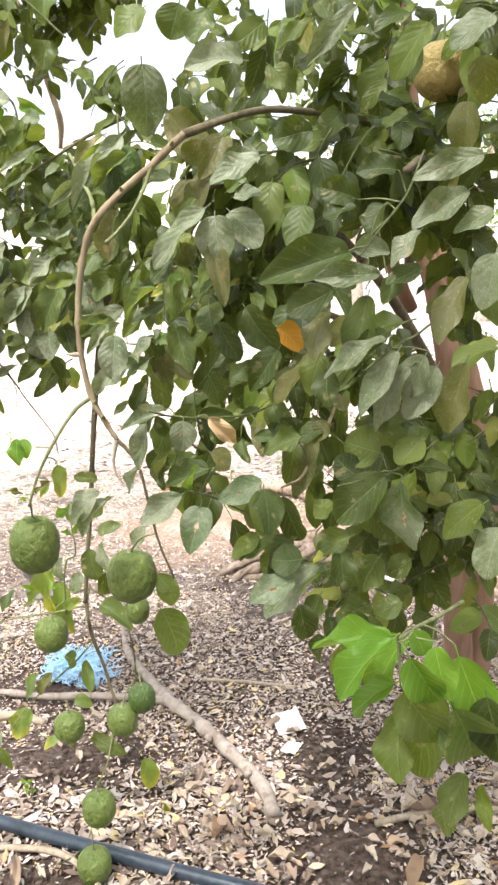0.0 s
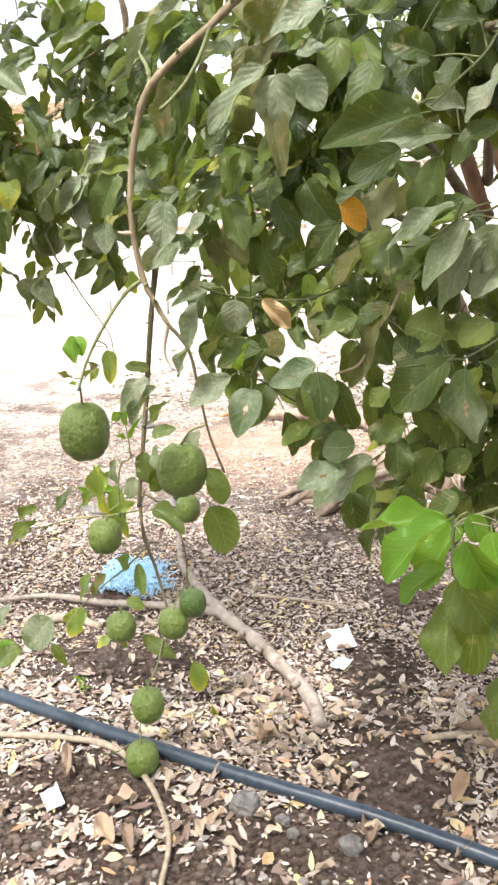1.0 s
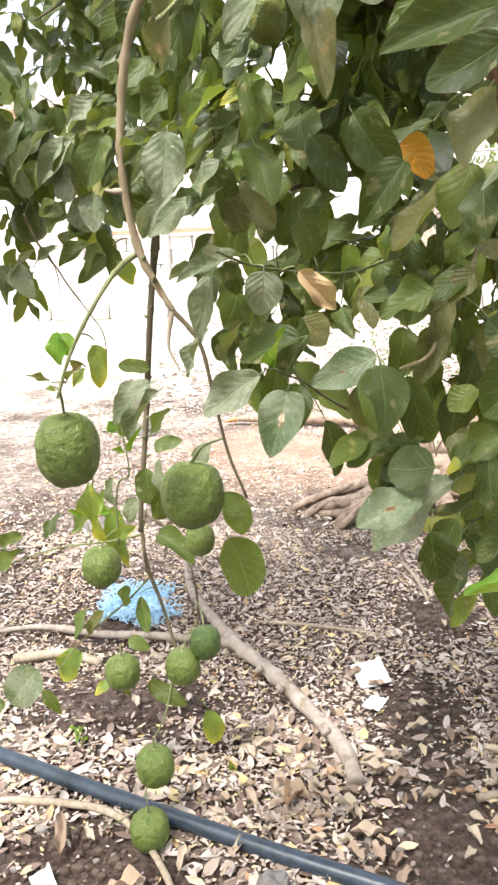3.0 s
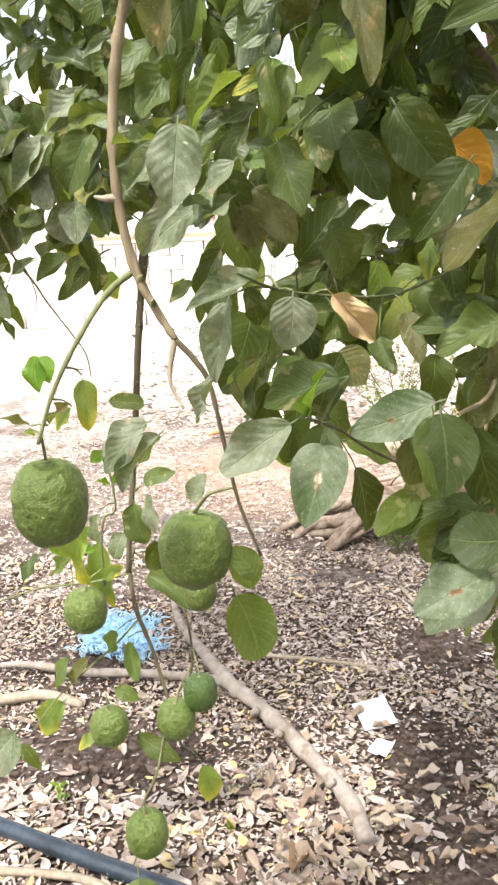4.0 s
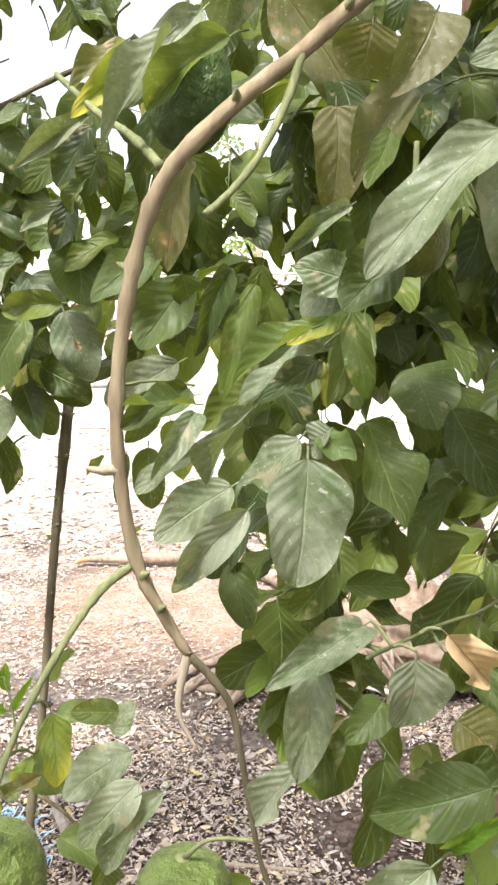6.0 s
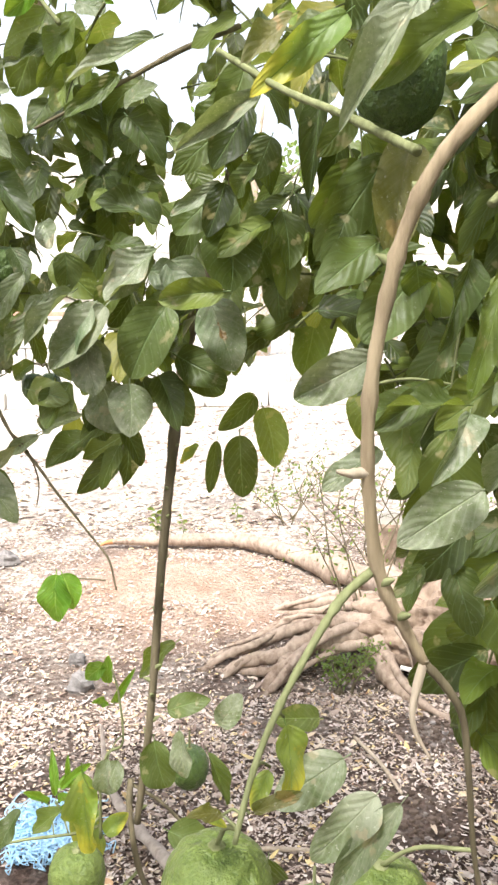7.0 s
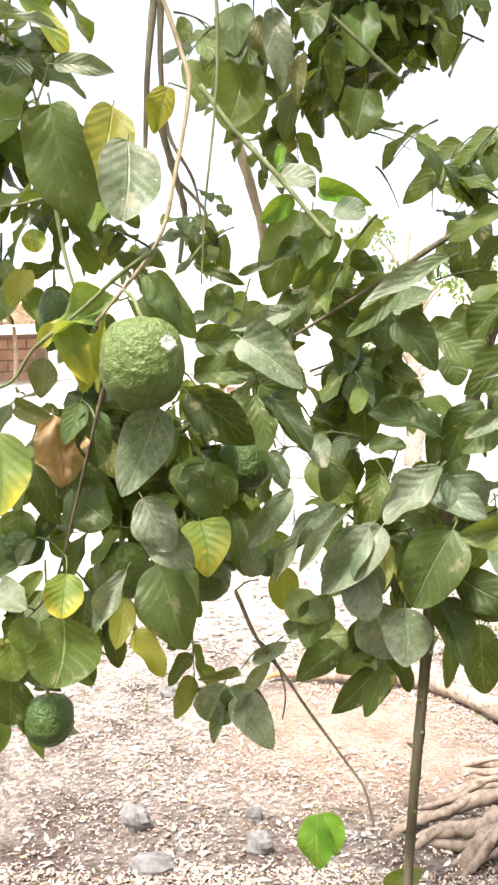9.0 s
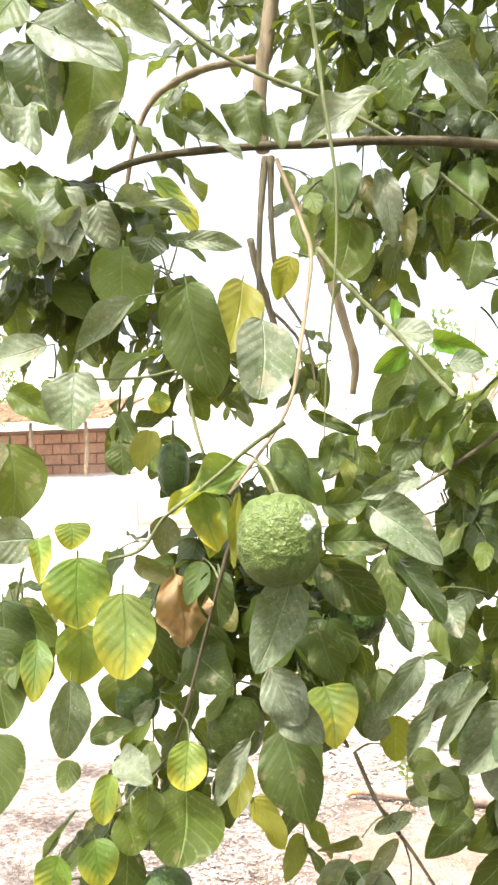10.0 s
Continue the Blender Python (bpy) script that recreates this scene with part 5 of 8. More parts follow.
leaf(spray_d, "p", (-0.030, 1.149, 1.066), (-0.094, 1.135, 1.024), 0.037)
leaf(spray_d, "s", (-0.009, 1.154, 1.049), (-0.023, 1.106, 0.998), 0.046)
leaf(spray_d, "n", (-0.006, 1.218, 1.109), (0.025, 1.216, 1.081), 0.040)
leaf(spray_d, "s", (0.085, 1.156, 1.079), (0.005, 1.170, 1.050), 0.039)
leaf(spray_d, "d", (0.080, 1.147, 1.077), (0.083, 1.127, 1.007), 0.052)
leaf(spray_d, "d", (0.104, 1.140, 1.069), (0.126, 1.158, 0.980), 0.039)
leaf(spray_d, "n", (0.057, 1.176, 1.050), (0.070, 1.182, 0.997), 0.035)
leaf(spray_d, "d", (0.106, 1.177, 0.986), (0.044, 1.169, 0.971), 0.031)
leaf(spray_d, "g", (0.097, 1.195, 0.966), (0.074, 1.173, 0.936), 0.036)
leaf(spray_d, "d", (0.097, 1.167, 0.976), (0.093, 1.177, 0.909), 0.032)
leaf(spray_d, "d", (0.137, 1.114, 0.980), (0.087, 1.132, 0.973), 0.044)
leaf(spray_d, "s", (0.125, 1.125, 0.949), (0.063, 1.085, 0.935), 0.041)
leaf(spray_d, "d", (0.126, 1.087, 0.931), (0.142, 1.085, 0.872), 0.036)
leaf(spray_d, "g", (0.068, 1.196, 0.992), (0.033, 1.150, 0.969), 0.030)
leaf(spray_d, "y", (0.184, 1.192, 0.972), (0.146, 1.152, 0.969), 0.026)
leaf(spray_d, "d", (0.179, 1.187, 1.039), (0.146, 1.181, 1.021), 0.034)
leaf(spray_d, "n", (0.180, 1.184, 0.995), (0.149, 1.172, 0.970), 0.038)
leaf(spray_e, "d", (0.126, 1.228, 1.119), (0.065, 1.212, 1.134), 0.034, 0, variant=5)
leaf(spray_e, "d", (0.132, 1.252, 1.119), (0.105, 1.228, 1.152), 0.031, 0, variant=5)
leaf(spray_e, "d", (0.171, 1.207, 1.153), (0.128, 1.187, 1.133), 0.031)
leaf(spray_e, "d", (0.165, 1.188, 1.256), (0.140, 1.170, 1.199), 0.046)
leaf(spray_e, "n", (0.184, 1.268, 1.179), (0.194, 1.246, 1.163), 0.027)
leaf(spray_e, "d", (0.130, 1.324, 1.075), (0.123, 1.280, 1.047), 0.023)
leaf(spray_e, "d", (0.157, 1.312, 1.089), (0.141, 1.298, 1.046), 0.030)
leaf(spray_e, "n", (0.199, 1.313, 1.091), (0.188, 1.303, 1.031), 0.026)
leaf(spray_e, "y", (0.090, 1.358, 1.201), (0.077, 1.330, 1.164), 0.020)
leaf(spray_e, "n", (0.111, 1.339, 1.222), (0.092, 1.343, 1.172), 0.020)
leaf(spray_e, "d", (0.137, 1.336, 1.212), (0.116, 1.336, 1.187), 0.025)

# upper sprays on the near side
spray_r = limb(tree, "branch", [(0.318, 1.354, 1.532, 0.0017), (0.282, 1.249, 1.461, 0.0016), (0.235, 1.131, 1.407, 0.0013), (0.209, 1.056, 1.376, 0.0011)], TWIG_DARK)
spray_s = limb(tree, "branch", [(0.352, 1.330, 1.299, 0.0017), (0.298, 1.236, 1.270, 0.0016), (0.262, 1.146, 1.264, 0.0013), (0.214, 1.065, 1.240, 0.0011)], TWIG_DARK)
spray_t = limb(tree, "branch", [(0.345, 1.351, 1.092, 0.0017), (0.283, 1.270, 1.071, 0.0016), (0.240, 1.186, 1.077, 0.0013), (0.180, 1.100, 1.085, 0.0012)], TWIG_DARK)
leaf(spray_r, "d", (0.214, 1.195, 1.386), (0.088, 1.149, 1.367), 0.062)
leaf(spray_r, "p", (0.246, 1.139, 1.354), (0.156, 1.123, 1.355), 0.032)
leaf(spray_r, "d", (0.259, 1.124, 1.354), (0.238, 1.106, 1.321), 0.029)
leaf(spray_r, "p", (0.197, 1.091, 1.383), (0.255, 1.111, 1.387), 0.028)
leaf(spray_r, "p", (0.286, 1.094, 1.407), (0.241, 1.086, 1.372), 0.033)
leaf(spray_r, "d", (0.290, 1.109, 1.362), (0.242, 1.089, 1.345), 0.031)
leaf(spray_r, "d", (0.186, 1.109, 1.340), (0.115, 1.127, 1.311), 0.039)
leaf(spray_r, "d", (0.225, 1.132, 1.337), (0.199, 1.110, 1.246), 0.043)
leaf(spray_r, "n", (0.174, 1.143, 1.314), (0.140, 1.121, 1.255), 0.047)
leaf(spray_r, "n", (0.201, 1.133, 1.304), (0.170, 1.149, 1.265), 0.041)
leaf(spray_r, "d", (0.216, 1.242, 1.456), (0.165, 1.220, 1.474), 0.042)
leaf(spray_r, "d", (0.272, 1.249, 1.493), (0.217, 1.237, 1.500), 0.041)
leaf(spray_r, "d", (0.252, 1.214, 1.449), (0.224, 1.188, 1.416), 0.041)
leaf(spray_s, "p", (0.251, 1.102, 1.279), (0.158, 1.098, 1.242), 0.029)
leaf(spray_s, "d", (0.250, 1.132, 1.283), (0.201, 1.104, 1.262), 0.027)
leaf(spray_s, "p", (0.264, 1.122, 1.265), (0.207, 1.092, 1.183), 0.038)
leaf(spray_s, "p", (0.296, 1.115, 1.257), (0.266, 1.133, 1.196), 0.044)
leaf(spray_s, "n", (0.177, 1.238, 1.243), (0.079, 1.254, 1.188), 0.046)
leaf(spray_s, "d", (0.170, 1.139, 1.239), (0.163, 1.113, 1.192), 0.041)
leaf(spray_s, "d", (0.178, 1.312, 1.254), (0.085, 1.266, 1.200), 0.032)
leaf(spray_t, "d", (0.254, 1.144, 1.094), (0.173, 1.146, 1.023), 0.059)
leaf(spray_t, "s", (0.268, 1.157, 1.085), (0.266, 1.145, 0.975), 0.060)
leaf(spray_t, "d", (0.296, 1.151, 1.141), (0.259, 1.131, 1.108), 0.048)
leaf(spray_t, "d", (0.210, 1.164, 1.081), (0.181, 1.162, 1.110), 0.044)
leaf(spray_t, "d", (0.245, 1.181, 1.108), (0.194, 1.177, 1.130), 0.066)
leaf(spray_t, "d", (0.137, 1.178, 1.138), (0.077, 1.176, 1.117), 0.037, 0, variant=5)
leaf(spray_t, "n", (0.172, 1.196, 1.157), (0.142, 1.190, 1.126), 0.030)
leaf(spray_t, "d", (0.246, 1.204, 0.955), (0.208, 1.184, 0.910), 0.055)
leaf(spray_t, "d", (0.290, 1.197, 0.951), (0.251, 1.197, 0.927), 0.046)
leaf(spray_t, "n", (0.153, 1.253, 1.129), (0.133, 1.247, 1.057), 0.032)
leaf(spray_t, "n", (0.142, 1.267, 1.094), (0.118, 1.235, 1.035), 0.032)
leaf(spray_t, "g", (0.205, 1.150, 1.003), (0.146, 1.168, 0.970), 0.037, 0, variant=5)
leaf(spray_t, "d", (0.183, 1.155, 0.989), (0.192, 1.137, 0.924), 0.037, 0, variant=5)
leaf(spray_t, "p", (0.164, 1.183, 0.949), (0.067, 1.153, 0.887), 0.063)
leaf(spray_t, "d", (0.158, 1.139, 0.923), (0.131, 1.137, 0.862), 0.039)
leaf(spray_t, "d", (0.123, 1.162, 0.994), (0.076, 1.166, 0.953), 0.054)
leaf(spray_t, "d", (0.232, 1.194, 0.882), (0.178, 1.160, 0.874), 0.047, 0, variant=5)
leaf(spray_t, "d", (0.274, 1.153, 0.901), (0.228, 1.157, 0.886), 0.038)
leaf(spray_t, "d", (0.163, 1.151, 0.852), (0.139, 1.159, 0.801), 0.040)

# young shoot
shoot = limb(tree, "branch", [(0.348, 1.123, 0.915, 0.0029), (0.306, 1.062, 0.921, 0.0026), (0.268, 1.011, 0.927, 0.0022), (0.244, 0.948, 0.941, 0.0019)], TWIG_GREEN)
leaf(shoot, "b", (0.248, 0.959, 0.946), (0.146, 0.949, 0.937), 0.034, 25)
leaf(shoot, "b", (0.245, 0.932, 0.960), (0.166, 0.904, 0.906), 0.046)
leaf(shoot, "b", (0.246, 0.936, 0.900), (0.183, 0.950, 0.856), 0.040, 10)
leaf(shoot, "b", (0.260, 0.947, 0.959), (0.275, 0.945, 0.925), 0.027)
leaf(shoot, "b", (0.251, 0.916, 0.945), (0.286, 0.914, 0.871), 0.045)
leaf(shoot, "b", (0.284, 0.938, 0.947), (0.291, 0.902, 0.894), 0.041)
leaf(shoot, "g", (0.247, 0.943, 0.890), (0.291, 0.933, 0.809), 0.056)
leaf(shoot, "g", (0.249, 0.962, 0.853), (0.235, 0.924, 0.774), 0.051)
leaf(shoot, "g", (0.306, 0.949, 0.867), (0.342, 0.957, 0.767), 0.073)
leaf(shoot, "d", (0.345, 0.953, 0.881), (0.361, 0.951, 0.781), 0.059)
leaf(shoot, "d", (0.340, 1.016, 0.735), (0.302, 0.992, 0.669), 0.043)
leaf(shoot, "g", (0.357, 1.027, 0.711), (0.359, 0.987, 0.667), 0.021)
leaf(shoot, "g", (0.336, 1.122, 0.615), (0.319, 1.112, 0.556), 0.039)

# back hanging stem with its fruit
leaf(shoot, "b", (0.317, 1.000, 0.913), (0.361, 0.970, 0.767), 0.061)
leaf(shoot, "g", (0.298, 1.060, 0.878), (0.278, 1.020, 0.713), 0.062)
leaf(shoot, "b", (0.266, 1.020, 0.920), (0.209, 0.980, 0.857), 0.046)
stem = limb(tree, "branch", [(-0.262, 2.020, 1.600, 0.0100), (-0.292, 1.990, 1.510, 0.0095), (-0.330, 1.960, 1.370, 0.0088), (-0.359, 1.935, 1.250, 0.0080), (-0.371, 1.916, 1.150, 0.0074), (-0.382, 1.902, 1.050, 0.0068), (-0.392, 1.894, 0.950, 0.0064), (-0.400, 1.882, 0.850, 0.0060), (-0.409, 1.867, 0.750, 0.0056), (-0.422, 1.864, 0.650, 0.0052), (-0.431, 1.870, 0.585, 0.0048)], BARK_DARK)
stem_low = limb(tree, "branch", [(-0.450, 1.967, 0.592, 0.0051), (-0.449, 1.932, 0.560, 0.0047), (-0.437, 1.914, 0.481, 0.0044), (-0.415, 1.921, 0.397, 0.0040), (-0.393, 1.919, 0.305, 0.0037), (-0.365, 1.889, 0.236, 0.0033), (-0.352, 1.868, 0.203, 0.0029)], BARK_DARK)
stem_r = limb(tree, "branch", [(-0.453, 1.967, 0.586, 0.0029), (-0.395, 1.942, 0.562, 0.0027), (-0.348, 1.913, 0.519, 0.0025), (-0.324, 1.891, 0.450, 0.0023), (-0.327, 1.905, 0.365, 0.0022), (-0.338, 1.894, 0.333, 0.0020)], BARK_DARK)
stem_l = limb(tree, "branch", [(-0.460, 1.952, 0.542, 0.0025), (-0.522, 1.912, 0.540, 0.0023), (-0.633, 1.918, 0.521, 0.0021), (-0.699, 1.883, 0.510, 0.0018), (-0.742, 1.875, 0.495, 0.0016)], TWIG_GREEN)
stem_ll = limb(tree, "branch", [(-0.433, 1.934, 0.457, 0.0025), (-0.492, 1.918, 0.395, 0.0022), (-0.542, 1.881, 0.359, 0.0019), (-0.604, 1.868, 0.301, 0.0016), (-0.658, 1.853, 0.232, 0.0014)], TWIG_GREEN)
stem_b = limb(tree, "branch", [(-0.381, 1.866, 0.250, 0.0021), (-0.388, 1.811, 0.183, 0.0019), (-0.422, 1.797, 0.105, 0.0019), (-0.428, 1.750, 0.021, 0.0017), (-0.443, 1.676, 0.026, 0.0015), (-0.472, 1.617, 0.047, 0.0013)], TWIG_GREEN)
leaf(stem_low, "g", (-0.366, 1.964, 0.834), (-0.447, 1.968, 0.774), 0.037, 30)
leaf(stem_low, "g", (-0.146, 1.465, 0.822), (-0.125, 1.477, 0.745), 0.045)
leaf(stem_low, "g", (-0.148, 1.447, 0.767), (-0.109, 1.431, 0.674), 0.070)
leaf(stem_low, "d", (-0.263, 1.505, 0.813), (-0.270, 1.513, 0.746), 0.033)
leaf(stem_low, "d", (-0.391, 1.838, 0.598), (-0.299, 1.804, 0.563), 0.049)
leaf(stem_low, "d", (-0.595, 1.856, 0.629), (-0.629, 1.818, 0.587), 0.031, 30)
leaf(stem_low, "g", (-0.535, 1.863, 0.618), (-0.591, 1.871, 0.574), 0.031)
leaf(stem_low, "d", (-0.678, 1.840, 0.581), (-0.755, 1.842, 0.552), 0.034)
leaf(stem_low, "g", (-0.691, 1.856, 0.544), (-0.772, 1.822, 0.484), 0.037)
leaf(stem_low, "y", (-0.482, 1.863, 0.568), (-0.447, 1.875, 0.595), 0.029)
leaf(stem_low, "g", (-0.468, 1.885, 0.452), (-0.504, 1.885, 0.395), 0.038)
leaf(stem_low, "g", (-0.459, 1.913, 0.418), (-0.438, 1.879, 0.338), 0.032)
leaf(stem_low, "g", (-0.564, 1.862, 0.401), (-0.621, 1.864, 0.319), 0.041)
leaf(stem_low, "n", (-0.521, 1.859, 0.405), (-0.580, 1.855, 0.341), 0.032)
leaf(stem_low, "y", (-0.590, 1.878, 0.292), (-0.676, 1.870, 0.198), 0.060)
leaf(stem_low, "g", (-0.7081, 1.882, 0.181), (-0.670, 1.874, 0.106), 0.030)
leaf(stem_low, "g", (-0.480, 1.860, 0.335), (-0.429, 1.852, 0.313), 0.032)
leaf(stem_low, "g", (-0.446, 1.859, 0.231), (-0.352, 1.817, 0.207), 0.041)
leaf(stem_low, "y", (-0.310, 1.860, 0.175), (-0.283, 1.870, 0.062), 0.050)
leaf(stem_low, "y", (-0.264, 1.853, 0.051), (-0.246, 1.873, -0.034), 0.018)
leaf(stem_low, "y", (-0.535, 1.891, 0.208), (-0.561, 1.847, 0.201), 0.027)
leaf(stem_low, "p", (-0.554, 1.603, 0.420), (-0.612, 1.563, 0.355), 0.076)
leaf(stem_low, "d", (-0.643, 1.624, 0.324), (-0.7084, 1.576, 0.298), 0.046)
leaf(stem_low, "p", (-0.645, 1.587, 0.444), (-0.679, 1.577, 0.404), 0.045)
leaf(stem_low, "b", (-0.681, 1.642, 0.327), (-0.703, 1.598, 0.299), 0.047)
leaf(stem_low, "g", (-0.529, 1.880, 0.245), (-0.479, 1.836, 0.210), 0.029)
leaf(stem_l, "b", (-0.561, 1.917, 0.593), (-0.563, 1.921, 0.668), 0.014)
leaf(stem_l, "b", (-0.557, 1.921, 0.604), (-0.507, 1.891, 0.669), 0.014)
leaf(stem_l, "b", (-0.562, 1.917, 0.590), (-0.502, 1.881, 0.627), 0.014)
leaf(stem_l, "b", (-0.574, 1.929, 0.578), (-0.596, 1.903, 0.617), 0.014)
nub = limb(tree, "branch", [(-0.215, 1.312, 1.247, 0.0040), (-0.228, 1.308, 1.247, 0.0030), (-0.238, 1.306, 1.249, 0.0012)], STICK)
diag = limb(tree, "branch", [(-0.186, 1.335, 1.453, 0.0036), (-0.200, 1.385, 1.474, 0.0034), (-0.220, 1.440, 1.499, 0.0033), (-0.246, 1.500, 1.525, 0.0031), (-0.272, 1.560, 1.555, 0.0030), (-0.309, 1.630, 1.597, 0.0028)], TWIG_GREEN)

# low leaves at the foot of the back stem

# shoot low down
shoot_low = limb(tree, "branch", [(-0.490, 1.893, 0.543, 0.0026), (-0.486, 1.887, 0.636, 0.0023), (-0.474, 1.884, 0.690, 0.0021), (-0.451, 1.885, 0.708, 0.0018), (-0.454, 1.879, 0.787, 0.0016), (-0.462, 1.875, 0.829, 0.0013)], TWIG_GREEN)

# slanting bare twig
slant = limb(tree, "branch", [(-0.616, 1.878, 1.240, 0.0026), (-0.588, 1.867, 1.182, 0.0024), (-0.549, 1.856, 1.134, 0.0021), (-0.525, 1.842, 1.104, 0.0019), (-0.481, 1.833, 1.047, 0.0016), (-0.455, 1.819, 1.016, 0.0014), (-0.444, 1.805, 0.978, 0.0012)], BARK_DARK)
slant_fork = limb(tree, "branch", [(-0.591, 1.862, 1.187, 0.0014), (-0.568, 1.862, 1.162, 0.0013), (-0.554, 1.862, 1.126, 0.0011), (-0.552, 1.862, 1.103, 0.0010), (-0.556, 1.862, 1.079, 0.0008)], BARK_DARK)
slant_tip = limb(tree, "branch", [(-0.458, 1.810, 0.990, 0.0011), (-0.476, 1.810, 0.992, 0.0010), (-0.498, 1.810, 0.993, 0.0007)], BARK_DARK)

# big fruit and its hanging bunch
bunch = limb(tree, "branch", [(-0.689, 1.837, 1.983, 0.0030), (-0.655, 1.798, 1.887, 0.0028), (-0.639, 1.755, 1.828, 0.0025), (-0.647, 1.712, 1.725, 0.0023), (-0.658, 1.668, 1.644, 0.0020), (-0.7089, 1.624, 1.561, 0.0017)], BARK)
bunch_g = limb(tree, "branch", [(-0.655, 1.638, 1.630, 0.0023), (-0.691, 1.639, 1.607, 0.0022), (-0.721, 1.642, 1.583, 0.0020), (-0.751, 1.644, 1.561, 0.0019), (-0.783, 1.646, 1.538, 0.0018), (-0.808, 1.649, 1.507, 0.0016), (-0.845, 1.650, 1.496, 0.0016)], TWIG_GREEN)
bunch_h = limb(tree, "branch", [(-0.790, 1.694, 1.801, 0.0026), (-0.776, 1.688, 1.753, 0.0023), (-0.769, 1.681, 1.694, 0.0022), (-0.757, 1.675, 1.637, 0.0020), (-0.745, 1.668, 1.600, 0.0017)], TWIG_GREEN)
bunch_i = limb(tree, "branch", [(-0.764, 1.660, 1.693, 0.0016), (-0.810, 1.657, 1.685, 0.0015), (-0.872, 1.652, 1.686, 0.0013), (-0.910, 1.648, 1.689, 0.0012)], TWIG_GREEN)
bunch_low = limb(tree, "branch", [(-0.721, 1.717, 1.540, 0.0023), (-0.752, 1.730, 1.448, 0.0021), (-0.779, 1.743, 1.364, 0.0018), (-0.801, 1.754, 1.299, 0.0016), (-0.824, 1.764, 1.257, 0.0014), (-0.869, 1.772, 1.214, 0.0012)], BARK_DARK)
twin = limb(tree, "branch", [(-0.712, 2.162, 1.432, 0.0019), (-0.686, 2.212, 1.370, 0.0016), (-0.658, 2.262, 1.305, 0.0013), (-0.634, 2.313, 1.231, 0.0010)], BARK_DARK)
leaf(twin, "d", (-0.623, 2.304, 1.238), (-0.570, 2.324, 1.211), 0.039)
leaf(twin, "d", (-0.644, 2.310, 1.241), (-0.691, 2.307, 1.211), 0.035)
leaf(twin, "g", (-0.671, 2.292, 1.315), (-0.630, 2.282, 1.292), 0.035)

# upper limbs over the bunch
bough = limb(tree, "branch", [(-0.071, 1.955, 2.009, 0.0074), (-0.209, 1.944, 2.005, 0.0071), (-0.344, 1.933, 2.003, 0.0068), (-0.400, 1.928, 2.009, 0.0065), (-0.491, 1.920, 2.022, 0.0062), (-0.583, 1.912, 2.029, 0.0060), (-0.645, 1.907, 2.030, 0.0057), (-0.755, 1.898, 2.033, 0.0055), (-0.870, 1.889, 2.029, 0.0052), (-0.946, 1.884, 2.008, 0.0049), (-1.033, 1.880, 1.968, 0.0046), (-1.095, 1.879, 1.906, 0.0043)], BARK_DARK)
bough_b = limb(tree, "branch", [(-0.706, 2.123, 2.603, 0.0139), (-0.730, 2.122, 2.435, 0.0130), (-0.746, 2.118, 2.319, 0.0121), (-0.760, 2.113, 2.225, 0.0113), (-0.756, 2.110, 2.121, 0.0104)], BARK)
bough_c = limb(tree, "branch", [(-0.740, 1.975, 2.200, 0.0061), (-0.812, 1.963, 2.189, 0.0055), (-0.864, 1.952, 2.164, 0.0049), (-0.893, 1.945, 2.136, 0.0043), (-0.914, 1.940, 2.086, 0.0037), (-0.927, 1.936, 2.015, 0.0032), (-0.935, 1.933, 1.944, 0.0026)], BARK)
bough_d = limb(tree, "branch", [(-0.731, 1.986, 2.054, 0.0056), (-0.734, 1.950, 1.939, 0.0041), (-0.732, 1.916, 1.811, 0.0026), (-0.727, 1.875, 1.769, 0.0010)], BARK_DARK)
bough_e = limb(tree, "branch", [(-0.722, 1.986, 2.054, 0.0048), (-0.721, 1.972, 1.946, 0.0038), (-0.709, 1.958, 1.854, 0.0029), (-0.672, 1.944, 1.781, 0.0020), (-0.657, 1.930, 1.697, 0.0010)], BARK_DARK)
bough_f = limb(tree, "branch", [(-0.776, 2.670, 2.236, 0.0125), (-0.743, 2.670, 2.165, 0.0120), (-0.703, 2.670, 2.052, 0.0112), (-0.675, 2.670, 1.950, 0.0105), (-0.654, 2.670, 1.860, 0.0098), (-0.661, 2.670, 1.784, 0.0075)], BARK)
dead_fork = limb(tree, "branch", [(-0.879, 2.600, 2.143, 0.0085), (-0.865, 2.600, 2.075, 0.0082), (-0.839, 2.600, 1.982, 0.0078), (-0.821, 2.600, 1.912, 0.0060), (-0.827, 2.600, 1.854, 0.0055), (-0.835, 2.600, 1.796, 0.0040)], BARK_DARK)
dead_fork_side = limb(tree, "branch", [(-0.836, 2.600, 1.976, 0.0042), (-0.796, 2.600, 1.934, 0.0038), (-0.770, 2.600, 1.887, 0.0032), (-0.765, 2.600, 1.752, 0.0018)], BARK_DARK)
cross_twig = limb(tree, "branch", [(-0.530, 1.830, 1.562, 0.0016), (-0.478, 1.850, 1.595, 0.0024), (-0.418, 1.880, 1.635, 0.0030), (-0.349, 1.920, 1.683, 0.0036), (-0.274, 1.970, 1.728, 0.0042)], BARK_DARK)
bough_g = limb(tree, "branch", [(-0.643, 1.809, 2.192, 0.0030), (-0.630, 1.802, 2.093, 0.0027), (-0.623, 1.793, 2.028, 0.0023), (-0.611, 1.786, 1.928, 0.0020), (-0.614, 1.779, 1.820, 0.0016), (-0.626, 1.772, 1.710, 0.0012), (-0.631, 1.763, 1.616, 0.0009)], TWIG_GREEN)
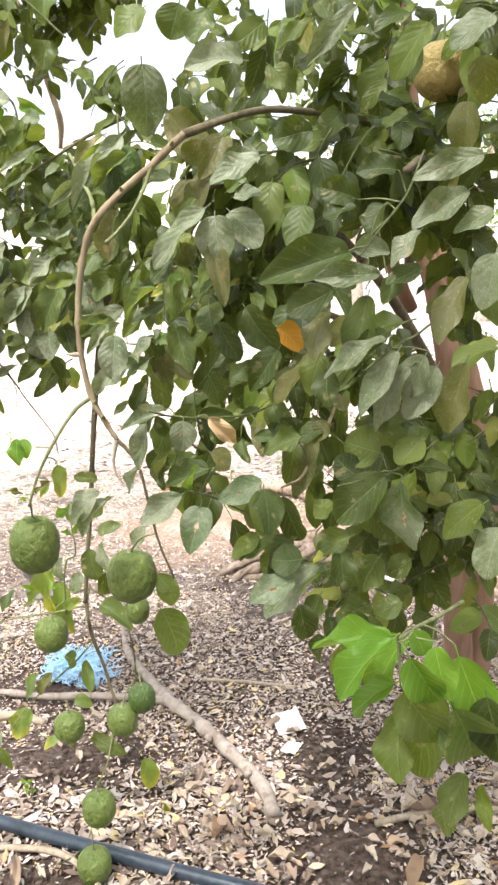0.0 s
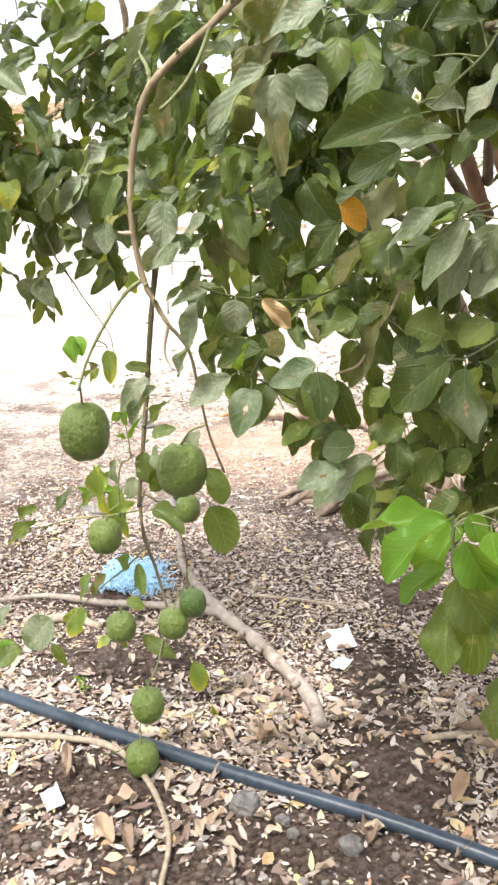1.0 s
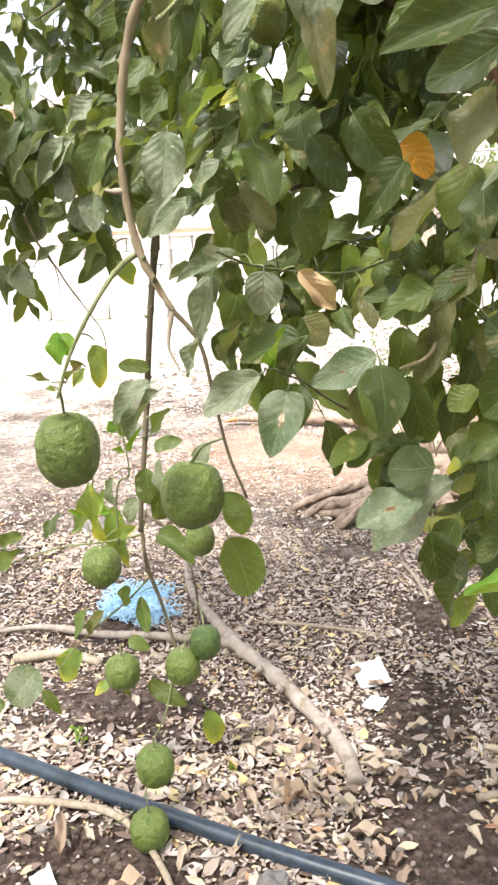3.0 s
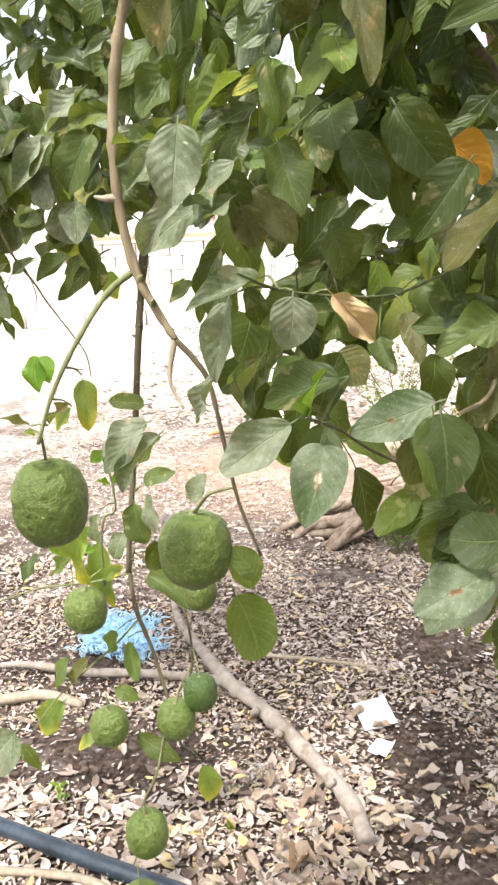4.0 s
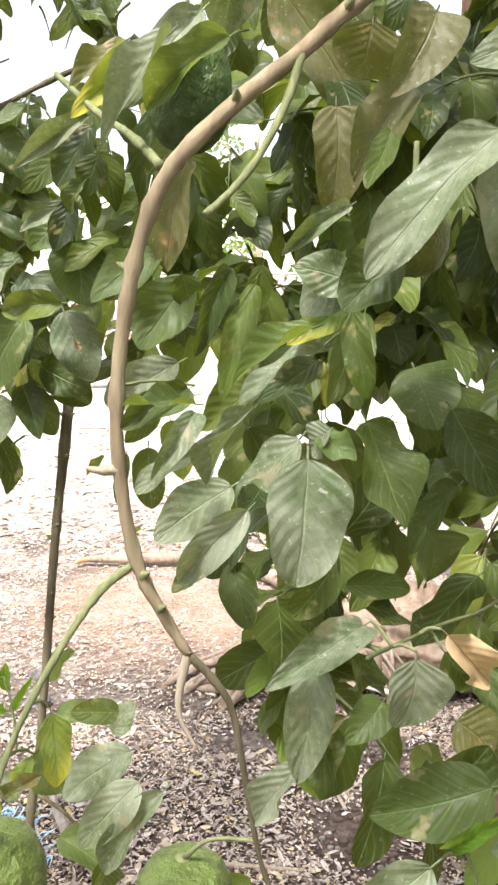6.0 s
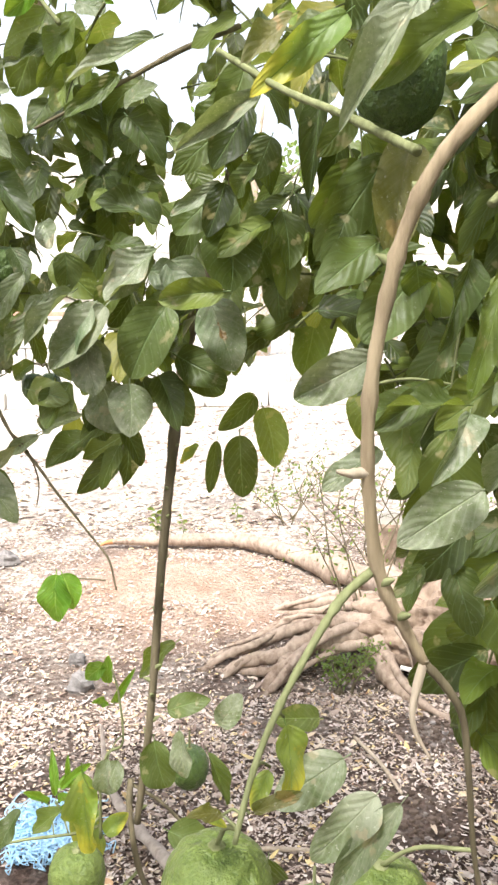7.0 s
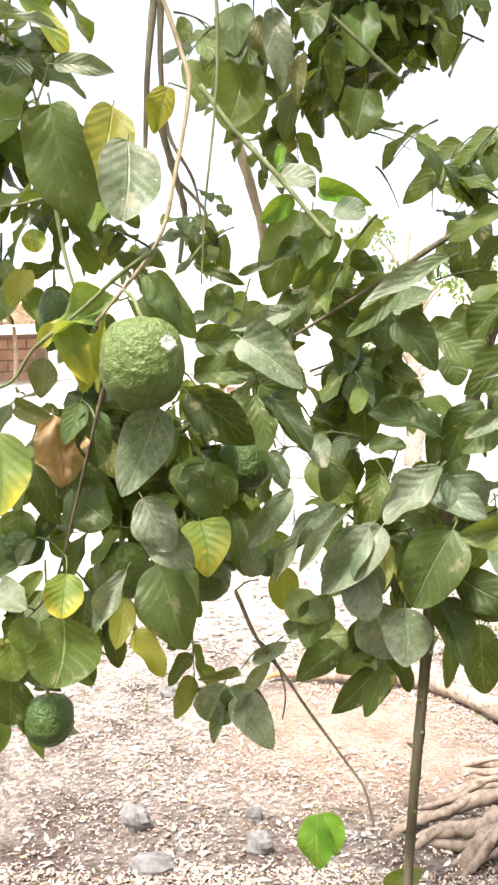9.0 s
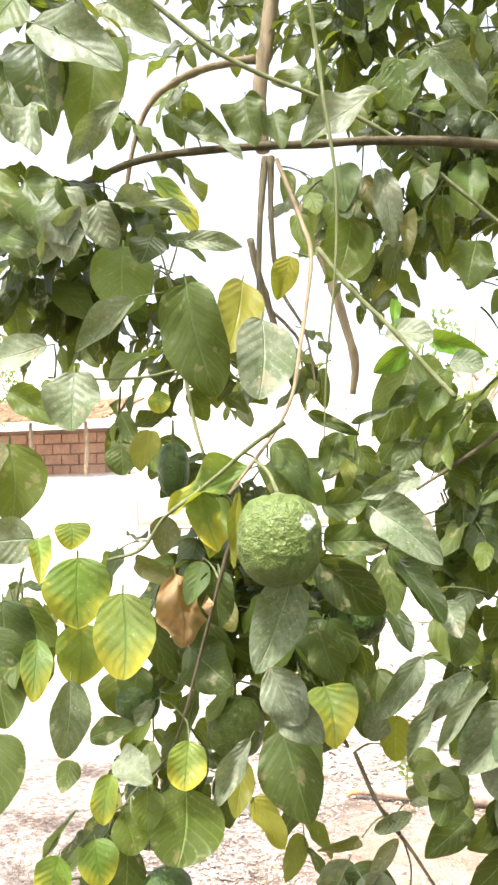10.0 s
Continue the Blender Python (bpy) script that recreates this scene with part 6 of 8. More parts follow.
bough_h = limb(tree, "branch", [(-0.938, 1.906, 2.325, 0.0039), (-0.859, 1.912, 2.251, 0.0037), (-0.791, 1.916, 2.189, 0.0036), (-0.717, 1.919, 2.141, 0.0034), (-0.644, 1.921, 2.102, 0.0031), (-0.552, 1.926, 2.042, 0.0029), (-0.492, 1.929, 1.987, 0.0028), (-0.393, 1.937, 1.891, 0.0026)], TWIG_GREEN)
bough_i = limb(tree, "branch", [(-0.640, 1.832, 1.863, 0.0030), (-0.598, 1.818, 1.803, 0.0029), (-0.551, 1.804, 1.749, 0.0029), (-0.508, 1.789, 1.693, 0.0027), (-0.485, 1.772, 1.663, 0.0026)], TWIG_GREEN)
leaf(spray_r, "g", (0.304, 1.152, 1.655), (0.250, 1.148, 1.595), 0.047)
leaf(spray_r, "p", (0.381, 1.169, 1.662), (0.324, 1.149, 1.628), 0.048)
leaf(spray_r, "d", (0.290, 1.211, 1.654), (0.275, 1.185, 1.603), 0.042)
leaf(spray_r, "n", (0.368, 1.199, 1.627), (0.380, 1.219, 1.564), 0.043)
leaf(spray_r, "n", (0.363, 1.247, 1.584), (0.350, 1.245, 1.506), 0.045)
leaf(spray_r, "p", (0.375, 1.150, 1.497), (0.282, 1.140, 1.476), 0.034)
leaf(spray_r, "p", (0.356, 1.154, 1.458), (0.278, 1.140, 1.412), 0.036)
leaf(spray_r, "p", (0.384, 1.144, 1.429), (0.328, 1.150, 1.409), 0.035)
leaf(spray_r, "p", (0.382, 1.133, 1.381), (0.359, 1.113, 1.310), 0.049)
leaf(spray_r, "n", (0.352, 1.158, 1.355), (0.305, 1.114, 1.273), 0.039)
leaf(spray_r, "n", (0.354, 1.154, 1.246), (0.319, 1.148, 1.145), 0.052)
leaf(spray_r, "p", (0.316, 1.145, 1.240), (0.269, 1.127, 1.169), 0.040)
leaf(spray_r, "p", (0.281, 1.117, 1.244), (0.213, 1.129, 1.158), 0.043)
leaf(spray_r, "g", (0.383, 1.147, 1.051), (0.317, 1.149, 1.003), 0.046)
leaf(spray_r, "p", (0.403, 1.151, 1.018), (0.370, 1.125, 0.951), 0.053)
leaf(arch, "p", (-0.131, 1.494, 1.725), (-0.136, 1.506, 1.601), 0.081)
leaf(arch, "n", (-0.102, 1.514, 1.650), (-0.016, 1.474, 1.540), 0.067)
leaf(arch, "p", (-0.152, 1.440, 1.597), (-0.216, 1.398, 1.519), 0.036)
leaf(arch, "p", (0.088, 1.254, 1.523), (0.007, 1.268, 1.511), 0.040)
leaf(arch, "p", (0.062, 1.279, 1.523), (0.056, 1.235, 1.488), 0.036)
leaf(arch, "d", (0.161, 1.369, 1.573), (0.092, 1.363, 1.560), 0.051)
leaf(arch, "p", (0.056, 1.411, 1.686), (-0.037, 1.379, 1.690), 0.051)
leaf(arch, "g", (-0.162, 1.714, 1.873), (-0.222, 1.682, 1.828), 0.063)
leaf(arch, "d", (-0.079, 1.605, 1.843), (-0.102, 1.605, 1.781), 0.069)
leaf(arch, "d", (-0.016, 1.509, 1.800), (-0.043, 1.483, 1.739), 0.055)
leaf(arch, "g", (0.160, 1.410, 1.742), (0.102, 1.386, 1.708), 0.025)
leaf(arch, "p", (0.225, 1.321, 1.733), (0.148, 1.287, 1.653), 0.031)

leaf(slant, "b", (-0.506, 1.730, 1.035), (-0.511, 1.710, 0.974), 0.042)
leaf(slant, "b", (-0.503, 1.740, 1.030), (-0.486, 1.720, 0.988), 0.034)
leaf(twig_b, "y", (-0.270, 1.310, 1.074), (-0.257, 1.290, 1.022), 0.025)
leaf(twig_b, "y", (-0.280, 1.300, 1.043), (-0.293, 1.280, 1.026), 0.014)
leaf(twig_b, "y", (-0.329, 1.290, 1.019), (-0.314, 1.270, 1.022), 0.008)
leaf(twig_b, "n", (-0.296, 1.270, 1.029), (-0.266, 1.250, 1.057), 0.011)
leaf(twig_b, "n", (-0.313, 1.270, 1.029), (-0.329, 1.250, 1.047), 0.011)
leaf(stem_low, "p", (-0.212, 1.360, 1.013), (-0.274, 1.340, 0.984), 0.038)
leaf(shoot_low, "y", (-0.498, 1.800, 0.730), (-0.491, 1.780, 0.590), 0.042, variant=5)
leaf(shoot_low, "p", (-0.464, 1.830, 0.723), (-0.476, 1.820, 0.660), 0.030)
leaf(stem_low, "p", (-0.201, 1.300, 1.025), (-0.251, 1.280, 0.978), 0.032)
leaf(stem_low, "p", (-0.183, 1.300, 1.018), (-0.239, 1.280, 0.960), 0.023)
leaf(stem_low, "g", (-0.228, 1.400, 1.020), (-0.265, 1.380, 1.033), 0.023)
leaf(stem_low, "g", (-0.105, 1.400, 0.804), (-0.128, 1.380, 0.850), 0.036)
leaf(stem_low, "d", (-0.388, 1.860, 0.769), (-0.325, 1.840, 0.798), 0.036)
leaf(stem_low, "d", (-0.403, 1.850, 0.740), (-0.387, 1.830, 0.657), 0.053)
leaf(stem_low, "p", (-0.364, 1.830, 0.766), (-0.360, 1.810, 0.690), 0.030)
leaf(stem_low, "d", (-0.328, 1.840, 0.725), (-0.286, 1.820, 0.638), 0.022)
leaf(stem_low, "p", (-0.310, 1.900, 0.718), (-0.279, 1.880, 0.775), 0.039)
leaf(shoot_low, "b", (-0.480, 1.950, 0.803), (-0.510, 1.930, 0.790), 0.031)
leaf(shoot_low, "b", (-0.479, 1.950, 0.766), (-0.477, 1.930, 0.818), 0.022)
leaf(shoot_low, "b", (-0.477, 1.950, 0.733), (-0.500, 1.930, 0.749), 0.015)
leaf(shoot_low, "b", (-0.471, 1.950, 0.733), (-0.442, 1.930, 0.791), 0.013)
leaf(shoot_low, "y", (-0.527, 1.980, 0.613), (-0.536, 1.960, 0.457), 0.048)
leaf(shoot_low, "y", (-0.500, 1.970, 0.546), (-0.513, 1.950, 0.456), 0.038)
leaf(shoot_low, "p", (-0.467, 1.970, 0.630), (-0.492, 1.950, 0.575), 0.043)
leaf(shoot_low, "b", (-0.540, 1.980, 0.598), (-0.575, 1.960, 0.583), 0.014)
leaf(shoot_low, "b", (-0.542, 1.980, 0.530), (-0.579, 1.960, 0.548), 0.012)
leaf(shoot_low, "b", (-0.548, 1.980, 0.568), (-0.550, 1.960, 0.627), 0.014)

leaf(arch, "o", (0.093, 1.310, 1.283), (0.131, 1.290, 1.250), 0.041)
leaf(arch, "p", (0.014, 1.215, 1.458), (-0.073, 1.185, 1.385), 0.037)
leaf(arch, "p", (0.018, 1.220, 1.448), (0.017, 1.200, 1.373), 0.059)
leaf(arch, "p", (0.034, 1.225, 1.451), (0.080, 1.205, 1.399), 0.049)
leaf(arch, "p", (0.040, 1.235, 1.466), (0.080, 1.215, 1.473), 0.027)
leaf(arch, "g", (0.029, 1.250, 1.474), (0.069, 1.230, 1.497), 0.024)
leaf(spray_t, "d", (0.070, 1.220, 1.111), (0.114, 1.220, 1.148), 0.034, 0, variant=5)
leaf(spray_t, "n", (0.065, 1.240, 0.997), (0.087, 1.220, 0.950), 0.041)
leaf(spray_t, "g", (0.074, 1.150, 1.075), (0.085, 1.130, 1.006), 0.041)
leaf(spray_s, "d", (0.106, 1.200, 1.262), (0.059, 1.180, 1.207), 0.041)

# the hanging leaves of the far side, branch by branch
leaf(bough, "p", (-0.920, 1.620, 2.068), (-0.814, 1.589, 2.003), 0.060)
leaf(bough, "g", (-0.859, 1.660, 2.070), (-0.857, 1.623, 1.945), 0.075)
leaf(bough, "d", (-0.920, 1.640, 2.061), (-0.894, 1.600, 1.958), 0.068)
leaf(bough, "d", (-0.969, 1.660, 2.053), (-0.933, 1.613, 1.942), 0.045)
leaf(bough, "g", (-0.948, 1.660, 2.130), (-0.977, 1.614, 2.061), 0.061)
leaf(bough, "d", (-0.729, 1.840, 2.079), (-0.718, 1.815, 2.003), 0.053, 0, variant=5)
leaf(bough, "d", (-0.697, 1.860, 2.059), (-0.679, 1.818, 2.000), 0.042, 0, variant=5)
leaf(bough, "d", (-0.829, 1.900, 2.087), (-0.766, 1.863, 2.040), 0.041, 0, variant=5)
leaf(bough, "p", (-0.802, 1.860, 2.041), (-0.732, 1.813, 1.993), 0.025)
leaf(bough, "n", (-0.589, 1.960, 2.006), (-0.564, 1.945, 1.934), 0.029)
leaf(bough, "g", (-0.445, 2.000, 2.030), (-0.445, 1.951, 1.928), 0.057)
leaf(bunch_h, "p", (-0.914, 1.620, 1.982), (-0.898, 1.583, 1.914), 0.041, 0, variant=5)
leaf(bunch_h, "p", (-0.803, 1.600, 1.960), (-0.868, 1.599, 1.900), 0.028)
leaf(bunch_h, "d", (-0.954, 1.620, 1.915), (-0.947, 1.597, 1.851), 0.060, 0, variant=5)
leaf(bunch_h, "d", (-0.927, 1.620, 1.900), (-0.848, 1.573, 1.810), 0.063, 0, variant=5)
leaf(bunch_h, "p", (-0.872, 1.600, 1.880), (-0.851, 1.568, 1.803), 0.050)
leaf(bunch_h, "p", (-0.843, 1.620, 1.866), (-0.826, 1.614, 1.815), 0.037)
leaf(bunch_h, "d", (-0.803, 1.680, 1.846), (-0.815, 1.668, 1.814), 0.045)
leaf(bunch_h, "g", (-0.851, 1.720, 1.856), (-0.845, 1.693, 1.771), 0.076)
leaf(bunch_h, "p", (-0.847, 1.660, 1.878), (-0.752, 1.631, 1.858), 0.020)
leaf(bunch_h, "y", (-0.815, 1.700, 1.925), (-0.756, 1.699, 1.854), 0.027)
leaf(bunch_h, "p", (-0.779, 1.700, 1.843), (-0.709, 1.689, 1.830), 0.025)
leaf(bunch_h, "d", (-0.753, 1.630, 1.784), (-0.725, 1.616, 1.664), 0.068)
leaf(bunch_h, "q", (-0.702, 1.680, 1.793), (-0.708, 1.634, 1.705), 0.051)
leaf(bunch_h, "p", (-0.813, 1.660, 1.772), (-0.867, 1.620, 1.722), 0.034)
leaf(bunch_h, "y", (-0.822, 1.750, 1.686), (-0.819, 1.750, 1.657), 0.028)
leaf(bunch_i, "d", (-0.979, 1.640, 1.856), (-0.895, 1.595, 1.815), 0.047)
leaf(bunch_i, "p", (-0.898, 1.600, 1.793), (-0.843, 1.577, 1.842), 0.024)
leaf(bunch_i, "p", (-0.899, 1.640, 1.723), (-0.975, 1.633, 1.710), 0.043)
leaf(bunch_i, "p", (-0.876, 1.640, 1.698), (-0.866, 1.609, 1.630), 0.060)
leaf(bunch_i, "g", (-1.003, 1.720, 1.691), (-0.931, 1.714, 1.652), 0.039)
leaf(bunch_i, "q", (-0.833, 1.750, 1.642), (-0.829, 1.706, 1.593), 0.035)
leaf(bunch_i, "d", (-0.888, 1.800, 1.631), (-0.882, 1.790, 1.589), 0.043)
leaf(bunch_i, "d", (-1.040, 1.800, 1.642), (-1.027, 1.789, 1.532), 0.084)
leaf(bunch_i, "n", (-1.057, 1.780, 1.636), (-1.025, 1.731, 1.584), 0.046)
leaf(bunch, "p", (-0.672, 1.620, 1.737), (-0.667, 1.582, 1.651), 0.059)
leaf(bunch, "q", (-0.658, 1.740, 1.831), (-0.677, 1.732, 1.782), 0.033)
leaf(bunch, "g", (-0.685, 1.700, 1.600), (-0.640, 1.659, 1.560), 0.051, 0, variant=5)
leaf(bunch, "g", (-0.680, 1.680, 1.619), (-0.620, 1.656, 1.559), 0.037)
leaf(bunch, "q", (-0.698, 1.620, 1.570), (-0.697, 1.585, 1.495), 0.013)
leaf(bunch, "p", (-0.649, 1.640, 1.486), (-0.679, 1.591, 1.402), 0.053)
leaf(bunch, "d", (-0.635, 1.660, 1.499), (-0.566, 1.659, 1.439), 0.047)
leaf(bunch_g, "p", (-0.967, 1.740, 1.514), (-1.019, 1.696, 1.510), 0.055)
leaf(bunch_g, "y", (-0.939, 1.760, 1.534), (-0.929, 1.746, 1.504), 0.044)
leaf(bunch_g, "y", (-0.970, 1.740, 1.515), (-0.942, 1.692, 1.481), 0.027)
leaf(bunch_g, "y", (-0.910, 1.720, 1.501), (-0.899, 1.693, 1.422), 0.079)
leaf(bunch_g, "y", (-0.856, 1.720, 1.463), (-0.845, 1.686, 1.367), 0.071)
leaf(bunch_g, "y", (-0.926, 1.760, 1.420), (-0.922, 1.750, 1.340), 0.065)
leaf(bunch_g, "y", (-0.981, 1.760, 1.399), (-0.959, 1.713, 1.339), 0.036)
leaf(bunch_g, "d", (-1.060, 1.820, 1.439), (-1.033, 1.785, 1.344), 0.079)
leaf(bunch_g, "y", (-0.684, 1.660, 1.591), (-0.785, 1.645, 1.551), 0.035, 0, variant=5)
leaf(bunch_g, "y", (-0.750, 1.660, 1.572), (-0.728, 1.644, 1.506), 0.035, 0, variant=5)
leaf(bunch_g, "p", (-0.575, 1.640, 1.547), (-0.517, 1.598, 1.506), 0.047)
leaf(bunch_low, "d", (-1.077, 1.800, 1.411), (-1.013, 1.752, 1.297), 0.075)
leaf(bunch_low, "d", (-1.034, 1.760, 1.288), (-1.012, 1.715, 1.206), 0.067)
leaf(bunch_low, "p", (-0.928, 1.740, 1.360), (-0.925, 1.725, 1.264), 0.045)
leaf(bunch_low, "d", (-0.907, 1.840, 1.346), (-0.897, 1.822, 1.289), 0.067)
leaf(bunch_low, "g", (-0.869, 1.800, 1.360), (-0.872, 1.792, 1.318), 0.048)
leaf(bunch_low, "d", (-0.928, 1.780, 1.272), (-0.871, 1.773, 1.295), 0.034)
leaf(bunch_low, "p", (-0.831, 1.760, 1.329), (-0.859, 1.757, 1.297), 0.021)
leaf(bunch_low, "r", (-0.805, 1.750, 1.479), (-0.789, 1.735, 1.392), 0.061, 0, variant=6)
leaf(bunch_low, "n", (-0.868, 1.780, 1.484), (-0.805, 1.750, 1.460), 0.025)
leaf(bunch_low, "d", (-0.779, 1.800, 1.416), (-0.776, 1.800, 1.342), 0.063)
leaf(bunch_low, "g", (-0.773, 1.760, 1.489), (-0.784, 1.726, 1.444), 0.031)
leaf(bunch_low, "d", (-0.756, 1.760, 1.481), (-0.753, 1.743, 1.416), 0.045)
leaf(bunch_low, "y", (-0.737, 1.700, 1.565), (-0.741, 1.676, 1.498), 0.034, 0, variant=5)
leaf(bunch_low, "n", (-0.814, 1.760, 1.542), (-0.827, 1.757, 1.492), 0.038)
leaf(bunch_low, "d", (-0.631, 1.680, 1.511), (-0.560, 1.643, 1.515), 0.036)
leaf(bunch_low, "d", (-0.640, 1.840, 1.414), (-0.613, 1.840, 1.356), 0.038)
leaf(bunch_low, "d", (-0.649, 1.800, 1.409), (-0.629, 1.798, 1.341), 0.042)
leaf(bunch_low, "p", (-0.686, 1.680, 1.390), (-0.651, 1.671, 1.331), 0.047)
leaf(bunch_low, "y", (-0.639, 1.760, 1.353), (-0.620, 1.712, 1.307), 0.058)
leaf(bunch_low, "p", (-0.709, 1.720, 1.308), (-0.752, 1.710, 1.231), 0.027)
leaf(bunch_low, "d", (-0.688, 1.760, 1.308), (-0.662, 1.722, 1.211), 0.070)
leaf(bunch_low, "q", (-0.747, 1.820, 1.250), (-0.742, 1.773, 1.198), 0.034)
leaf(bunch_low, "q", (-0.734, 1.800, 1.213), (-0.684, 1.783, 1.167), 0.034)
leaf(bunch_low, "y", (-0.782, 1.720, 1.300), (-0.778, 1.689, 1.254), 0.045)
leaf(bunch_low, "g", (-0.786, 1.720, 1.253), (-0.781, 1.674, 1.183), 0.083)
leaf(bunch_low, "g", (-0.816, 1.680, 1.260), (-0.807, 1.663, 1.223), 0.034)
leaf(bunch_low, "p", (-0.860, 1.700, 1.280), (-0.809, 1.654, 1.279), 0.038)
leaf(bunch_low, "y", (-0.870, 1.720, 1.260), (-0.874, 1.693, 1.212), 0.031)
leaf(bunch_low, "g", (-0.859, 1.720, 1.218), (-0.835, 1.704, 1.180), 0.045)
leaf(bunch_low, "y", (-0.884, 1.700, 1.198), (-0.866, 1.684, 1.152), 0.044)
leaf(bunch_low, "d", (-0.860, 1.740, 1.177), (-0.861, 1.731, 1.111), 0.045)
leaf(bunch_low, "y", (-0.924, 1.700, 1.178), (-0.937, 1.696, 1.122), 0.049)
leaf(bunch_low, "p", (-0.906, 1.720, 1.221), (-0.959, 1.713, 1.155), 0.010)
leaf(bunch_low, "d", (-0.956, 1.800, 1.243), (-0.952, 1.766, 1.216), 0.031)
leaf(bunch_low, "d", (-0.647, 1.860, 1.411), (-0.664, 1.837, 1.355), 0.051)
leaf(bunch_low, "g", (-0.689, 1.880, 1.411), (-0.650, 1.839, 1.352), 0.052)
leaf(bunch_low, "p", (-0.686, 1.700, 1.364), (-0.636, 1.668, 1.317), 0.043)
leaf(bunch_low, "d", (-0.809, 1.800, 1.384), (-0.746, 1.760, 1.347), 0.063)
leaf(bough_g, "d", (-0.636, 1.720, 1.547), (-0.583, 1.719, 1.552), 0.036)
leaf(bough_g, "d", (-0.653, 1.900, 2.227), (-0.641, 1.895, 2.169), 0.055)
leaf(diag, "p", (-0.521, 1.700, 1.577), (-0.579, 1.661, 1.558), 0.025)
leaf(diag, "d", (-0.564, 1.720, 1.507), (-0.520, 1.702, 1.449), 0.034)
leaf(diag, "d", (-0.572, 1.760, 1.498), (-0.558, 1.731, 1.433), 0.040)
leaf(diag, "p", (-0.526, 1.740, 1.393), (-0.576, 1.714, 1.327), 0.029)
leaf(diag, "p", (-0.479, 1.740, 1.375), (-0.537, 1.701, 1.331), 0.027)
leaf(diag, "d", (-0.490, 1.780, 1.417), (-0.489, 1.775, 1.367), 0.035)
leaf(diag, "p", (-0.508, 1.740, 1.447), (-0.493, 1.703, 1.416), 0.027)
leaf(diag, "d", (-0.368, 1.740, 1.440), (-0.438, 1.725, 1.478), 0.038)
leaf(diag, "p", (-0.370, 1.700, 1.419), (-0.434, 1.680, 1.360), 0.039)
leaf(diag, "s", (-0.443, 1.700, 1.357), (-0.498, 1.693, 1.288), 0.046)
leaf(diag, "p", (-0.505, 1.720, 1.364), (-0.553, 1.701, 1.294), 0.017)
leaf(diag, "p", (-0.465, 1.710, 1.371), (-0.518, 1.661, 1.324), 0.018)
leaf(diag, "d", (-0.559, 1.720, 1.496), (-0.506, 1.681, 1.439), 0.034)
leaf(diag, "d", (-0.569, 1.840, 1.425), (-0.541, 1.801, 1.385), 0.028)
leaf(diag, "d", (-0.521, 1.850, 1.415), (-0.468, 1.823, 1.364), 0.050)
leaf(diag, "p", (-0.363, 1.660, 1.621), (-0.457, 1.624, 1.571), 0.022)
leaf(diag, "d", (-0.409, 1.720, 1.601), (-0.467, 1.683, 1.548), 0.022)
leaf(diag, "p", (-0.429, 1.710, 1.357), (-0.495, 1.674, 1.292), 0.045)
leaf(diag, "d", (-0.437, 1.780, 1.465), (-0.388, 1.756, 1.493), 0.027)
leaf(diag, "p", (-0.377, 1.700, 1.419), (-0.433, 1.689, 1.360), 0.038)
leaf(slant, "d", (-0.665, 1.800, 1.293), (-0.650, 1.754, 1.239), 0.030)
leaf(slant, "d", (-0.519, 2.000, 1.159), (-0.476, 1.960, 1.146), 0.054)
leaf(slant, "d", (-0.478, 1.860, 1.180), (-0.531, 1.817, 1.156), 0.043)
leaf(slant, "p", (-0.543, 1.860, 1.180), (-0.595, 1.858, 1.153), 0.021)
leaf(slant, "n", (-0.610, 1.880, 1.137), (-0.648, 1.833, 1.139), 0.014)
leaf(slant, "p", (-0.617, 1.800, 1.151), (-0.641, 1.795, 1.099), 0.053)
leaf(slant, "d", (-0.586, 1.800, 1.151), (-0.598, 1.783, 1.104), 0.060)
leaf(slant, "d", (-0.619, 1.860, 1.354), (-0.597, 1.836, 1.270), 0.032)
leaf(slant, "g", (-0.585, 1.900, 1.341), (-0.583, 1.862, 1.290), 0.039)
leaf(slant, "p", (-0.609, 1.780, 1.143), (-0.559, 1.745, 1.098), 0.045)
leaf(slant, "p", (-0.615, 1.800, 1.133), (-0.638, 1.785, 1.075), 0.016)
leaf(slant, "n", (-0.560, 1.800, 1.178), (-0.603, 1.753, 1.138), 0.017)
leaf(slant, "p", (-0.556, 1.900, 1.175), (-0.504, 1.868, 1.206), 0.027)
leaf(slant, "d", (-0.554, 1.950, 1.224), (-0.512, 1.921, 1.199), 0.039)
leaf(slant, "q", (-0.521, 2.000, 1.190), (-0.523, 1.999, 1.138), 0.036)
leaf(slant, "d", (-0.490, 1.800, 1.261), (-0.521, 1.767, 1.204), 0.042)
leaf(slant, "d", (-0.499, 1.820, 1.301), (-0.482, 1.809, 1.356), 0.028)
leaf(slant, "d", (-0.549, 1.800, 1.247), (-0.499, 1.766, 1.245), 0.042)
leaf(slant, "p", (-0.582, 1.840, 1.263), (-0.586, 1.808, 1.315), 0.033)
leaf(twin, "q", (-0.570, 2.100, 1.232), (-0.570, 2.082, 1.161), 0.050)
leaf(twin, "y", (-0.530, 2.200, 1.140), (-0.518, 2.174, 1.081), 0.048)
leaf(bough_i, "b", (-0.548, 1.900, 1.810), (-0.549, 1.850, 1.772), 0.015)
leaf(bough_i, "p", (-0.568, 1.860, 1.756), (-0.504, 1.852, 1.753), 0.042)
leaf(bough_i, "b", (-0.530, 1.900, 1.745), (-0.578, 1.898, 1.715), 0.029)
leaf(bough_i, "b", (-0.508, 1.920, 1.757), (-0.451, 1.871, 1.729), 0.028)
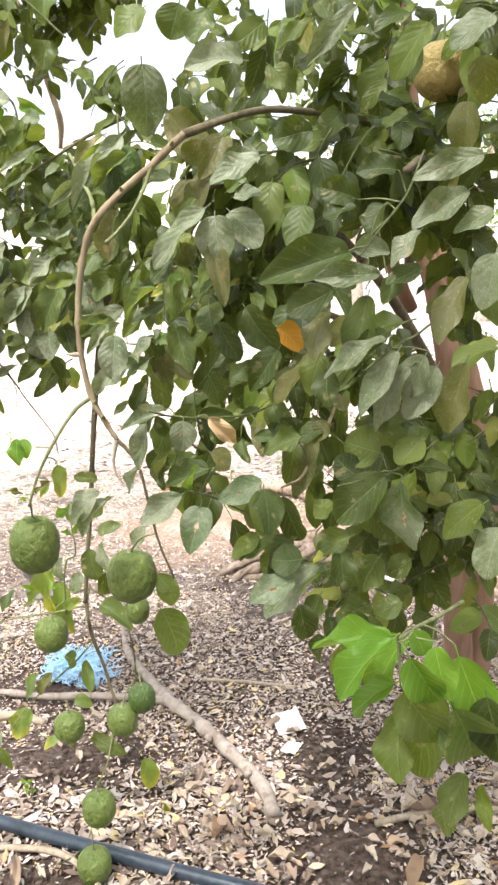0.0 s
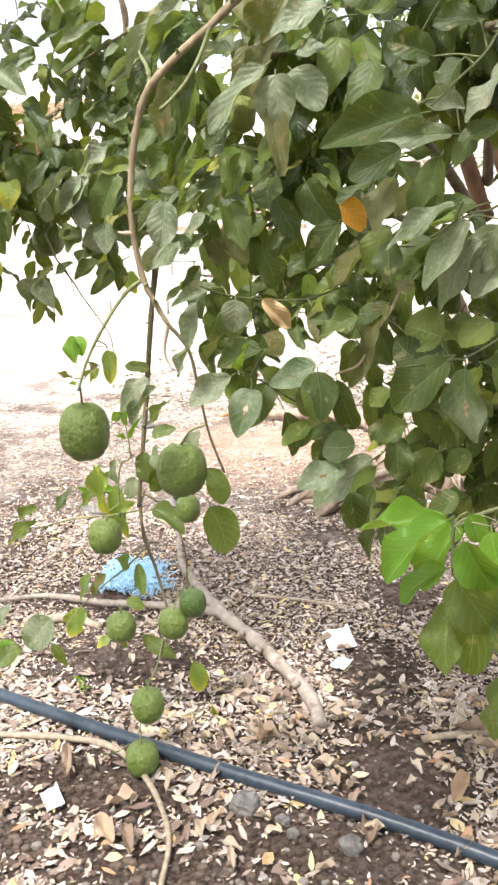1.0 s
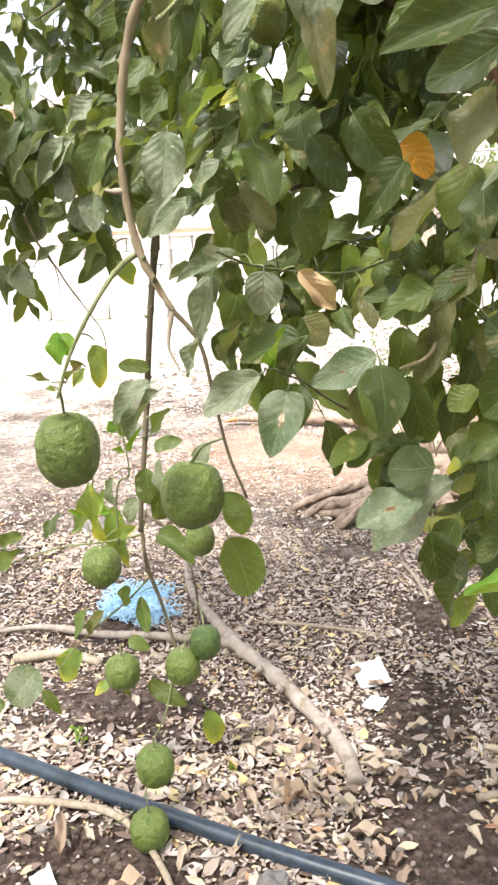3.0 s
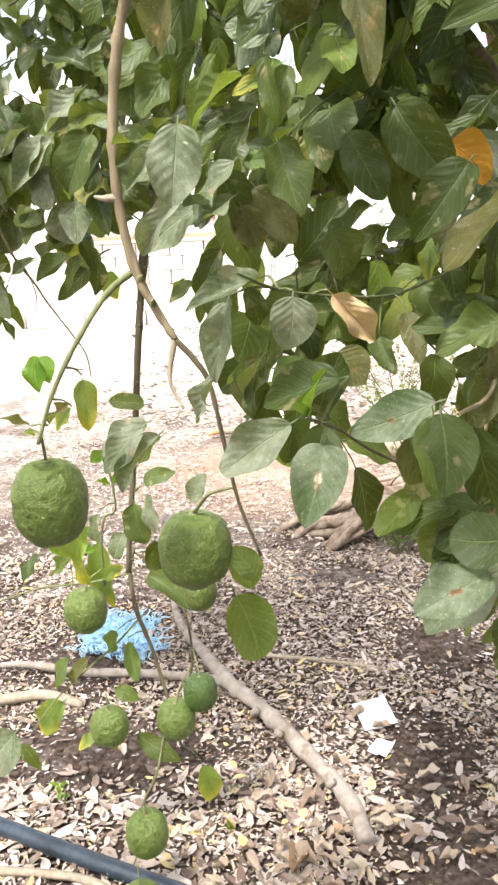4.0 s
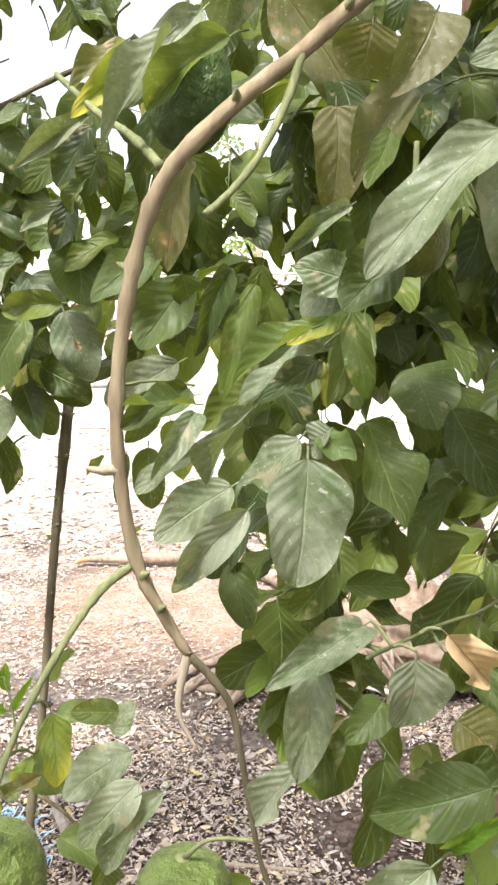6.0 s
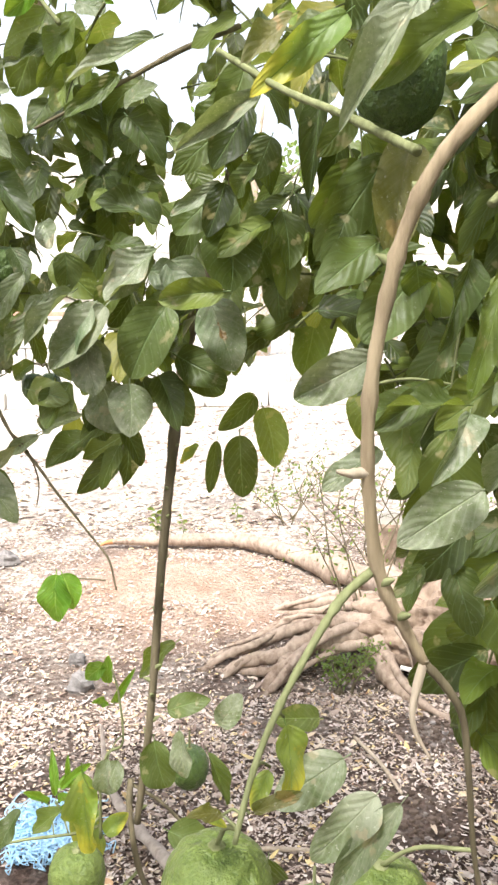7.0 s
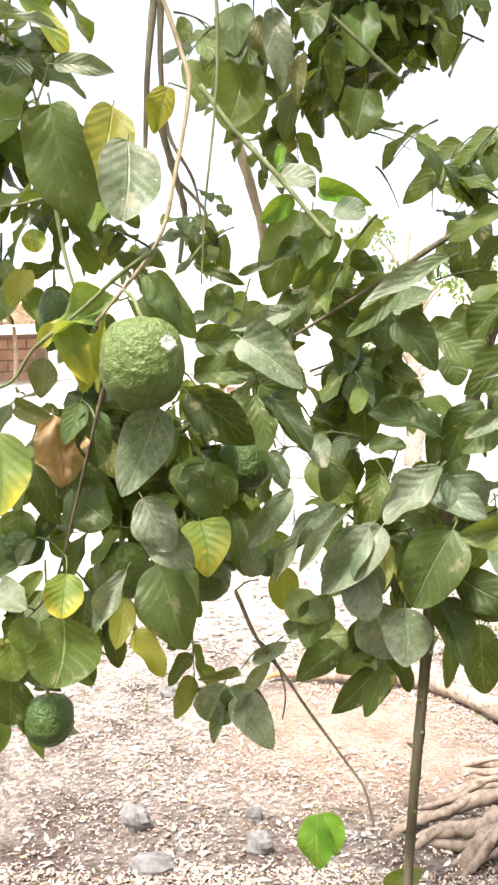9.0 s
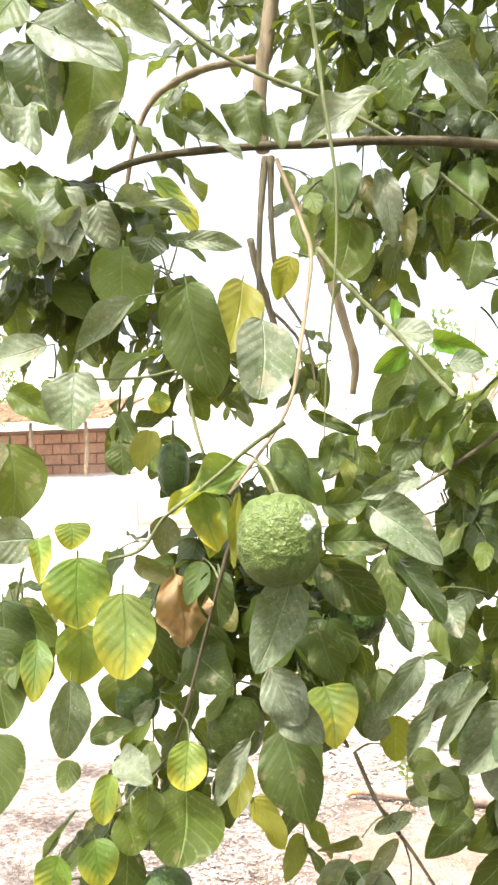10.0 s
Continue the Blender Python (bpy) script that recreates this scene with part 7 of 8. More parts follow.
leaf(bough_i, "g", (-0.472, 1.900, 1.702), (-0.532, 1.880, 1.628), 0.034)
leaf(bough_i, "p", (-0.488, 1.880, 1.720), (-0.445, 1.868, 1.713), 0.037)
leaf(bough_i, "g", (-0.470, 1.940, 1.663), (-0.504, 1.910, 1.593), 0.045)
leaf(bough_i, "g", (-0.483, 1.900, 1.720), (-0.518, 1.865, 1.654), 0.040)
leaf(bough_i, "g", (-0.469, 1.900, 1.663), (-0.514, 1.867, 1.593), 0.039)
leaf(bough_i, "d", (-0.480, 1.920, 1.569), (-0.470, 1.885, 1.520), 0.041)
leaf(bough_i, "p", (-0.421, 1.800, 1.581), (-0.383, 1.766, 1.603), 0.030)
leaf(bough_i, "d", (-0.418, 1.800, 1.576), (-0.373, 1.767, 1.524), 0.046)
leaf(bough_f, "d", (-0.505, 1.940, 1.701), (-0.561, 1.913, 1.673), 0.028)
leaf(bough_f, "d", (-0.530, 1.960, 1.631), (-0.557, 1.919, 1.587), 0.039)
leaf(bough_f, "g", (-0.622, 2.000, 2.043), (-0.619, 1.958, 1.964), 0.057)
leaf(bough_f, "g", (-0.606, 2.000, 1.971), (-0.626, 1.964, 1.861), 0.073)
leaf(bough_f, "g", (-0.632, 2.050, 1.958), (-0.595, 2.026, 1.873), 0.063)
leaf(bough_f, "g", (-0.525, 1.950, 1.748), (-0.569, 1.911, 1.631), 0.068)
leaf(bough_f, "g", (-0.514, 2.000, 1.762), (-0.520, 1.971, 1.646), 0.062)
leaf(bough_e, "d", (-0.626, 1.920, 1.645), (-0.642, 1.897, 1.589), 0.040)
leaf(bough_e, "d", (-0.672, 1.900, 1.668), (-0.604, 1.879, 1.638), 0.019)
leaf(bough_e, "p", (-0.557, 1.920, 1.667), (-0.612, 1.917, 1.653), 0.014)
leaf(bough_h, "p", (-0.549, 1.860, 2.072), (-0.653, 1.814, 2.005), 0.052)
leaf(bough_h, "p", (-0.500, 1.880, 2.136), (-0.427, 1.878, 2.048), 0.049)
leaf(bough_h, "p", (-0.934, 1.860, 2.247), (-0.840, 1.821, 2.174), 0.057)
leaf(bough_h, "p", (-0.676, 1.920, 2.211), (-0.621, 1.898, 2.197), 0.038)
leaf(bough_h, "g", (-0.535, 2.000, 2.193), (-0.532, 1.993, 2.109), 0.060)
leaf(bough_h, "p", (-0.563, 1.940, 2.011), (-0.546, 1.917, 1.895), 0.039)
leaf(bough_h, "n", (-0.535, 1.960, 1.943), (-0.528, 1.910, 1.884), 0.027)
leaf(bough_h, "d", (-0.499, 1.940, 2.003), (-0.509, 1.897, 1.953), 0.043)
leaf(bough_h, "d", (-0.481, 1.960, 1.969), (-0.480, 1.937, 1.888), 0.030)
leaf(bough_h, "d", (-0.438, 1.960, 1.902), (-0.452, 1.936, 1.830), 0.061, 0, variant=5)
leaf(bough_c, "d", (-0.851, 1.900, 2.100), (-0.830, 1.893, 2.047), 0.037, 0, variant=5)
leaf(bough_c, "d", (-0.917, 1.900, 2.107), (-0.912, 1.868, 2.046), 0.028)
leaf(stem, "s", (-0.392, 1.740, 1.394), (-0.336, 1.692, 1.367), 0.038)
leaf(stem, "d", (-0.361, 1.690, 1.359), (-0.405, 1.659, 1.281), 0.062)
leaf(stem, "p", (-0.461, 1.720, 1.315), (-0.454, 1.695, 1.255), 0.046)
leaf(stem, "p", (-0.411, 1.720, 1.269), (-0.414, 1.703, 1.203), 0.054)
leaf(stem, "d", (-0.462, 1.760, 1.243), (-0.444, 1.756, 1.188), 0.046)
leaf(stem, "s", (-0.322, 1.680, 1.367), (-0.288, 1.666, 1.284), 0.057)
leaf(stem, "d", (-0.362, 1.730, 1.297), (-0.308, 1.691, 1.271), 0.043)
leaf(stem, "d", (-0.380, 1.720, 1.277), (-0.356, 1.677, 1.224), 0.038)
leaf(stem, "d", (-0.375, 1.920, 1.573), (-0.320, 1.882, 1.559), 0.038)
leaf(stem, "g", (-0.416, 1.900, 1.599), (-0.423, 1.882, 1.547), 0.046)
leaf(stem, "d", (-0.344, 1.950, 1.544), (-0.323, 1.936, 1.502), 0.040)
leaf(stem, "d", (-0.449, 1.850, 1.425), (-0.402, 1.837, 1.431), 0.028)
leaf(stem, "d", (-0.237, 2.100, 1.210), (-0.300, 2.083, 1.145), 0.040)
leaf(stem, "g", (-0.229, 2.150, 1.185), (-0.200, 2.118, 1.076), 0.065)
leaf(stem, "d", (-0.266, 2.150, 1.137), (-0.263, 2.113, 1.025), 0.063)
leaf(stem, "d", (-0.304, 2.150, 1.125), (-0.319, 2.109, 1.036), 0.027)
leaf(stem, "y", (-0.334, 2.100, 1.123), (-0.368, 2.082, 1.095), 0.018)
leaf(stem, "g", (-0.076, 2.000, 1.242), (-0.088, 1.958, 1.155), 0.057)
leaf(stem, "d", (-0.081, 2.000, 1.276), (-0.056, 1.957, 1.234), 0.024)
leaf(stem, "n", (-0.219, 1.800, 1.410), (-0.213, 1.766, 1.341), 0.043)
leaf(stem, "g", (-0.177, 1.840, 1.357), (-0.190, 1.791, 1.274), 0.061)
leaf(stem, "d", (-0.165, 1.760, 1.476), (-0.190, 1.712, 1.403), 0.062)
leaf(stem, "n", (-0.174, 1.800, 1.396), (-0.161, 1.774, 1.342), 0.028)
leaf(stem, "d", (-0.367, 1.840, 1.556), (-0.306, 1.819, 1.520), 0.044)
leaf(stem, "d", (-0.277, 1.860, 1.547), (-0.224, 1.829, 1.478), 0.037)
leaf(stem, "d", (-0.296, 1.880, 1.503), (-0.287, 1.841, 1.452), 0.038)
leaf(stem, "d", (-0.225, 1.820, 1.466), (-0.208, 1.788, 1.413), 0.039)
leaf(stem, "p", (-0.462, 1.720, 1.323), (-0.454, 1.719, 1.256), 0.051)
leaf(stem, "p", (-0.449, 1.740, 1.268), (-0.421, 1.732, 1.203), 0.062)
leaf(stem, "d", (-0.248, 1.740, 1.443), (-0.276, 1.718, 1.375), 0.071)
leaf(stem, "d", (-0.282, 1.800, 1.598), (-0.334, 1.798, 1.557), 0.042)
leaf(stem, "s", (-0.368, 1.720, 1.405), (-0.331, 1.717, 1.357), 0.056)
leaf(stem, "d", (-0.356, 1.740, 1.297), (-0.302, 1.733, 1.249), 0.048)
leaf(stem, "d", (-0.375, 1.730, 1.275), (-0.343, 1.714, 1.214), 0.041)
leaf(diag, "d", (-0.302, 1.660, 1.441), (-0.295, 1.642, 1.369), 0.067)
leaf(diag, "d", (-0.163, 1.500, 1.488), (-0.222, 1.492, 1.394), 0.048)
leaf(diag, "y", (-0.188, 1.560, 1.616), (-0.271, 1.518, 1.541), 0.033)
leaf(diag, "n", (-0.231, 1.620, 1.631), (-0.287, 1.573, 1.578), 0.025)
leaf(diag, "p", (-0.266, 1.600, 1.555), (-0.344, 1.576, 1.503), 0.024)
leaf(diag, "d", (-0.204, 1.620, 1.575), (-0.230, 1.585, 1.468), 0.025)
leaf(diag, "p", (-0.300, 1.660, 1.481), (-0.359, 1.651, 1.445), 0.018)

stalks()
thorns(stem, 34, 5)
thorns(arch, 9, 6)

# limbs of the trunk that show between the leaves
limb(tree, "branch", [(0.517, 2.380, 1.455, 0.0160), (0.405, 2.300, 1.544, 0.0130), (0.316, 2.220, 1.621, 0.0110), (0.243, 2.150, 1.707, 0.0090)], BARK_PINK)
limb(tree, "branch", [(0.496, 2.360, 1.498, 0.0060), (0.367, 2.200, 1.522, 0.0050), (0.278, 2.100, 1.515, 0.0040), (0.189, 2.000, 1.472, 0.0020)], BARK_DARK)
limb(tree, "branch", [(0.405, 2.300, 1.544, 0.0070), (0.398, 2.200, 1.616, 0.0060), (0.417, 2.100, 1.657, 0.0050), (0.411, 2.000, 1.696, 0.0040)], BARK_DARK)
limb(tree, "branch", [(0.288, 2.100, 1.515, 0.0035), (0.246, 2.000, 1.431, 0.0030), (0.249, 1.950, 1.364, 0.0015)], BARK_DARK)
limb(tree, "branch", [(0.367, 2.200, 1.522, 0.0040), (0.330, 2.100, 1.434, 0.0030), (0.266, 2.000, 1.322, 0.0015)], BARK_DARK)

# leaves too many to tell apart
masses = (
    ((-0.474, 2.002, 1.678), (0.095, 0.217, 0.095), 18, 0.077),
    ((-0.640, 2.024, 1.419), (0.130, 0.191, 0.095), 35, 0.072),
    ((-0.430, 1.891, 1.444), (0.095, 0.173, 0.156), 30, 0.068),
    ((-0.444, 1.860, 1.251), (0.069, 0.130, 0.087), 15, 0.068),
    ((-0.693, 1.926, 1.265), (0.061, 0.130, 0.087), 13, 0.072),
    ((-0.698, 2.110, 1.121), (0.104, 0.130, 0.061), 6, 0.063),
    ((-0.219, 1.739, 1.478), (0.097, 0.242, 0.165), 39, 0.078),
    ((-0.127, 1.706, 1.329), (0.125, 0.269, 0.106), 57, 0.077),
    ((0.037, 1.666, 1.472), (0.133, 0.284, 0.152), 132, 0.081),
    ((0.211, 1.682, 1.513), (0.152, 0.286, 0.143), 149, 0.081),
    ((0.178, 1.593, 1.272), (0.135, 0.289, 0.106), 35, 0.082),
    ((0.284, 1.609, 1.126), (0.116, 0.290, 0.116), 35, 0.082),
    ((0.042, 1.579, 1.183), (0.117, 0.214, 0.058), 39, 0.078),
)
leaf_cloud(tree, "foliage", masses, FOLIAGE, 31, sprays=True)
masses = (
    ((-0.049, 1.459, 1.111), (0.089, 0.148, 0.059), 27, 0.074),
    ((-0.065, 1.389, 1.041), (0.069, 0.119, 0.049), 11, 0.074),
    ((0.144, 1.530, 1.055), (0.059, 0.166, 0.088), 10, 0.073),
    ((0.282, 1.497, 0.988), (0.088, 0.215, 0.107), 21, 0.078),
    ((0.247, 1.455, 0.816), (0.098, 0.177, 0.069), 21, 0.074),
    ((-0.014, 2.012, 1.899), (0.223, 0.388, 0.136), 74, 0.082),
    ((0.275, 1.836, 1.830), (0.274, 0.391, 0.127), 168, 0.083),
    ((-0.102, 1.771, 1.691), (0.138, 0.231, 0.111), 34, 0.074),
    ((0.160, 1.676, 1.581), (0.180, 0.285, 0.095), 70, 0.076),
    ((0.434, 1.501, 0.844), (0.067, 0.190, 0.124), 21, 0.071),
    ((-0.167, 1.656, 1.461), (0.069, 0.147, 0.079), 28, 0.069),
    ((-0.032, 1.536, 1.358), (0.087, 0.145, 0.058), 39, 0.068),
    ((0.257, 1.932, 1.553), (0.152, 0.333, 0.114), 79, 0.071),
)
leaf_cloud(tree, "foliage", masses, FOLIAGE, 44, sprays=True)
masses = (
    ((0.284, 1.582, 1.195), (0.077, 0.212, 0.058), 18, 0.067),
    ((0.130, 1.627, 1.134), (0.068, 0.175, 0.068), 7, 0.063),
    ((-0.089, 1.712, 1.525), (0.058, 0.163, 0.048), 29, 0.067),
    ((0.050, 1.629, 1.348), (0.067, 0.144, 0.057), 48, 0.062),
    ((-0.497, 2.075, 1.483), (0.052, 0.156, 0.061), 13, 0.068),
    ((-0.404, 2.102, 1.572), (0.052, 0.130, 0.043), 6, 0.068),
    ((-0.395, 2.006, 1.339), (0.078, 0.104, 0.069), 20, 0.068),
    ((-0.278, 2.057, 1.369), (0.078, 0.104, 0.061), 15, 0.068),
    ((-0.620, 2.098, 1.390), (0.078, 0.130, 0.061), 20, 0.068),
    ((-0.755, 2.040, 1.429), (0.087, 0.173, 0.095), 35, 0.068),
    ((-0.725, 2.011, 1.262), (0.078, 0.130, 0.087), 20, 0.063),
    ((-0.201, 2.165, 1.776), (0.048, 0.286, 0.048), 5, 0.071),
    ((-0.799, 2.147, 1.723), (0.069, 0.130, 0.069), 13, 0.063),
)
leaf_cloud(tree, "foliage", masses, FOLIAGE, 57, sprays=True)
masses = (
    ((-0.829, 1.991, 1.426), (0.069, 0.130, 0.130), 76, 0.063),
    ((-0.673, 2.005, 1.409), (0.061, 0.130, 0.078), 20, 0.063),
    ((-0.473, 2.093, 1.632), (0.078, 0.130, 0.087), 20, 0.063),
    ((-0.466, 2.024, 1.376), (0.061, 0.130, 0.095), 17, 0.063),
    ((-1.040, 1.917, 1.369), (0.026, 0.113, 0.130), 20, 0.072),
    ((-1.016, 1.915, 1.916), (0.095, 0.147, 0.095), 85, 0.077),
    ((-1.058, 2.116, 1.861), (0.104, 0.217, 0.078), 17, 0.063),
    ((-0.645, 2.167, 2.053), (0.087, 0.173, 0.078), 45, 0.072),
    ((-0.446, 2.181, 2.080), (0.104, 0.260, 0.104), 130, 0.072),
    ((-0.525, 2.282, 2.408), (0.225, 0.303, 0.121), 230, 0.077),
    ((-0.865, 2.291, 2.522), (0.139, 0.260, 0.078), 50, 0.072),
    ((-0.7081, 2.264, 1.836), (0.052, 0.104, 0.087), 17, 0.063),
    ((-0.852, 1.963, 1.181), (0.069, 0.087, 0.078), 20, 0.063),
)
leaf_cloud(tree, "foliage", masses, FOLIAGE, 70, sprays=True)
masses = (
    ((0.461, 1.627, 1.412), (0.077, 0.258, 0.182), 62, 0.081),
    ((0.457, 1.550, 1.132), (0.057, 0.238, 0.162), 25, 0.076),
    ((0.396, 1.680, 1.609), (0.113, 0.283, 0.066), 56, 0.080),
    ((0.404, 1.419, 1.708), (0.049, 0.194, 0.068), 37, 0.083),
    ((-0.980, 1.785, 2.148), (0.095, 0.173, 0.069), 50, 0.081),
    ((-0.811, 1.971, 1.607), (0.052, 0.139, 0.087), 42, 0.072),
    ((-0.820, 1.968, 1.772), (0.043, 0.130, 0.087), 34, 0.072),
    ((-0.466, 2.014, 1.523), (0.052, 0.130, 0.061), 34, 0.072),
    ((-0.600, 2.059, 1.595), (0.043, 0.156, 0.043), 20, 0.068),
    ((-0.922, 1.942, 1.892), (0.078, 0.139, 0.130), 51, 0.068),
    ((-0.370, 2.202, 2.124), (0.113, 0.234, 0.165), 110, 0.068),
    ((-0.585, 2.276, 1.993), (0.087, 0.173, 0.113), 25, 0.063),
    ((-0.448, 2.086, 2.186), (0.139, 0.173, 0.061), 60, 0.068),
)
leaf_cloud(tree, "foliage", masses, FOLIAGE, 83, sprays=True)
masses = (
    ((-0.308, 1.983, 1.763), (0.052, 0.147, 0.061), 22, 0.063),
    ((-0.282, 1.996, 1.608), (0.052, 0.147, 0.052), 15, 0.063),
    ((-0.875, 1.928, 1.161), (0.095, 0.078, 0.087), 28, 0.059),
    ((-0.935, 1.918, 1.108), (0.043, 0.087, 0.087), 13, 0.059),
)
leaf_cloud(tree, "foliage", masses, FOLIAGE, 96, sprays=True)

masses = (
    ((-0.437, 2.000, 1.766), (0.12, 0.14, 0.12), 33, .070),
    ((-0.426, 2.000, 1.633), (0.11, 0.13, 0.11), 29, .070),
    ((-0.314, 2.000, 1.744), (0.10, 0.12, 0.10), 24, .070),
    ((-0.421, 1.950, 1.472), (0.09, 0.11, 0.09), 19, .070),
    ((-0.930, 1.950, 2.013), (0.10, 0.12, 0.10), 19, .070),
    ((-0.924, 1.950, 1.681), (0.07, 0.08, 0.07), 16, .070),
    ((-1.002, 2.400, 2.573), (0.16, 0.19, 0.16), 29, .070),
    ((-1.185, 2.100, 1.826), (0.10, 0.12, 0.10), 22, .070),
    ((-0.869, 1.950, 1.458), (0.09, 0.11, 0.09), 26, .070),
    ((-0.663, 2.000, 1.394), (0.09, 0.11, 0.09), 22, .070),
    ((-0.774, 1.950, 1.348), (0.09, 0.11, 0.09), 22, .070),
    ((-0.661, 2.000, 1.601), (0.12, 0.14, 0.12), 29, .070),
    ((-0.525, 1.950, 1.428), (0.12, 0.14, 0.12), 29, .070),
    ((-0.696, 2.000, 1.281), (0.08, 0.10, 0.08), 12, .070),
)
leaf_cloud(tree, "foliage", masses, FOLIAGE, 109, sprays=True)

masses = (
    ((0.304, 1.720, 1.042), (0.075, 0.13, 0.075), 34, 0.076),
    ((0.417, 1.720, 1.087), (0.075, 0.13, 0.075), 34, 0.076),
    ((0.473, 1.700, 0.973), (0.075, 0.13, 0.075), 34, 0.076),
    ((0.370, 1.680, 0.908), (0.075, 0.13, 0.075), 40, 0.076),
    ((0.256, 1.700, 0.878), (0.075, 0.13, 0.075), 26, 0.076),
    ((0.469, 1.660, 0.830), (0.075, 0.13, 0.075), 34, 0.076),
    ((0.325, 1.680, 0.786), (0.075, 0.13, 0.075), 26, 0.076),
)
leaf_cloud(tree, "foliage", masses, FOLIAGE, 122, sprays=True)

# unseen leaf canopy and rear curtain, added to shade this side of the yard
rnd_shade = random.Random(77)
shade_clumps = []
for i in range(170):
    a, r = rnd_shade.uniform(0, 6.283), 2.7 * math.sqrt(rnd_shade.random())
    x, y = 0.1 + math.cos(a) * r * 1.25, -0.55 + math.sin(a) * r
    z = 3.9 - 0.12 * r * r + rnd_shade.uniform(-0.25, 0.45)
    shade_clumps.append(((x, y, z), (0.45, 0.45, 0.25), 46, 0.13))
for i in range(90):
    x, y, z = rnd_shade.uniform(-3.2, 3.2), rnd_shade.uniform(-2.8, -1.5), rnd_shade.uniform(0.7, 3.6)
    shade_clumps.append(((x, y, z), (0.45, 0.35, 0.45), 34, 0.14))
leaf_cloud(tree, "crown", shade_clumps, CANOPY, 5, "unseen leaf canopy added overhead and behind for shade")

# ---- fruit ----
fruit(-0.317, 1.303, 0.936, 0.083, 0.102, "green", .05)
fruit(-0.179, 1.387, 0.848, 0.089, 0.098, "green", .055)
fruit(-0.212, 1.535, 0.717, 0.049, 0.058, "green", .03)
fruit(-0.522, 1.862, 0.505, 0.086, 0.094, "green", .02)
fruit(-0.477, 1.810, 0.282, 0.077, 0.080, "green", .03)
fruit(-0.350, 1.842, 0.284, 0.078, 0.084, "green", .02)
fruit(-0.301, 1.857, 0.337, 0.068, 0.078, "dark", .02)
fruit(-0.377, 1.688, 0.148, 0.080, 0.089, "green", .03)
fruit(-0.378, 1.627, 0.045, 0.080, 0.086, "green", .05)
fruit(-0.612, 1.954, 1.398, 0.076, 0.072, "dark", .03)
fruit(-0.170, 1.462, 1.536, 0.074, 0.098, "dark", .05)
fruit(-0.033, 1.243, 1.399, 0.042, 0.050, "turn", .03)
fruit(0.359, 1.446, 1.663, 0.097, 0.091, "yellow", .04)
fruit(-0.655, 1.590, 1.520, 0.079, 0.089, "patched", .06)
fruit(-0.767, 1.881, 1.265, 0.076, 0.081, "green", .03)
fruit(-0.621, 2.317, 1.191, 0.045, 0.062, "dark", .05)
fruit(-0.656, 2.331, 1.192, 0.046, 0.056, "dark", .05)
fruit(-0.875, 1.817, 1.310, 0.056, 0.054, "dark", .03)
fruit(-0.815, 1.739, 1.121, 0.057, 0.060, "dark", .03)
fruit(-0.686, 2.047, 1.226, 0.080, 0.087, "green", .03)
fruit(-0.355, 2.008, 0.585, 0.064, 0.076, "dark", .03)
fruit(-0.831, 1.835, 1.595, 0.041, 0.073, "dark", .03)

# ---- the ground's things ----
pipe()
cut_branch()
far_log()
stump()
far_stump()
cord_tangle()
paper(0.041, 2.274, 0.085, 0.10, 20, "crumpled white scrap of paper on the soil")
paper(0.057, 2.150, 0.05, 0.05, -30, "small torn white scrap of paper on the litter")
paper(-0.547, 1.493, 0.04, 0.06, 40, "small white scrap of plastic on the litter")
stick([(-0.267, 2.541, 0.012, 0.0060), (-0.096, 2.519, 0.016, 0.0060), (0.066, 2.498, 0.012, 0.0050)])
stick([(-0.869, 1.691, 0.010, 0.0080), (-0.627, 1.701, 0.020, 0.0080), (-0.482, 1.685, 0.022, 0.0080), (-0.377, 1.608, 0.022, 0.0070), (-0.300, 1.511, 0.020, 0.0070), (-0.254, 1.418, 0.016, 0.0060), (-0.240, 1.305, 0.010, 0.0050)], "bent bare runner lying on the litter")
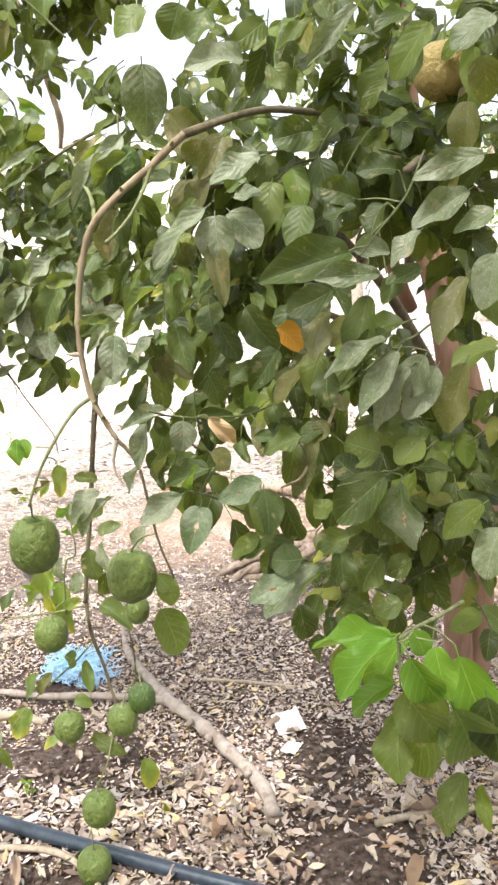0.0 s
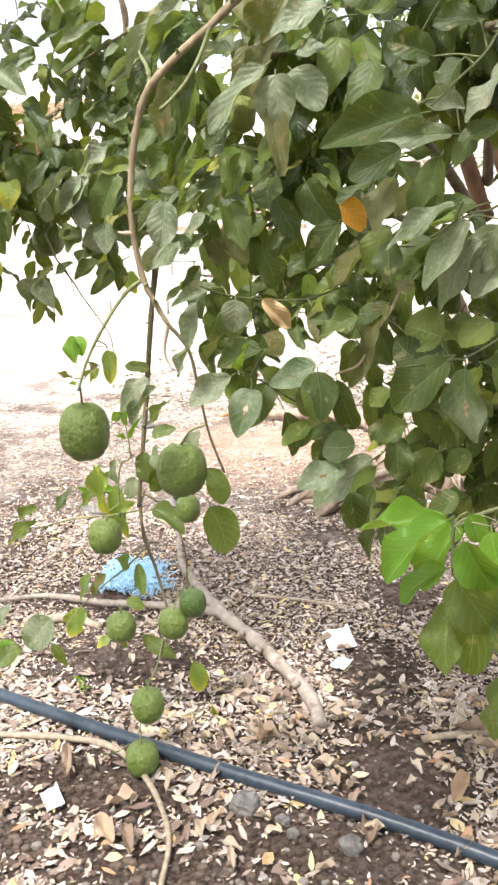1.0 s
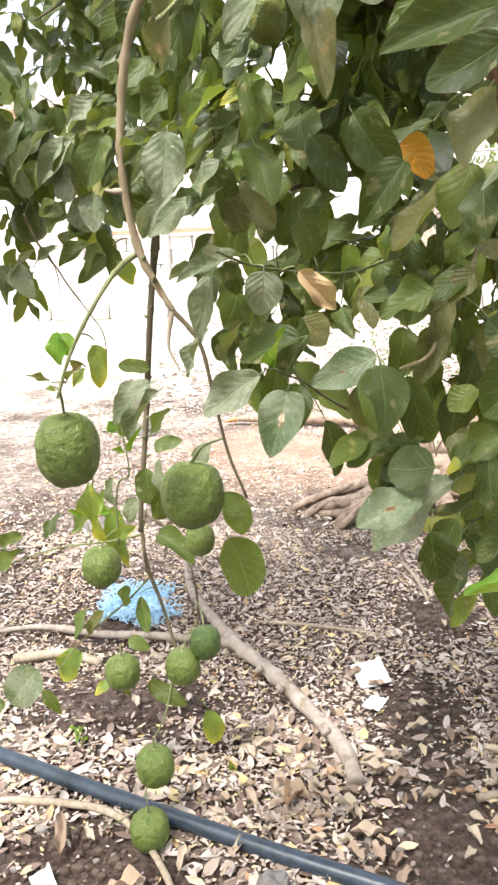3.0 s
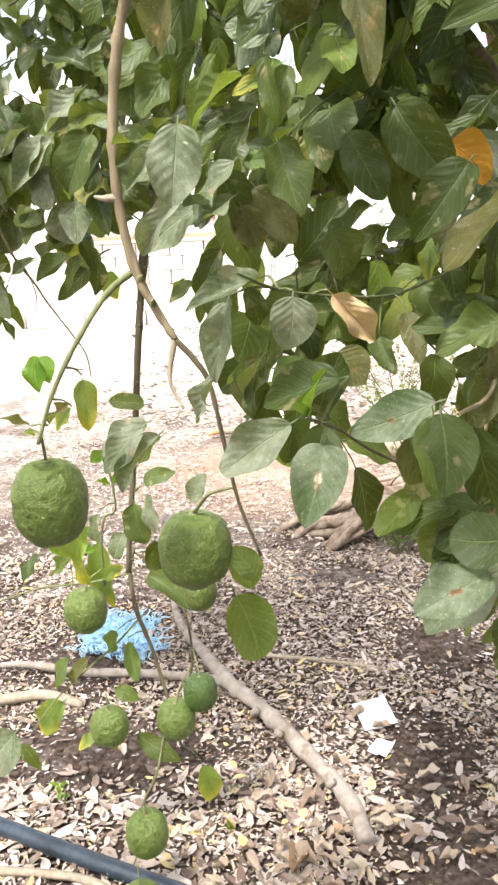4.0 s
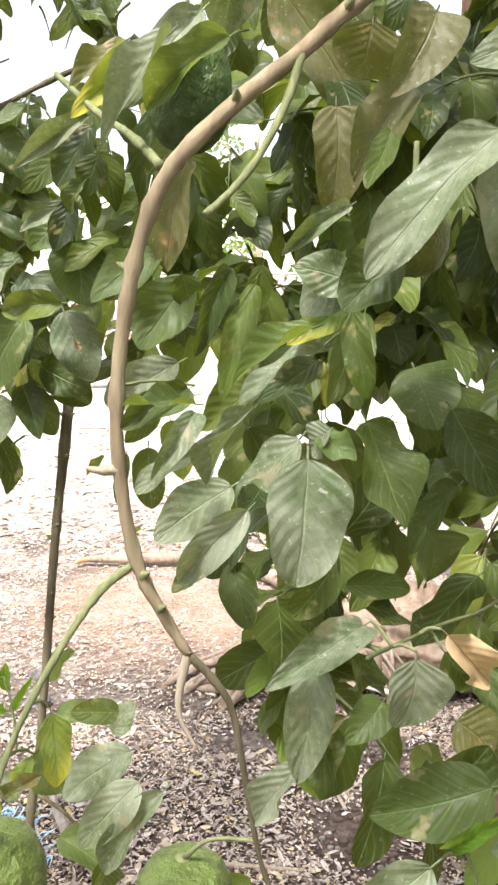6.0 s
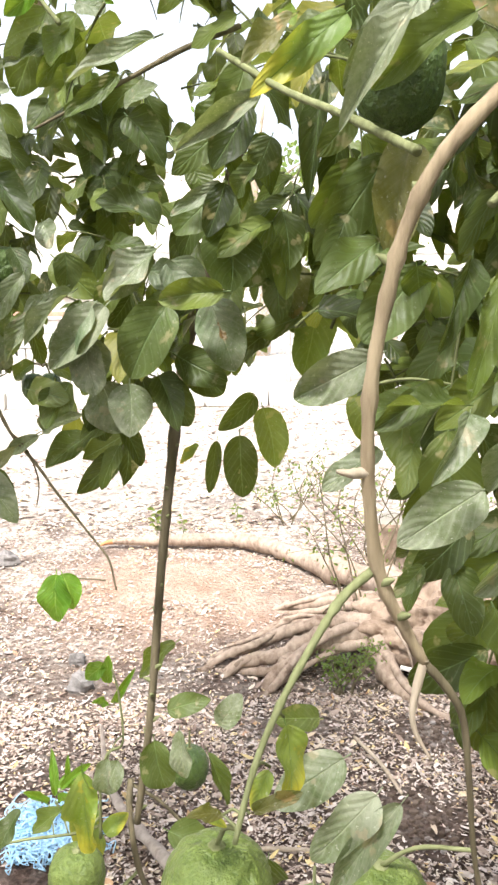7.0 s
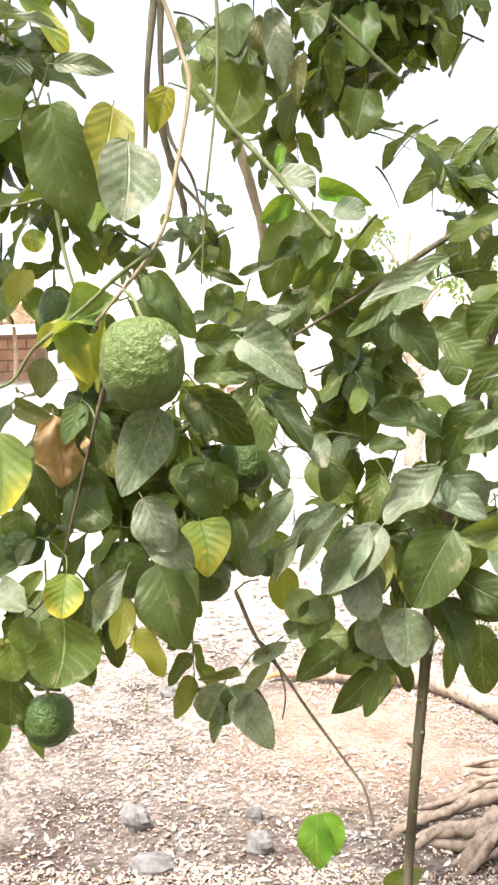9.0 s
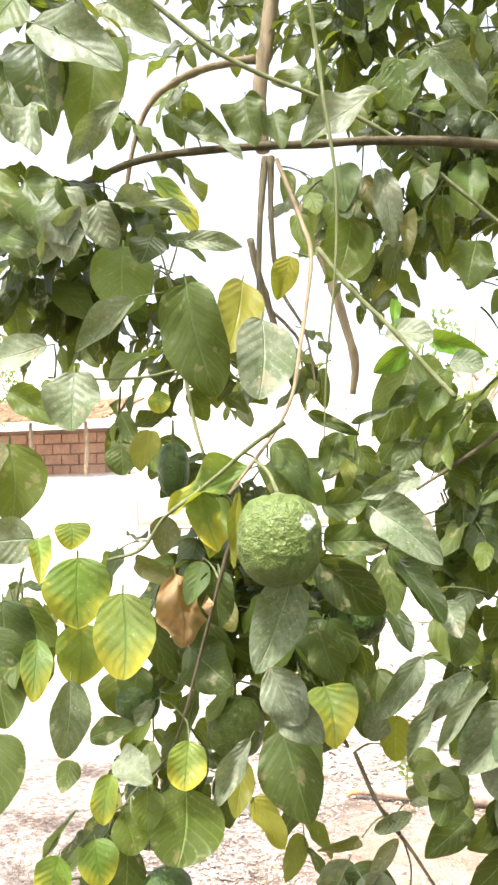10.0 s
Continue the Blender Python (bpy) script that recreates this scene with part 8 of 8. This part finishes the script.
stick([(0.276, 1.840, 0.012, 0.0090), (0.396, 1.873, 0.018, 0.0090), (0.604, 1.912, 0.012, 0.0070)])
stick([(-0.976, 2.237, 0.020, 0.0150), (-0.831, 2.266, 0.030, 0.0140), (-0.718, 2.245, 0.020, 0.0110)], "short dead piece of branch on the litter")
stick([(0.131, 3.022, 0.012, 0.0060), (0.180, 2.874, 0.016, 0.0060), (0.211, 2.737, 0.010, 0.0050)])
rock(-0.775, 3.398, 0.06, 0.05, 0.045, 1)
rock(-1.226, 3.490, 0.075, 0.06, 0.05, 2)
rock(-0.820, 3.586, 0.045, 0.035, 0.03, 3)
rock(-1.103, 3.255, 0.10, 0.07, 0.03, 4, "flat pale stone among dry leaves")
rock(-0.119, 1.552, 0.045, 0.04, 0.03, 5)
rock(0.124, 1.471, 0.035, 0.03, 0.025, 6)
rock(-0.029, 1.526, 0.022, 0.02, 0.016, 7)
rock(-0.002, 1.494, 0.018, 0.016, 0.014, 8)
rock(-1.371, 4.720, 0.09, 0.07, 0.05, 9)
rock(-1.390, 2.761, 0.05, 0.045, 0.04, 10)
litter()
fallen_leaves()
for i, (x, y, h, c, tone) in enumerate(((-0.62, 5.12, 0.16, 10, "g"), (-0.47, 5.15, 0.12, 8, "g"), (-0.64, 1.90, 0.06, 6, "b"), (-1.46, 4.51, 0.05, 6, "g"), (-1.71, 5.34, 0.07, 6, "g"), (-0.15, 5.45, 0.12, 8, "g"), (-2.52, 6.43, 0.10, 8, "g"))):
    weed(x, y, h, i + 3, c, tone)
scrub(0.140, 3.282, 0.20, 0.11, 3, "low tuft of fine blue-green leaves among the roots", 16, 0.016)
scrub(0.316, 3.730, 0.75, 0.35, 4)
scrub(0.470, 4.365, 0.85, 0.40, 5)
scrub(0.742, 4.815, 0.70, 0.40, 6)
scrub(0.202, 5.388, 0.40, 0.25, 7)

# ---- beyond the yard ----
low_ledge()
chain_fence()
shelter()
terrace()
far_tree(0.7, 15.5, 5.0, 3)
far_tree(3.6, 17.5, 4.5, 4)
far_tree(-14.0, 24.0, 5.0, 5)
hill_scrub()
